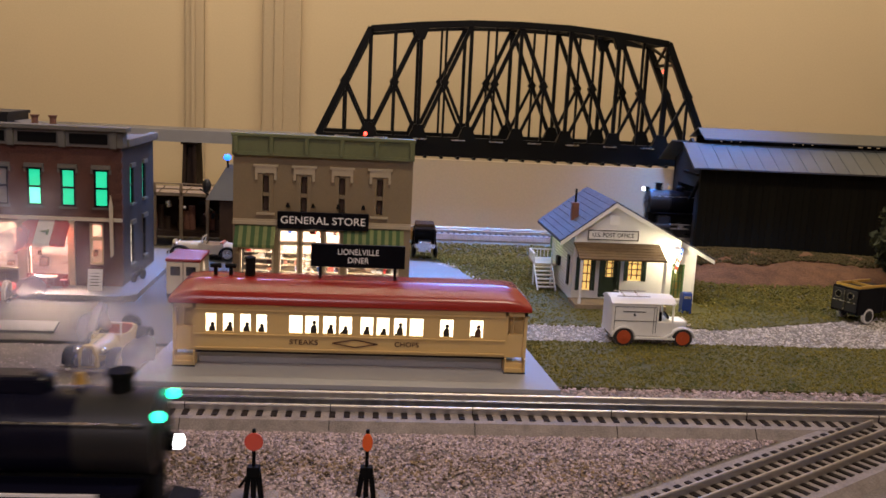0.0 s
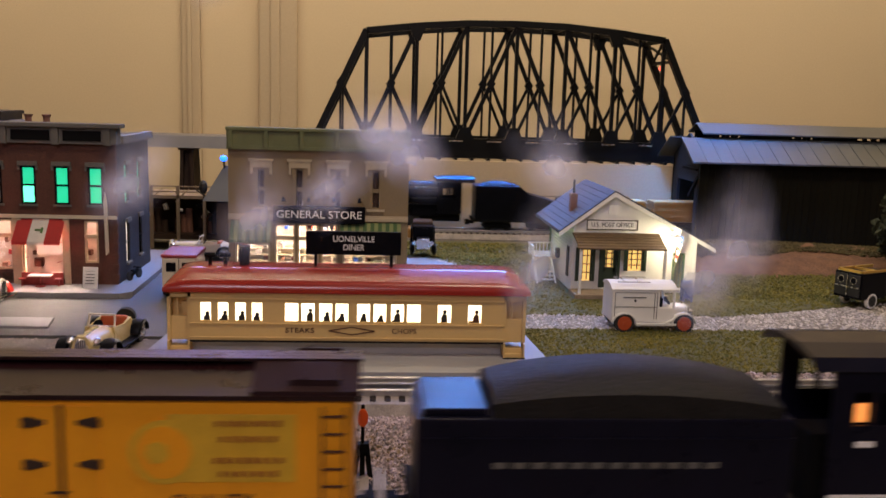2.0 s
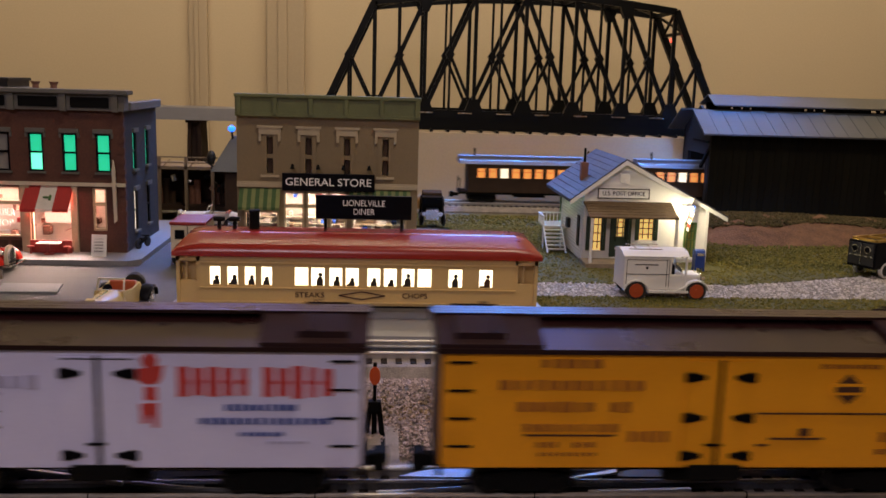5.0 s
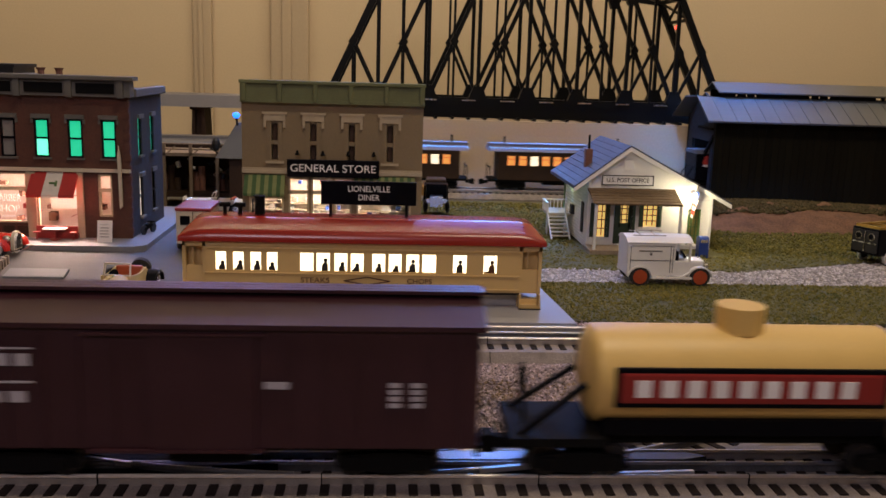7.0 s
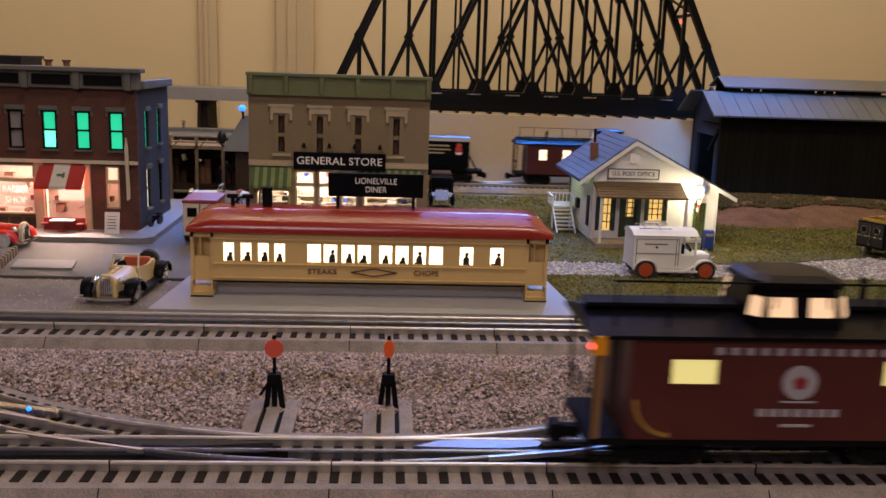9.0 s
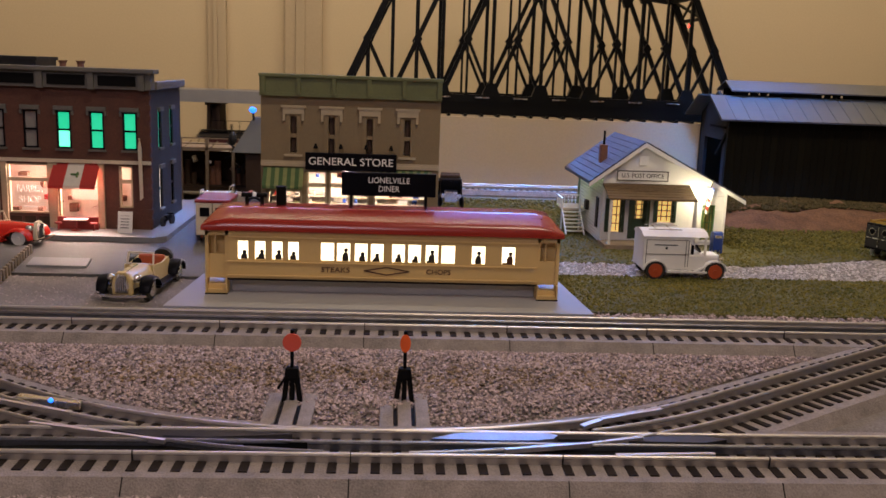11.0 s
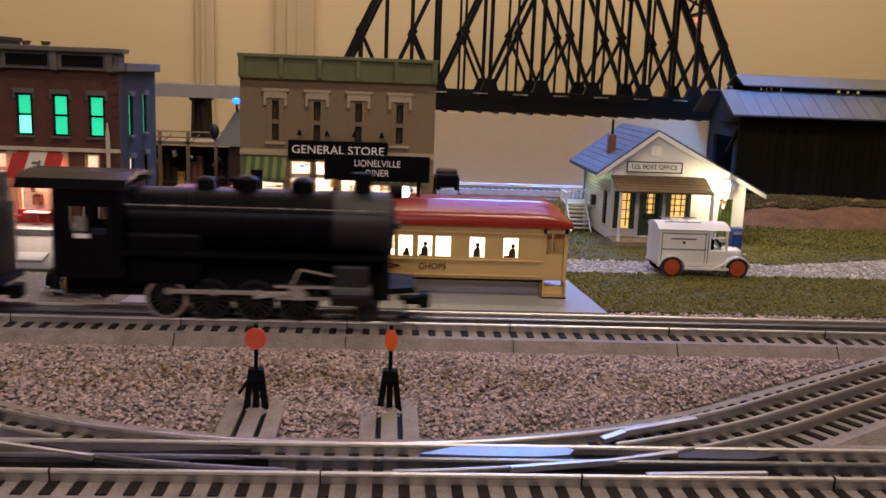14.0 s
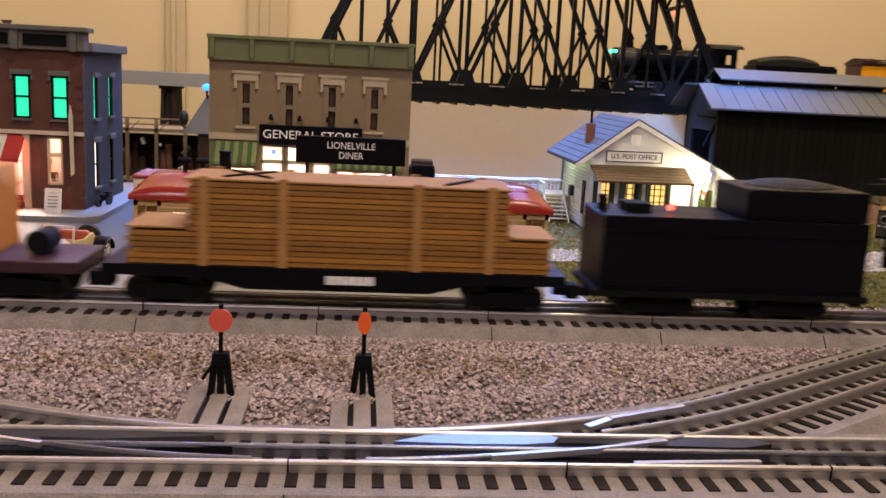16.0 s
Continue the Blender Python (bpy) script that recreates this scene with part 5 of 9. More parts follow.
    for i, (a, b, z0, z1) in enumerate(doors):
        green = i == 3
        m = GREENPAINT if green else BLACK
        o = part("door" if i in (1, 3) else "window", Shape().box(a, Y + 0.0022, z0, b, Y + 0.003, z1), LITOFFICE if not green else OLIVEPANEL, p, "amber-lit glazed door" if i == 1 else "")
        fr = Shape().box(a, Y - 0.002, z0, a + 0.002, Y + 0.004, z1).box(b - 0.002, Y - 0.002, z0, b, Y + 0.004, z1).box(a + 0.002, Y - 0.002, z1 - 0.002, b - 0.002, Y + 0.004, z1)
        if i == 1:
            fr.box(a + 0.002, Y - 0.001, z0, b - 0.002, Y + 0.004, z0 + 0.026).box(a + 0.002, Y - 0.001, z0 + 0.02, a + 0.005, Y + 0.004, z1).box(b - 0.005, Y - 0.001, z0 + 0.02, b - 0.002, Y + 0.004, z1)
        for k in range(1, 3):
            x = a + (b - a) * k / 3
            fr.box(x - 0.0005, Y, z0 + (0.026 if i == 1 else 0.002), x + 0.0005, Y + 0.002, z1)
        for k in range(1, 4):
            z = z0 + (z1 - z0) * (0.45 + 0.55 * k / 4 if i == 1 else k / 4)
            fr.box(a + 0.002, Y, z - 0.0005, b - 0.002, Y + 0.002, z + 0.0005)
        part("frame", fr, GREENPAINT if green else DARKGREEN, o)
        if not green:
            for c in (a - 0.0019, b + 0.0019):
                part("shutter", Shape().box(c - 0.0016, Y - 0.003, z0, c + 0.0016, Y - 0.0012, z1), DARKGREEN, p, "dark green shutter")
    part("side_window", Shape().box(X0 - 0.0026, Y + 0.018, 0.016, X0 - 0.001, Y + 0.03, 0.055), BLACK, p)
    part("meter_box", Shape().box(X0 - 0.006, Y + 0.075, 0.03, X0 - 0.001, Y + 0.087, 0.043, 0.001), GREYBLACK, p)
    part("wall_lamp", Shape().cyl((0.358, Y - 0.001, 0.074), (0.358, Y - 0.022, 0.077), 0.0008, seg=6).cyl((0.358, Y - 0.024, 0.079), (0.358, Y - 0.028, 0.0735), 0.0018, 0.0045, 12), WHITE, p)
    ch = part("chimney", Shape().box(0.236, Y + 0.045, 0.095, 0.245, Y + 0.056, 0.121, 0.0008), CHIM, p, "small brick chimney")
    part("stove_pipe", Shape().cyl((0.241, Y + 0.051, 0.121), (0.241, Y + 0.051, 0.139), 0.0015, seg=8), MATTBLACK, ch)
    # flag on a short staff
    fl = part("flag_staff", Shape().bar((0.362, Y - 0.003, 0.045), (0.366, Y - 0.02, 0.085), 0.0009), SILVER, p)
    for k in range(7):
        z = 0.077 - 0.0047 * k
        part("flag_stripe", Shape().prism([(0.3645 - 0.0008 * k, Y - 0.018, z), (0.3685 - 0.0011 * k, Y - 0.019, z - 0.0015), (0.3683 - 0.0011 * k, Y - 0.019, z - 0.0062), (0.3641 - 0.0008 * k, Y - 0.018, z - 0.0047)], (0, 0.0008, 0)), BLUEBOX if k < 2 else (LETTERRED if k % 2 else LETTERWHITE), fl, "")
    # side steps with railings
    st = part("side_porch", Shape().box(X0 - 0.034, Y + 0.092, 0.026, X0 - 0.002, Y + D - 0.01, 0.029), IVORY, p, "pale landing with railed steps")
    for k in range(6):
        part("step", Shape().box(X0 - 0.034, Y + 0.089 - 0.006 * k - 0.003, 0.0235 - 0.0042 * k, X0 - 0.011, Y + 0.092 - 0.006 * k + 0.003, 0.0247 - 0.0042 * k), IVORY, st)
    for dx in (-0.0345, -0.01):
        part("stringer", Shape().bar((X0 + dx, Y + 0.092, 0.027), (X0 + dx, Y + 0.053, -0.001), 0.0015, 0.003), WHITE, st)
        part("post", Shape().box(X0 + dx - 0.001, Y + 0.092, -0.003, X0 + dx + 0.001, Y + 0.094, 0.043), WHITE, st)
    for k in range(7):
        x = X0 - 0.034 + 0.0052 * k
        part("baluster", Shape().box(x - 0.0005, Y + 0.133, 0.029, x + 0.0005, Y + 0.1342, 0.041), WHITE, st)
    part("handrail", Shape().box(X0 - 0.036, Y + 0.1325, 0.041, X0 - 0.002, Y + 0.1348, 0.0425), WHITE, st)
    for k in range(6):
        y = Y + 0.097 + 0.0075 * k
        part("baluster", Shape().box(X0 - 0.0346, y - 0.0005, 0.029, X0 - 0.0336, y + 0.0005, 0.041), WHITE, st)
    part("handrail", Shape().box(X0 - 0.0352, Y + 0.092, 0.041, X0 - 0.033, Y + 0.135, 0.0425), WHITE, st)
    return p


post_office()

mb = thing("mailbox", "blue street mailbox on short legs beside the post office", "mailbox", (0.368, 1.03, 0.003))
part("box", Shape().prism([(-0.006, -0.006, 0.003), (-0.006, 0.006, 0.003), (-0.006, 0.006, 0.021), (-0.006, 0.004, 0.0245), (-0.006, 0, 0.0258), (-0.006, -0.004, 0.0245), (-0.006, -0.006, 0.021)], (0.012, 0, 0)), BLUEBOX, mb)
for dx in (-0.005, 0.005):
    for dy in (-0.005, 0.005):
        part("leg", Shape().box(dx - 0.001, dy - 0.001, -0.001, dx + 0.001, dy + 0.001, 0.0035), BLUEBOX, mb)
part("flap", Shape().box(-0.0045, -0.0068, 0.018, 0.0045, -0.006, 0.0215, 0.0003), SILVER, mb)


# ---- engine shed, bank, structures behind ----
def shed():
    e = thing("engine_shed", "long dark green shed with grey metal roof over the rear track", "shed", (0, 0, -0.018))
    X0, X1, Y0, Y1, H = 0.578, 1.55, 1.585, 1.745, 0.163
    ridge, cy = 0.207, 1.665
    n = 74
    w = part("front_wall", Shape().box(X0, Y0 + 0.001, 0, X1, Y0 + 0.006, H), SHEDWALL, e)
    for k in range(n):
        x = X0 + (X1 - X0) * k / n
        part("board", Shape().box(x + 0.0004, Y0 - 0.001, 0, x + (X1 - X0) / n - 0.0004, Y0 + 0.001, H), SHEDWALL, w)
    part("back_wall", Shape().box(X0, Y1 - 0.006, 0, X1, Y1, H), SHEDWALL, e)
    part("end_post", Shape().box(X0 - 0.004, Y0 - 0.004, 0, X0 + 0.006, Y0 + 0.006, H), SHEDWALL, e)
    gable = [(X0, Y0, 0.118), (X0, Y1, 0.118), (X0, Y1, H), (X0, cy, ridge), (X0, Y0, H)]
    part("gable", Shape().prism(gable, (0.005, 0, 0)), SHEDEND, e, "blue-grey boarded gable over the doorway")
    part("gable_jamb", Shape().box(X0 - 0.001, Y0 + 0.006, 0, X0 + 0.006, Y0 + 0.028, 0.118), SHEDEND, e)
    part("gable_jamb", Shape().box(X0, Y1 - 0.03, 0, X0 + 0.006, Y1 - 0.006, 0.118), SHEDEND, e)
    part("knee_brace", Shape().bar((X0 - 0.003, Y0 + 0.006, 0.13), (X0 - 0.003, Y0 + 0.05, 0.09), 0.005, 0.006).bar((X0 - 0.003, Y0 + 0.012, 0.142), (X0 - 0.003, Y0 + 0.09, 0.142), 0.005, 0.004), MATTBLACK, e)
    for s_, nm in ((-1, "front"), (1, "back")):
        ye, ze = cy + s_ * 0.105, H - 0.004
        yt, zt = cy + s_ * 0.034, 0.2
        xl = X0 - 0.026
        sl = part("roof_slope", Shape().prism([(xl, yt, zt), (xl, ye, ze), (xl, ye, ze - 0.003), (xl, yt, zt - 0.003)], (X1 - xl + 0.02, 0, 0)), TIN, e, "grey sheet-metal roof slope")
        m = 38 if s_ < 0 else 0
        for k in range(m):
            x = xl + (X1 - xl + 0.02) * k / m
            part("roof_seam", Shape().prism([(x, yt, zt + 0.0012), (x, ye, ze + 0.0012), (x, ye, ze), (x, yt, zt)], (0.0014, 0, 0)), TIN, sl)
    mx = X0 + 0.012
    slots = []
    for k in range(7):
        for dx, w in ((0.0, 0.0125), (0.0196, 0.009), (0.0363, 0.0117), (0.0551, 0.0109), (0.0739, 0.0088)):
            slots.append((mx + 0.0347 + 0.134 * k + dx, mx + 0.0347 + 0.134 * k + dx + w, 0.2005, 0.2055))
    for y in (cy - 0.033, cy + 0.03):
        part("monitor_wall", holed_wall(mx + 0.01, X1, 0.19, 0.212, y, 0.003, slots), MATTBLACK, e, "dark clerestory wall with open slots")
    part("monitor_roof", Shape().prism([(mx, cy - 0.042, 0.2095), (mx, cy, 0.2275), (mx, cy + 0.042, 0.2095), (mx, cy + 0.042, 0.207), (mx, cy, 0.225), (mx, cy - 0.042, 0.207)], (X1 - mx + 0.01, 0, 0)), TIN, e, "raised monitor roof of grey metal")
    return e


shed()

# earth bank in front of the shed, with a rough clay face
bank = Shape()
rng = np.random.default_rng(4)
nx, ny = 60, 10
rows_ = []
for j in range(ny + 1):
    row = []
    for i in range(nx + 1):
        x = 0.4 + 1.2 * i / nx
        f = j / ny
        y = 1.215 + 0.14 * f + 0.02 * math.sin(x * 9)
        edge = min(1.0, max(0.0, (x - 0.4) / 0.12)) * (1.0 if x < 0.62 else max(0.55, 1 - (x - 0.62) * 1.2))
        z = -0.004 + 0.03 * (1 - (1 - f) ** 2.2) * edge + float(rng.normal(0, 0.0018)) * (0.3 + f)
        row.append(bank.bm.verts.new((x, y, z)))
    rows_.append(row)
row = [bank.bm.verts.new((v.co.x, 1.578, -0.014)) for v in rows_[-1]]
rows_.append(row)
for a, b in zip(rows_, rows_[1:]):
    for i in range(nx):
        bank.bm.faces.new((a[i], a[i + 1], b[i + 1], b[i]))
tagged(part("earth_bank", bank, REDCLAY, smooth=True), "rough reddish clay bank in front of the shed", kind="structure")


def tree(x, y, h, r, seed, label):
    t = thing("tree", label, "tree", (x, y, 0))
    rng = np.random.default_rng(seed)
    tr = Shape().cyl((0, 0, -0.005), (0.002, 0, h * 0.55), 0.006, 0.003, 8)
    for k in range(9):
        a, z = k * 2.4, h * (0.25 + 0.06 * k)
        tr.cyl((0, 0, z), (math.cos(a) * r * 0.6, math.sin(a) * r * 0.6, z + 0.02), 0.002, 0.0008, 6)
    part("trunk", tr, DARKBROWN, t)
    n = 5200
    u = rng.normal(0, 1, (n, 3))
    u /= np.linalg.norm(u, axis=1)[:, None]
    lump = 1 + 0.25 * np.sin(u[:, 0] * 7 + seed) * np.cos(u[:, 2] * 6)
    rad = rng.uniform(0.55, 1.0, n) ** 0.5 * lump
    c = np.stack([u[:, 0] * r * rad, u[:, 1] * r * rad, h * 0.55 + u[:, 2] * h * 0.46 * rad], 1)
    d1, d2 = rng.normal(0, 0.0032, (n, 3)), rng.normal(0, 0.0032, (n, 3))
    v = np.stack([c + d1, c + d2, c - d1, c - d2], 1).reshape(-1, 3)
    me = bpy.data.meshes.new("crown")
    me.from_pydata(v.tolist(), [], [(4 * i, 4 * i + 1, 4 * i + 2, 4 * i + 3) for i in range(n)])
    me.materials.append(BUSH)
    c = new("crown", me)
    c.parent = t
    return t


tree(0.765, 1.2, 0.135, 0.05, 2, "dark green foam model tree beside the clay bank")
tree(0.83, 1.27, 0.11, 0.05, 7, "dark green foam model tree beside the clay bank")


def loading_gallery():
    g = thing("loading_gallery", "weathered timber gallery with railings and stacked machinery", "timber structure", (0, 1.5, -0.018))
    x0, x1 = -0.62, -0.14
    part("floor", Shape().box(x0, -0.03, 0.016, x1, 0.06, 0.024), DARKBROWN, g)
    part("back_panel", Shape().box(x0, 0.05, 0.024, x1, 0.055, 0.075), DARKBROWN, g)
    part("deck", Shape().box(x0, -0.032, 0.084, x1, 0.06, 0.089), WOODGREY, g)
    for k in range(11):
        x = x0 + 0.02 + 0.043 * k
        part("post", Shape().box(x - 0.0025, -0.032, 0.0, x + 0.0025, -0.027, 0.105), WOODGREY, g)
        part("brace", Shape().bar((x, -0.0295, 0.083), (x + 0.018, -0.0295, 0.1), 0.0016), WOODGREY, g)
    for z in (0.094, 0.103):
        part("rail", Shape().box(x0, -0.0315, z, x1, -0.0295, z + 0.002), WOODGREY, g)
    rng = random.Random(11)
    for k in range(46):
        x = rng.uniform(x0 + 0.12, x1 - 0.02)
        if k % 2:
            part("barrel", Shape().cyl((x, 0.0, 0.024), (x, 0.0, 0.024 + rng.uniform(0.02, 0.05)), 0.006, 0.0055, 10), rng.choice((DARKBROWN, CHIM, BROWNPIER)), g)
        else:
            z = rng.uniform(0.05, 0.078)
            part("machine_part", Shape().cyl((x, -0.02, z), (x + rng.uniform(-0.012, 0.012), -0.02, z + rng.uniform(-0.012, 0.008)), rng.uniform(0.001, 0.0045), seg=8), rng.choice((GREYBLACK, SILVER, BLACK, CHIM)), g)
    return g


loading_gallery()

hut = thing("brown_hut", "dark brown hut with a pale sloping roof and blue lamp", "hut", (-0.238, 1.42, -0.012))
part("wall", Shape().box(-0.03, -0.02, 0, 0.06, 0.06, 0.082), DARKBROWN, hut)
part("roof", Shape().sweep([[(-0.05, -0.03, 0.084), (0.07, -0.03, 0.084), (0.07, 0.07, 0.084), (-0.05, 0.07, 0.084)], [(-0.02, -0.002, 0.138), (0.04, -0.002, 0.138), (0.04, 0.03, 0.138), (-0.02, 0.03, 0.138)]]), TIN, hut, "pale grey steep hipped roof")
part("lamp", Shape().ball((-0.02, -0.008, 0.15), 0.005, 1.2, 1, 1, 12), LAMPBLUE, hut, "glowing blue lamp")
part("lamp_post", Shape().cyl((-0.019, -0.002, 0.13), (-0.02, -0.007, 0.148), 0.0018, seg=8), GREYBLACK, hut)
part("finial", Shape().bar((-0.046, -0.02, 0.09), (-0.06, -0.022, 0.1), 0.002).ball((-0.05, -0.02, 0.105), 0.007, 1, 1, 1.6, 10), GREYBLACK, hut)


# ---- road vehicles ----
def wheel(parent, x, y, r, w, hub, white=False):
    t = part("tyre", Shape().cyl((x, y - w / 2, r), (x, y + w / 2, r), r, seg=22), WHITE if white else RUBBER, parent, "white tyre" if white else "")
    part("rim", Shape().cyl((x, y - w / 2 - 0.0006, r), (x, y + w / 2 + 0.0006, r), r * 0.72, seg=18), hub, t)
    part("hub_cap", Shape().cyl((x, y - w / 2 - 0.0014, r), (x, y + w / 2 + 0.0014, r), r * 0.2, seg=10), hub, t)
    return t


def mail_van():
    v = thing("delivery_van", "white old-time delivery van with red-orange wheels on the gravel road", "van", (0.279, 0.897, 0.0012))
    W = 0.02
    part("body", Shape().box(-0.046, -W, 0.011, 0.006, W, 0.0475, 0.0016).box(0.004, -W, 0.011, 0.022, W, 0.027, 0.001), WHITE, v)
    part("roof", Shape().prism([(-0.047, -W - 0.001, 0.047), (-0.047, -W * 0.6, 0.0515), (-0.047, 0, 0.053), (-0.047, W * 0.6, 0.0515), (-0.047, W + 0.001, 0.047)], (0.071, 0, 0)), WHITE, v)
    for y in (-W, W - 0.002):
        part("cab_post", Shape().box(0.0205, y, 0.026, 0.0225, y + 0.002, 0.048), WHITE, v)
    part("windscreen", Shape().box(0.0215, -W + 0.002, 0.028, 0.022, W - 0.002, 0.047), PANE, v)
    part("seat", Shape().box(0.006, -0.015, 0.024, 0.011, 0.015, 0.037, 0.001), BLACK, v)
    part("steering_wheel", Shape().cyl((0.0165, -0.008, 0.032), (0.018, -0.008, 0.033), 0.005, seg=14), BLACK, v)
    part("bonnet", Shape().box(0.022, -0.012, 0.014, 0.04, 0.012, 0.0265, 0.003), WHITE, v)
    part("radiator", Shape().box(0.04, -0.011, 0.013, 0.0418, 0.011, 0.0265, 0.0005), SILVER, v)
    for y in (-W - 0.001, W + 0.001):
        part("running_board", Shape().box(-0.02, y - 0.003, 0.0085, 0.024, y + 0.003, 0.0105), WHITE, v)
    for x in (-0.032, 0.033):
        for y in (-W, W):
            sg = Shape()
            n = 8
            pts = [(x + 0.0135 * math.cos(math.pi * k / n), 0.0105 + 0.0115 * math.sin(math.pi * k / n)) for k in range(n + 1)]
            pin = [(x + 0.0122 * math.cos(math.pi * k / n), 0.0105 + 0.0102 * math.sin(math.pi * k / n)) for k in range(n + 1)]
            for k in range(n):
                sg.prism([(pts[k][0], y - 0.0035, pts[k][1]), (pts[k + 1][0], y - 0.0035, pts[k + 1][1]), (pin[k + 1][0], y - 0.0035, pin[k + 1][1]), (pin[k][0], y - 0.0035, pin[k][1])], (0, 0.007, 0))
            if x > 0:
                sg.prism([(x - 0.0125, y - 0.0035, 0.0155), (x - 0.0125, y - 0.0035, 0.0142), (x - 0.02, y - 0.0035, 0.0092), (x - 0.022, y - 0.0035, 0.0105)], (0, 0.007, 0))
            part("mudguard", sg, WHITE, v)
            wheel(v, x, y - 0.001 if y < 0 else y + 0.001, 0.0105, 0.004, WHEELRED)
    part("roof_rack", Shape().bar((-0.04, -0.014, 0.0535), (-0.004, -0.014, 0.0535), 0.0009).bar((-0.04, 0.004, 0.0555), (-0.004, 0.004, 0.0555), 0.0009).bar((-0.032, -0.015, 0.0535), (-0.032, 0.006, 0.0555), 0.0009).bar((-0.016, -0.015, 0.0535), (-0.016, 0.006, 0.0555), 0.0009), SILVER, v)
    for z in (0.0275, 0.043):
        part("coach_line", Shape().box(-0.0425, -W - 0.0004, z, 0.0028, -W + 0.0002, z + 0.0005), GREYBLACK, v, "fine dark coach line")
    for x in (-0.043, 0.0028, -0.0):
        part("coach_line", Shape().box(x, -W - 0.0005, 0.0145, x + 0.0005, -W + 0.0002, 0.043), GREYBLACK, v, "fine dark coach line")
    part("word_bar", Shape().box(-0.034, -W - 0.0004, 0.0375, -0.009, -W + 0.0002, 0.0384), GREYBLACK, v)
    part("emblem", Shape().cyl((-0.021, -W - 0.0004, 0.0345), (-0.021, -W + 0.0002, 0.0345), 0.0014, seg=10), GREYBLACK, v)
    for y in (-0.009, 0.009):
        part("headlamp", Shape().cyl((0.041, y, 0.021), (0.045, y, 0.021), 0.0028, seg=12), SILVER, v)
    return v


mail_van()


def roadster(x, y, turn, paint, guards, label, k=1.0, z=0.0015, hood=None):
    """An open car of the thirties that faces +x: lofted tub and tail, tapering bonnet, flowing mudguards."""
    c = thing("roadster", label, "car", (x, y, z), turn, "open roadsters")
    hood = hood or paint
    ring = lambda px, w, z0, z1, r: [(px, -w, z0), (px, w, z0), (px, w * 1.03, (z0 + z1) / 2), (px, w * (1 - 0.25 * r), z1 - (z1 - z0) * 0.14), (px, w * 0.45, z1), (px, -w * 0.45, z1), (px, -w * (1 - 0.25 * r), z1 - (z1 - z0) * 0.14), (px, -w * 1.03, (z0 + z1) / 2)]
    part("body", Shape().sweep([ring(-0.0475, 0.005, 0.008, 0.0105, 1), ring(-0.044, 0.0085, 0.0072, 0.0145, 1), ring(-0.036, 0.0112, 0.007, 0.0188, 1), ring(-0.026, 0.0124, 0.007, 0.0205, 0.6)]), paint, c, smooth=True)
    tub = Shape()
    for s_ in (-1, 1):
        tub.sweep([[(-0.026, s_ * 0.0124, 0.007), (-0.026, s_ * 0.0105, 0.007), (-0.026, s_ * 0.0102, 0.0205), (-0.026, s_ * 0.0118, 0.0205)], [(-0.012, s_ * 0.0126, 0.007), (-0.012, s_ * 0.0108, 0.007), (-0.012, s_ * 0.0104, 0.0186), (-0.012, s_ * 0.012, 0.0186)], [(0.006, s_ * 0.0112, 0.007), (0.006, s_ * 0.0094, 0.007), (0.006, s_ * 0.009, 0.02), (0.006, s_ * 0.0106, 0.02)]])
    part("tub_side", tub.box(-0.026, -0.0105, 0.007, 0.006, 0.0105, 0.0095), paint, c, smooth=True)
    part("bonnet", Shape().sweep([ring(0.004, 0.0106, 0.0085, 0.0206, 1), ring(0.02, 0.0082, 0.0085, 0.0202, 1), ring(0.0375, 0.0056, 0.0085, 0.0192, 1)]), hood, c, smooth=True)
    part("bonnet_line", Shape().bar((0.006, 0, 0.0208), (0.038, 0, 0.0194), 0.0007), SILVER, c)
    part("radiator_shell", Shape().sweep([ring(0.0368, 0.0072, 0.006, 0.0222, 1), ring(0.0395, 0.0068, 0.0058, 0.0217, 1)]), paint, c, smooth=True)
    gr = part("grille", Shape().sweep([ring(0.0394, 0.005, 0.007, 0.0205, 1), ring(0.0406, 0.0045, 0.007, 0.02, 1)]), SILVER, c, "bright chrome radiator grille")
    for q in range(5):
        part("grille_slat", Shape().box(0.0402, -0.003 + 0.0015 * q - 0.0002, 0.008, 0.0408, -0.003 + 0.0015 * q + 0.0002, 0.0192), GREYBLACK, gr)
    part("windscreen_frame", Shape().bar((0.003, -0.0098, 0.0195), (0.0, -0.0092, 0.028), 0.0012).bar((0.003, 0.0098, 0.0195), (0.0, 0.0092, 0.028), 0.0012).bar((0.0, -0.0097, 0.028), (0.0, 0.0097, 0.028), 0.0012).bar((0.003, -0.0098, 0.02), (0.003, 0.0098, 0.02), 0.001), IVORY, c)
    part("seat", Shape().box(-0.0215, -0.0098, 0.0095, -0.007, 0.0098, 0.0145, 0.001).box(-0.025, -0.0098, 0.012, -0.0208, 0.0098, 0.0222, 0.0015), SEATRED, c, "red-orange leather seat")
    part("steering_wheel", Shape().cyl((-0.003, -0.0045, 0.0196), (-0.0024, -0.0045, 0.02), 0.0036, seg=14), BLACK, c)
    bar_ = Shape()
    for q in range(8):
        a0, a1 = -1 + q / 4, -1 + (q + 1) / 4
        bar_.bar((0.0462 - 0.004 * a0 * a0, 0.0182 * a0, 0.006), (0.0462 - 0.004 * a1 * a1, 0.0182 * a1, 0.006), 0.0015, 0.0018)
    part("bumper", bar_, SILVER, c, "curved chrome bumper")
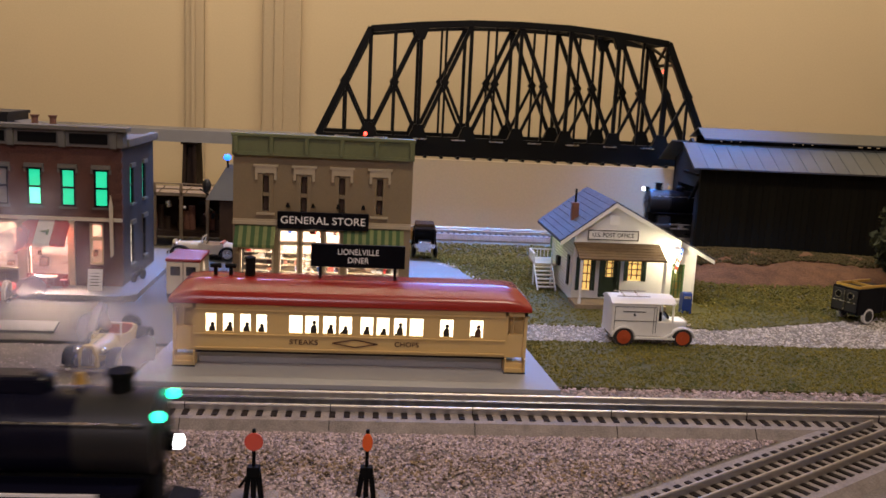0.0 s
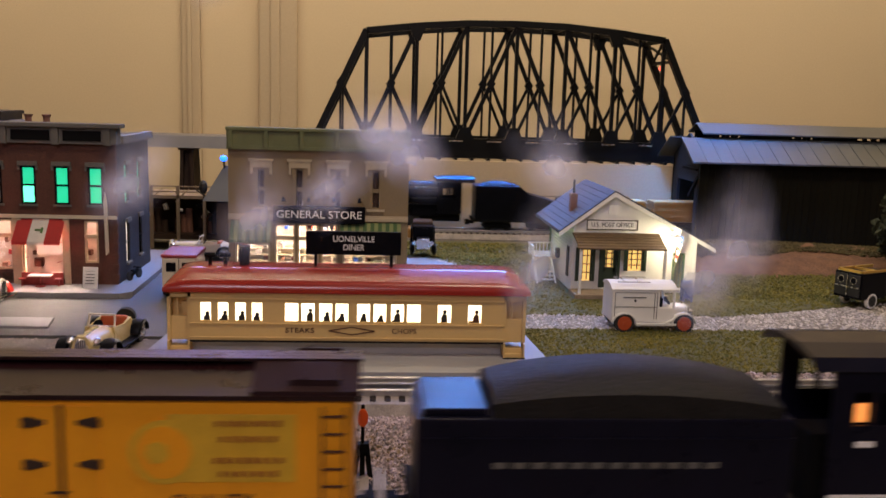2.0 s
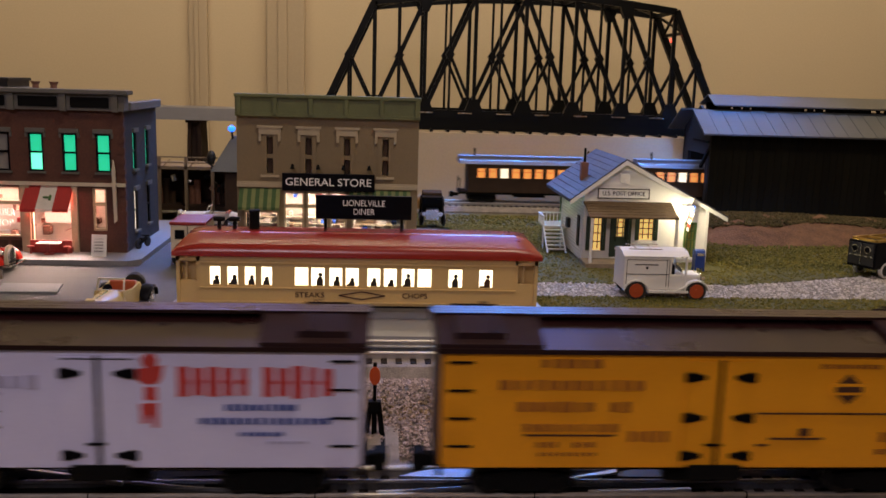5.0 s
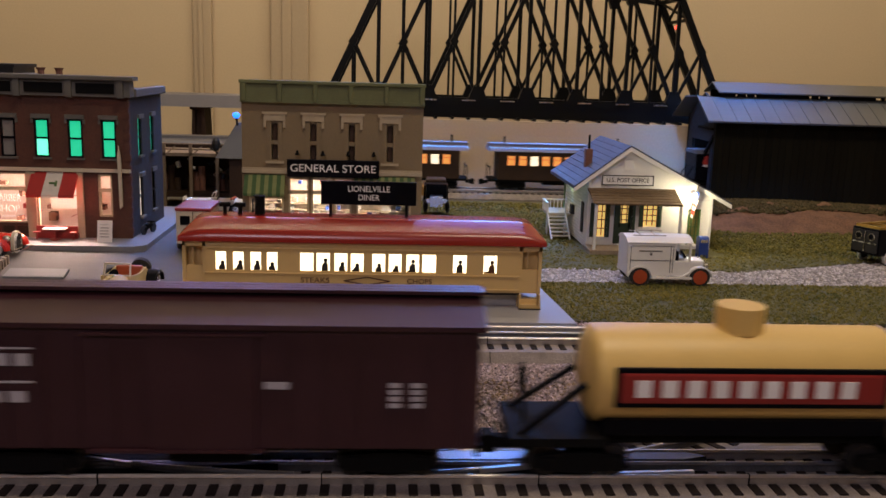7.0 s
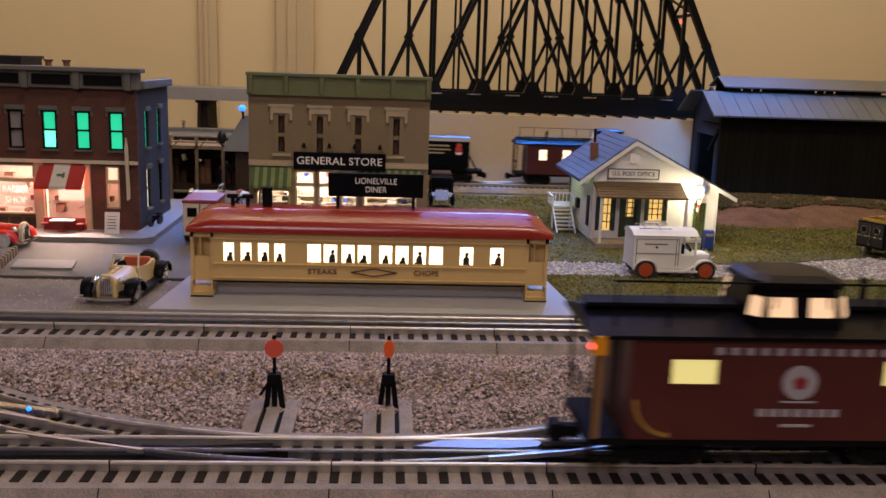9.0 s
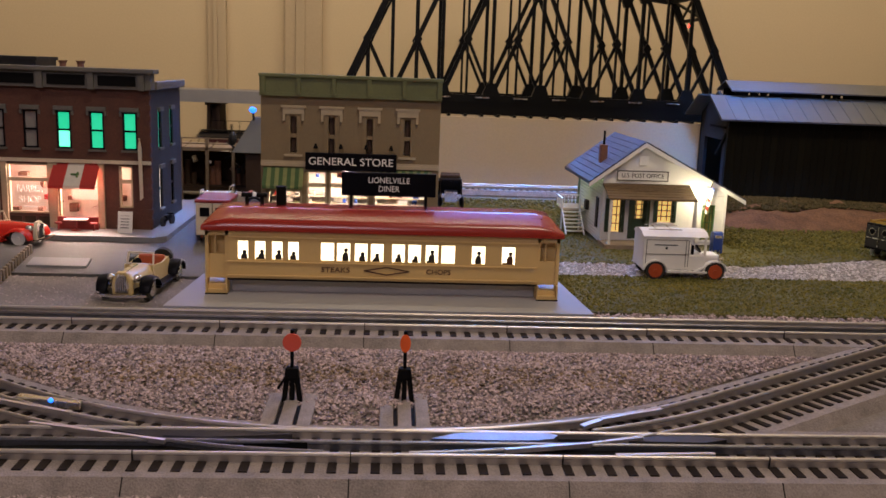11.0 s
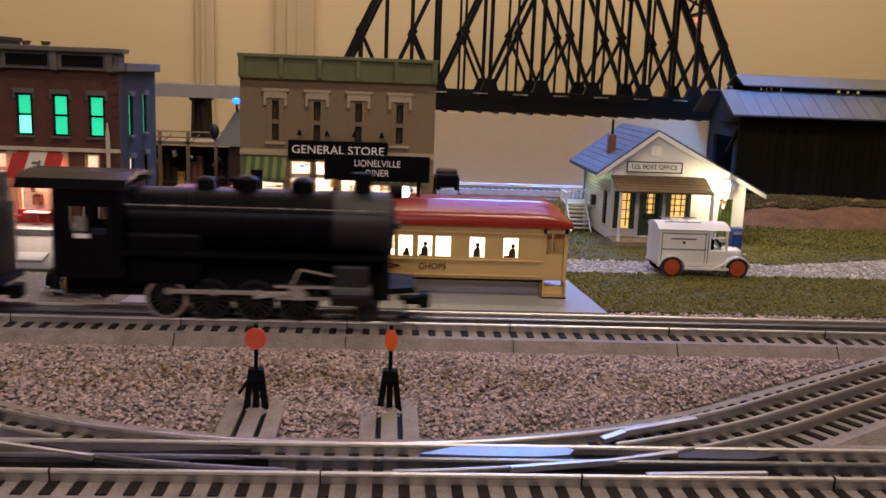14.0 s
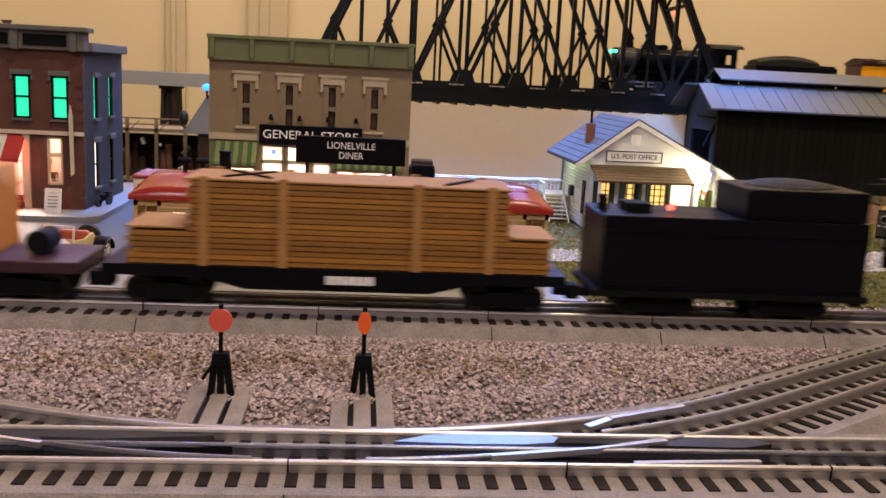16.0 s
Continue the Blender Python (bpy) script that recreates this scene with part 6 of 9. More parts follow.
    for s_ in (-1, 1):
        part("headlamp", Shape().ball((0.0345, s_ * 0.0092, 0.0168), 0.0029, 1.3, 1, 1, 12), SILVER, c, smooth=True)
        part("lamp_stalk", Shape().bar((0.034, s_ * 0.0062, 0.014), (0.034, s_ * 0.0092, 0.0148), 0.001), SILVER, c)
        # mudguards: a rounded ridge that follows the wheel, trailing into the running board
        for xw, trail, nm in ((0.0285, -0.018, "front"), (-0.032, -0.014, "rear")):
            rings = []
            for q in range(11):
                a = math.pi * (0.02 + 0.98 * q / 10)
                rx = 0.0118 if q < 6 else 0.0118 + (abs(trail) - 0.0118) * (q - 5) / 5
                px, pz = xw + rx * math.cos(a), 0.0068 + 0.0112 * math.sin(a)
                w = 0.0052 * (0.75 + 0.25 * math.sin(a))
                nx, nz = math.cos(a), math.sin(a)
                yc = s_ * 0.0155
                rings.append([(px - nx * 0.0026, yc - w, pz - nz * 0.0026), (px - nx * 0.0008, yc - w * 0.8, pz - nz * 0.0008), (px, yc, pz), (px - nx * 0.0008, yc + w * 0.8, pz - nz * 0.0008), (px - nx * 0.0026, yc + w, pz - nz * 0.0026)])
            part("mudguard", Shape().sweep(rings), guards, c, smooth=True)
            wheel(c, xw, s_ * 0.0153, 0.0088, 0.0044, SILVER if guards is not CARRED else WHITE)
        part("running_board", Shape().box(-0.022, s_ * 0.0155 - 0.0035, 0.0052, 0.0145, s_ * 0.0155 + 0.0035, 0.0066, 0.0003), guards, c)
    part("spare_wheel", Shape().cyl((-0.047, 0, 0.0145), (-0.0505, 0, 0.0155), 0.0075, seg=20), RUBBER, c)
    c.scale = (k, k, k)
    return c


SEATRED = mat("red_leather", (0.4, 0.09, 0.03), 0.5, vary=0.15, size=0.01, bump=0.1)
roadster(-0.269, 0.786, 265, CARYELLOW, BLACK, "pale yellow open roadster with black mudguards and chrome radiator", 1.26)
roadster(-0.478, 0.975, -8, IVORY, CARRED, "red and cream open roadster with white wheels parked by the kerb", 1.25, z=0.0035, hood=CARRED)
roadster(-0.268, 1.275, 176, IVORY, BLACK, "white open roadster with dark mudguards behind the shops", 1.15, z=0.003)


def box_van():
    v = thing("box_van", "small cream van with a red roof seen from behind", "van", (-0.245, 1.035, 0.0045), 0)
    part("body", Shape().box(-0.0195, -0.03, 0.008, 0.0195, 0.03, 0.0465, 0.0012), IVORY, v)
    part("roof", Shape().box(-0.0205, -0.031, 0.0465, 0.0205, 0.031, 0.0505, 0.0014), PANELRED, v, "flat red roof")
    for s_ in (-1, 1):
        part("rear_window", Shape().box(s_ * 0.009 - 0.0055, -0.0306, 0.0305, s_ * 0.009 + 0.0055, -0.03, 0.041), BLACK, v)
        for y in (-0.02, 0.02):
            wheel(v, 0, y, 0.0085, 0.004, WHEELRED).matrix_basis = Matrix.Translation((s_ * 0.017, y, 0)) @ pose(0, 0, 0, 0, 0, 90) @ Matrix.Translation((0, -y, 0))
    part("door_seam", Shape().box(-0.0004, -0.0306, 0.009, 0.0004, -0.03, 0.046), DARKBROWN, v)
    return v


box_van()


def old_truck(x, y, turn, load, label, z=0.0, white=False):
    t = thing("truck", label, "truck", (x, y, z), turn, "black trucks")
    part("cab", Shape().box(-0.012, -0.016, 0.012, 0.012, 0.016, 0.042, 0.0015), BLACK, t)
    part("windscreen", Shape().box(0.0118, -0.013, 0.027, 0.0124, 0.013, 0.039), BLACK, t)
    part("bonnet", Shape().box(0.012, -0.01, 0.012, 0.036, 0.01, 0.026, 0.002), BLACK, t)
    part("radiator", Shape().box(0.036, -0.01, 0.01, 0.038, 0.01, 0.026, 0.0006), SILVER, t)
    part("bed", Shape().box(-0.058, -0.019, 0.012, -0.012, 0.019, 0.016).box(-0.058, -0.019, 0.016, -0.056, 0.019, 0.036).box(-0.058, -0.019, 0.016, -0.012, -0.017, 0.036).box(-0.058, 0.017, 0.016, -0.012, 0.019, 0.036), BLACK, t)
    for s_ in (-1, 1):
        part("headlamp", Shape().cyl((0.036, s_ * 0.0125, 0.02), (0.041, s_ * 0.0125, 0.02), 0.0036, seg=14), SILVER, t)
        part("mudguard", Shape().ball((0.027, s_ * 0.0165, 0.011), 0.012, 1.1, 0.35, 0.8, 12), BLACK, t, smooth=True)
        wheel(t, 0.027, s_ * 0.0175, 0.0095, 0.004, GREYBLACK, white)
        wheel(t, -0.036, s_ * 0.0175, 0.0095, 0.004, GREYBLACK, white)
    if load == "gold":
        part("top_rail", Shape().bar((-0.055, -0.016, 0.046), (0.008, -0.016, 0.0455), 0.003).bar((-0.055, 0.016, 0.046), (0.008, 0.016, 0.0455), 0.003).bar((-0.055, -0.016, 0.046), (-0.055, 0.016, 0.046), 0.003).bar((-0.03, -0.016, 0.046), (-0.03, 0.016, 0.046), 0.003), GOLD, t, "gilt roof rail")
        part("box_body", Shape().box(-0.0585, -0.0192, 0.0125, -0.01, 0.0192, 0.0445, 0.0015), BLACK, t)
        for s_ in (-1, 1):
            part("rear_door", Shape().box(-0.0597, s_ * 0.0092 - 0.0082, 0.015, -0.0585, s_ * 0.0092 + 0.0082, 0.042, 0.0004), GREYBLACK, t)
            part("rear_window", Shape().cyl((-0.0602, s_ * 0.0088, 0.0345), (-0.0594, s_ * 0.0088, 0.0345), 0.0046, seg=16), SILVER, t)
            part("rear_window", Shape().cyl((-0.0606, s_ * 0.0088, 0.0345), (-0.06, s_ * 0.0088, 0.0345), 0.0036, seg=16), BLACK, t)
        part("door_bar", Shape().bar((-0.0602, -0.016, 0.0265), (-0.0602, 0.016, 0.0265), 0.0009).bar((-0.0602, 0, 0.016), (-0.0602, 0, 0.041), 0.0009), SILVER, t)
    else:
        for k in range(4):
            part("milk_can", Shape().cyl((-0.05 + 0.011 * k, -0.02, 0.02), (-0.05 + 0.011 * k, -0.02, 0.034), 0.0045, 0.0035, 10), LUMBERPALE, t)
        part("cargo", Shape().box(-0.054, -0.016, 0.016, -0.014, 0.016, 0.046, 0.003), DARKBROWN, t)
    return t


old_truck(0.0575, 1.37, 268, "cans", "dark truck loaded with cans on the road beside the store", 0.001)
old_truck(0.615, 1.032, 25, "gold", "black van with gilt roof rail and white tyres on gravel", 0.002, True)

bd = thing("menu_board", "white standing board with faint printed lines outside the shop", "sign board", (-0.352, 1.028, 0.009))
part("board", Shape().prism([(-0.0085, -0.004, 0), (0.0085, -0.004, 0), (0.0085, 0.001, 0.025), (-0.0085, 0.001, 0.025)], (0, 0.0012, 0)), WHITE, bd)
for k in range(5):
    part("text_bar", Shape().box(-0.005, -0.0044 + 0.001 * k + 0.0004, 0.006 + 0.0034 * k, 0.005, -0.0036 + 0.001 * k, 0.0068 + 0.0034 * k), GREYBLACK, bd)

tb = thing("cafe_table", "small red table with benches in front of the shop window", "table", (-0.412, 1.035, 0.009))
part("tabletop", Shape().box(-0.013, -0.006, 0.0125, 0.013, 0.006, 0.014, 0.0004), WHITE, tb)
for x in (-0.021, 0.021):
    part("stool", Shape().cyl((x, 0, 0.008), (x, 0, 0.0095), 0.0042, seg=12).cyl((x, 0, 0), (x, 0, 0.008), 0.0009, seg=6), PANELRED, tb)
part("pedestal", Shape().cyl((0, 0, 0), (0, 0, 0.0125), 0.0012, seg=8).cyl((0, 0, 0), (0, 0, 0.001), 0.006, seg=12), PANELRED, tb)
part("bench_back", Shape().box(-0.024, 0.007, 0, 0.024, 0.009, 0.015), PANELRED, tb)

cr = thing("motorcycle", "dark motorcycle parked beside the brick shop", "motorcycle", (-0.316, 1.085, 0.009), 75)
for x in (-0.011, 0.011):
    part("wheel", Shape().cyl((x, -0.0012, 0.006), (x, 0.0012, 0.006), 0.006, seg=16), RUBBER, cr)
part("frame", Shape().bar((-0.011, 0, 0.006), (0.008, 0, 0.011), 0.003, 0.004).bar((0.011, 0, 0.006), (0.007, 0, 0.014), 0.0014).bar((0.007, -0.005, 0.014), (0.007, 0.005, 0.014), 0.0012).box(-0.006, -0.002, 0.009, 0.003, 0.002, 0.0125), MATTBLACK, cr)

# raised lot with a ribbed edge at the street's side
lot = thing("raised_platform", "low dark platform with a ribbed retaining edge", "platform", (0, 0, 0))
part("top", Shape().prism([(-0.9, 0.72, 0.008), (-0.392, 0.72, 0.008), (-0.425, 0.93, 0.008), (-0.9, 0.93, 0.008)], (0, 0, 0.003)), ASPHALT, lot)
part("edge", Shape().prism([(-0.395, 0.722, -0.004), (-0.42, 0.722, -0.004), (-0.45, 0.928, -0.004), (-0.427, 0.928, -0.004)], (0, 0, 0.012)), MATTBLACK, lot)
for k in range(18):
    f = k / 17
    x, y = -0.392 - 0.033 * f, 0.723 + 0.204 * f
    part("rib", Shape().box(x - 0.002, y - 0.002, -0.002, x + 0.0015, y + 0.002, 0.0125), WOODGREY, lot)


# ---- rolling stock (each built round its middle, wheels on the rail at z = 0) ----
def axle_set(parent, x, r=0.0085, half=0.0155):
    a = part("axle", Shape().cyl((x, -half, r), (x, half, r), 0.0016, seg=8), MATTBLACK, parent)
    for s_ in (-1, 1):
        part("wheel", Shape().cyl((x, s_ * half - 0.0018, r), (x, s_ * half + 0.0018, r), r, seg=20).cyl((x, s_ * (half - 0.002), r), (x, s_ * (half - 0.003), r), r * 1.12, seg=20), GREYBLACK, a)
    return a


def truck_frame(parent, x, wb=0.036):
    """A four-wheel bogie with side frames, springs and journal boxes."""
    t = part("bogie", Shape().box(x - 0.006, -0.016, 0.008, x + 0.006, 0.016, 0.016, 0.001), MATTBLACK, parent)
    for s_ in (-1, 1):
        y = s_ * 0.0205
        f = Shape().prism([(x - wb / 2 - 0.008, y - 0.0015, 0.0065), (x - wb / 2 - 0.006, y - 0.0015, 0.0125), (x - 0.007, y - 0.0015, 0.0145), (x + 0.007, y - 0.0015, 0.0145), (x + wb / 2 + 0.006, y - 0.0015, 0.0125), (x + wb / 2 + 0.008, y - 0.0015, 0.0065), (x + 0.006, y - 0.0015, 0.0035), (x - 0.006, y - 0.0015, 0.0035)], (0, 0.003, 0))
        for dx in (-wb / 2, wb / 2):
            f.box(x + dx - 0.0036, y - 0.003, 0.005, x + dx + 0.0036, y + 0.003, 0.0122, 0.0006)
        f.cyl((x - 0.003, y - 0.002 * s_, 0.005), (x - 0.003, y - 0.002 * s_, 0.013), 0.002, seg=8).cyl((x + 0.003, y - 0.002 * s_, 0.005), (x + 0.003, y - 0.002 * s_, 0.013), 0.002, seg=8)
        part("side_frame", f, MATTBLACK, t)
    for dx in (-wb / 2, wb / 2):
        axle_set(parent, x + dx)
    return t


def coupler(parent, x, s_, z=0.0125):
    part("coupler", Shape().box(min(x, x + s_ * 0.013), -0.0035, z - 0.003, max(x, x + s_ * 0.013), 0.0035, z + 0.003, 0.0008).box(min(x + s_ * 0.009, x + s_ * 0.017), -0.006, z - 0.005, max(x + s_ * 0.009, x + s_ * 0.017), 0.006, z + 0.005, 0.0012), MATTBLACK, parent)


def ladder(parent, x, y, z0, z1, material, w=0.011, rungs=6):
    sh = Shape()
    for k in range(rungs):
        z = z0 + (z1 - z0) * (k + 0.5) / rungs
        sh.bar((x - w / 2, y, z), (x + w / 2, y, z), 0.001)
    for dx in (-w / 2, w / 2):
        sh.bar((x + dx, y, z0), (x + dx, y, z1), 0.001)
    part("ladder", sh, material, parent)


def bars(parent, name, spec, y, material):
    """Plain bars that stand in for small print: (x, z, width, height)."""
    for x, z, w, h in spec:
        part(name, Shape().box(x - w / 2, y - 0.0004, z - h / 2, x + w / 2, y + 0.0002, z + h / 2), material, parent)


def house_car(name, label, side, roof, L=0.28, door=True, hinge=BLACK, W=0.064, zb=0.021, ze=0.0815, grooves=True, ends=None):
    c = thing(name, label, "freight car", group="cars of the freight train")
    h = W / 2
    part("body", Shape().box(-L / 2, -h, zb, L / 2, h, ze, 0.0006), side, c)
    if ends:
        for x in (-L / 2, L / 2):
            part("end_wall", Shape().box(x - 0.0008, -h + 0.0005, zb, x + 0.0008, h - 0.0005, ze), ends, c)
    part("underframe", Shape().box(-L / 2 + 0.006, -0.012, 0.0155, L / 2 - 0.006, 0.012, zb).box(-L / 2 + 0.02, -h + 0.004, zb - 0.0025, L / 2 - 0.02, h - 0.004, zb), MATTBLACK, c)
    part("brake_tank", Shape().cyl((-0.02, -0.016, 0.013), (0.02, -0.016, 0.013), 0.0055, seg=12), MATTBLACK, c)
    part("roof", Shape().prism([(-L / 2 - 0.003, -h - 0.0022, ze - 0.0005), (-L / 2 - 0.003, -h - 0.0022, ze + 0.002), (-L / 2 - 0.003, 0, ze + 0.0105), (-L / 2 - 0.003, h + 0.0022, ze + 0.002), (-L / 2 - 0.003, h + 0.0022, ze - 0.0005)], (L + 0.006, 0, 0)), roof, c, "brown pitched roof")
    for y in (-0.0051, 0.0, 0.0051):
        part("roof_walk_plank", Shape().box(-L / 2 - 0.004, y - 0.0024, ze + 0.0115, L / 2 + 0.004, y + 0.0024, ze + 0.0132), roof, c)
    for s_ in (-1, 1):
        truck_frame(c, s_ * (L / 2 - 0.045))
        coupler(c, s_ * (L / 2 - 0.004), s_)
        part("end_beam", Shape().box(s_ * (L / 2) - 0.0015, -h, zb - 0.004, s_ * (L / 2) + 0.0015, h, zb + 0.002), MATTBLACK, c)
    return c, h, zb, ze, L


def hatches(c, L, h, ze, material):
    """Raised platforms at both roof ends, each with two ice hatches and their latch bars."""
    for sx in (-1, 1):
        x0, x1 = sorted((sx * (L / 2 - 0.05), sx * (L / 2 + 0.0032)))
        for sy in (-1, 1):
            top = part("hatch_platform", Shape().prism([(x0, sy * (h + 0.0015), ze + 0.002), (x0, sy * (h + 0.0015), ze + 0.0042), (x0, sy * 0.0076, ze + 0.0118), (x0, sy * 0.0076, ze + 0.0088)], (x1 - x0, 0, 0)), ROOFMATT, c, "raised brown roof platform")
            xc = sx * (L / 2 - 0.019)
            part("ice_hatch", Shape().prism([(xc - 0.012, sy * 0.029, ze + 0.0052), (xc - 0.012, sy * 0.029, ze + 0.0088), (xc - 0.012, sy * 0.012, ze + 0.0132), (xc - 0.012, sy * 0.012, ze + 0.0098)], (0.024, 0, 0)), ROOFMATT, top)
            part("latch_bar", Shape().bar((xc - sx * 0.006, sy * 0.0295, ze + 0.0096), (xc - sx * 0.006, sy * 0.0118, ze + 0.014), 0.0012), ROOFMATT, top)


def word_row(parent, x, z, width, height, count, y, material, lean=0.0):
    """One plain bar for each sign of a word that cannot be made out; their widths vary a little."""
    rng = random.Random(int(abs(x) * 1e4) + count)
    step = width / count
    for k in range(count):
        w = step * rng.uniform(0.5, 0.78)
        cx = x - width / 2 + step * (k + 0.5)
        hh = height * rng.uniform(0.82, 1.0)
        part("text_bar", Shape().prism([(cx - w / 2, y - 0.0004, z - hh / 2), (cx + w / 2, y - 0.0004, z - hh / 2), (cx + w / 2 + lean, y - 0.0004, z + hh / 2), (cx - w / 2 + lean, y - 0.0004, z + hh / 2)], (0, 0.0006, 0)), material, parent)


def reefer_doors(c, h, zb, ze, hinge, side, middle=True):
    """Two insulated doors with strap hinges and a lock bar between them."""
    for s_ in (-1, 1):
        x0, x1 = sorted((s_ * 0.0006, s_ * 0.0175))
        d = part("door", Shape().box(x0, -h - 0.0008, zb + 0.001, x1, -h, ze - 0.004), side, c)
        for z in (zb + 0.007, (zb + ze) / 2 - 0.003, ze - 0.012) if middle else (zb + 0.007, ze - 0.012):
            part("hinge", Shape().prism([(s_ * 0.0165, -h - 0.0016, z - 0.003), (s_ * 0.0165, -h - 0.0016, z + 0.003), (s_ * 0.0075, -h - 0.0016, z + 0.0009), (s_ * 0.0075, -h - 0.0016, z - 0.0009)], (0, 0.0012, 0)).box(min(s_ * 0.0148, s_ * 0.018), -h - 0.0022, z - 0.0022, max(s_ * 0.0148, s_ * 0.018), -h - 0.0004, z + 0.0022), hinge, d)
    part("lock_bar", Shape().cyl((0, -h - 0.0018, zb + 0.002), (0, -h - 0.0018, ze - 0.003), 0.0011, seg=8).box(-0.006, -h - 0.0022, zb + 0.0125, 0.003, -h - 0.001, zb + 0.0135), hinge, c)
    part("sill_step", Shape().box(-0.014, -h - 0.002, zb - 0.0055, 0.014, -h + 0.002, zb + 0.002), MATTBLACK, c)


def grabs(c, L, h, zb, ze, material, s_):
    for k in range(4):
        z = zb + 0.012 + 0.0145 * k
        part("grab_iron", Shape().bar((s_ * (L / 2 - 0.003), -h - 0.0014, z), (s_ * (L / 2 - 0.0155), -h - 0.0014, z), 0.001), material, c)


def reefer_dairy():
    c, h, zb, ze, L = house_car("refrigerator_car", "yellow refrigerator car with brown roof and brown lettering", YELLOW, ROOFBROWN, ends=BROWNCAR)
    hatches(c, L, h, ze, ROOFBROWN)
    reefer_doors(c, h, zb, ze, DARKBROWN, YELLOW)
    y = -h - 0.0004
    lettering("car_word", "DAIRY", 0.013, facing(-0.087, y, 0.064), LETTERBROWN, c, 0.033)
    lettering("car_word", "PRODUCTS", 0.0085, facing(-0.056, y, 0.0615), LETTERBROWN, c, 0.034)
    word_row(c, -0.1035, 0.0755, 0.05, 0.0052, 9, y, LETTERBROWN)
    word_row(c, -0.0525, 0.0755, 0.042, 0.0052, 8, y, LETTERBROWN)
    for z in (0.0525, 0.0475):
        for x, w, n in ((-0.108, 0.026, 7), (-0.08, 0.02, 5), (-0.053, 0.028, 7)):
            word_row(c, x, z, w, 0.0024, n, y, FADEDBROWN)
    lettering("car_word", "INDIANA", 0.0085, facing(-0.075, y, 0.037), LETTERBROWN, c, 0.037)
    word_row(c, -0.077, 0.0292, 0.03, 0.0042, 6, y, LETTERBROWN)
    bars(c, "text_bar", [(-0.127, 0.034, 0.018, 0.0008)], y, LETTERBROWN)
    lettering("car_word", "QUALITY", 0.0085, facing(0.071, y, 0.029), LETTERBROWN, c, 0.04)
    part("emblem", Shape().box(0.05, y, 0.0385, 0.112, y + 0.0006, 0.0735, 0.0002), FADEDOLIVE, c, "faded olive printed panel")
    part("emblem", Shape().cyl((0.048, y - 0.0002, 0.054), (0.048, y + 0.0004, 0.054), 0.0165, seg=30), FADEDOLIVE, c, "round faded olive emblem")
    part("emblem", Shape().cyl((0.048, y - 0.0004, 0.054), (0.048, y + 0.0004, 0.054), 0.0135, seg=30), YELLOW, c)
    part("emblem", Shape().cyl((0.045, y - 0.0006, 0.054), (0.045, y + 0.0004, 0.054), 0.006, seg=7), FADEDOLIVE, c)
    for z, w, n in ((0.069, 0.034, 7), (0.061, 0.03, 6), (0.05, 0.036, 8), (0.043, 0.03, 7)):
        word_row(c, 0.089, z, w, 0.0032, n, y - 0.0003, FADEDBROWN)
    ladder(c, L / 2 - 0.0095, -h - 0.0014, zb + 0.002, ze - 0.004, LETTERBROWN)
    return c


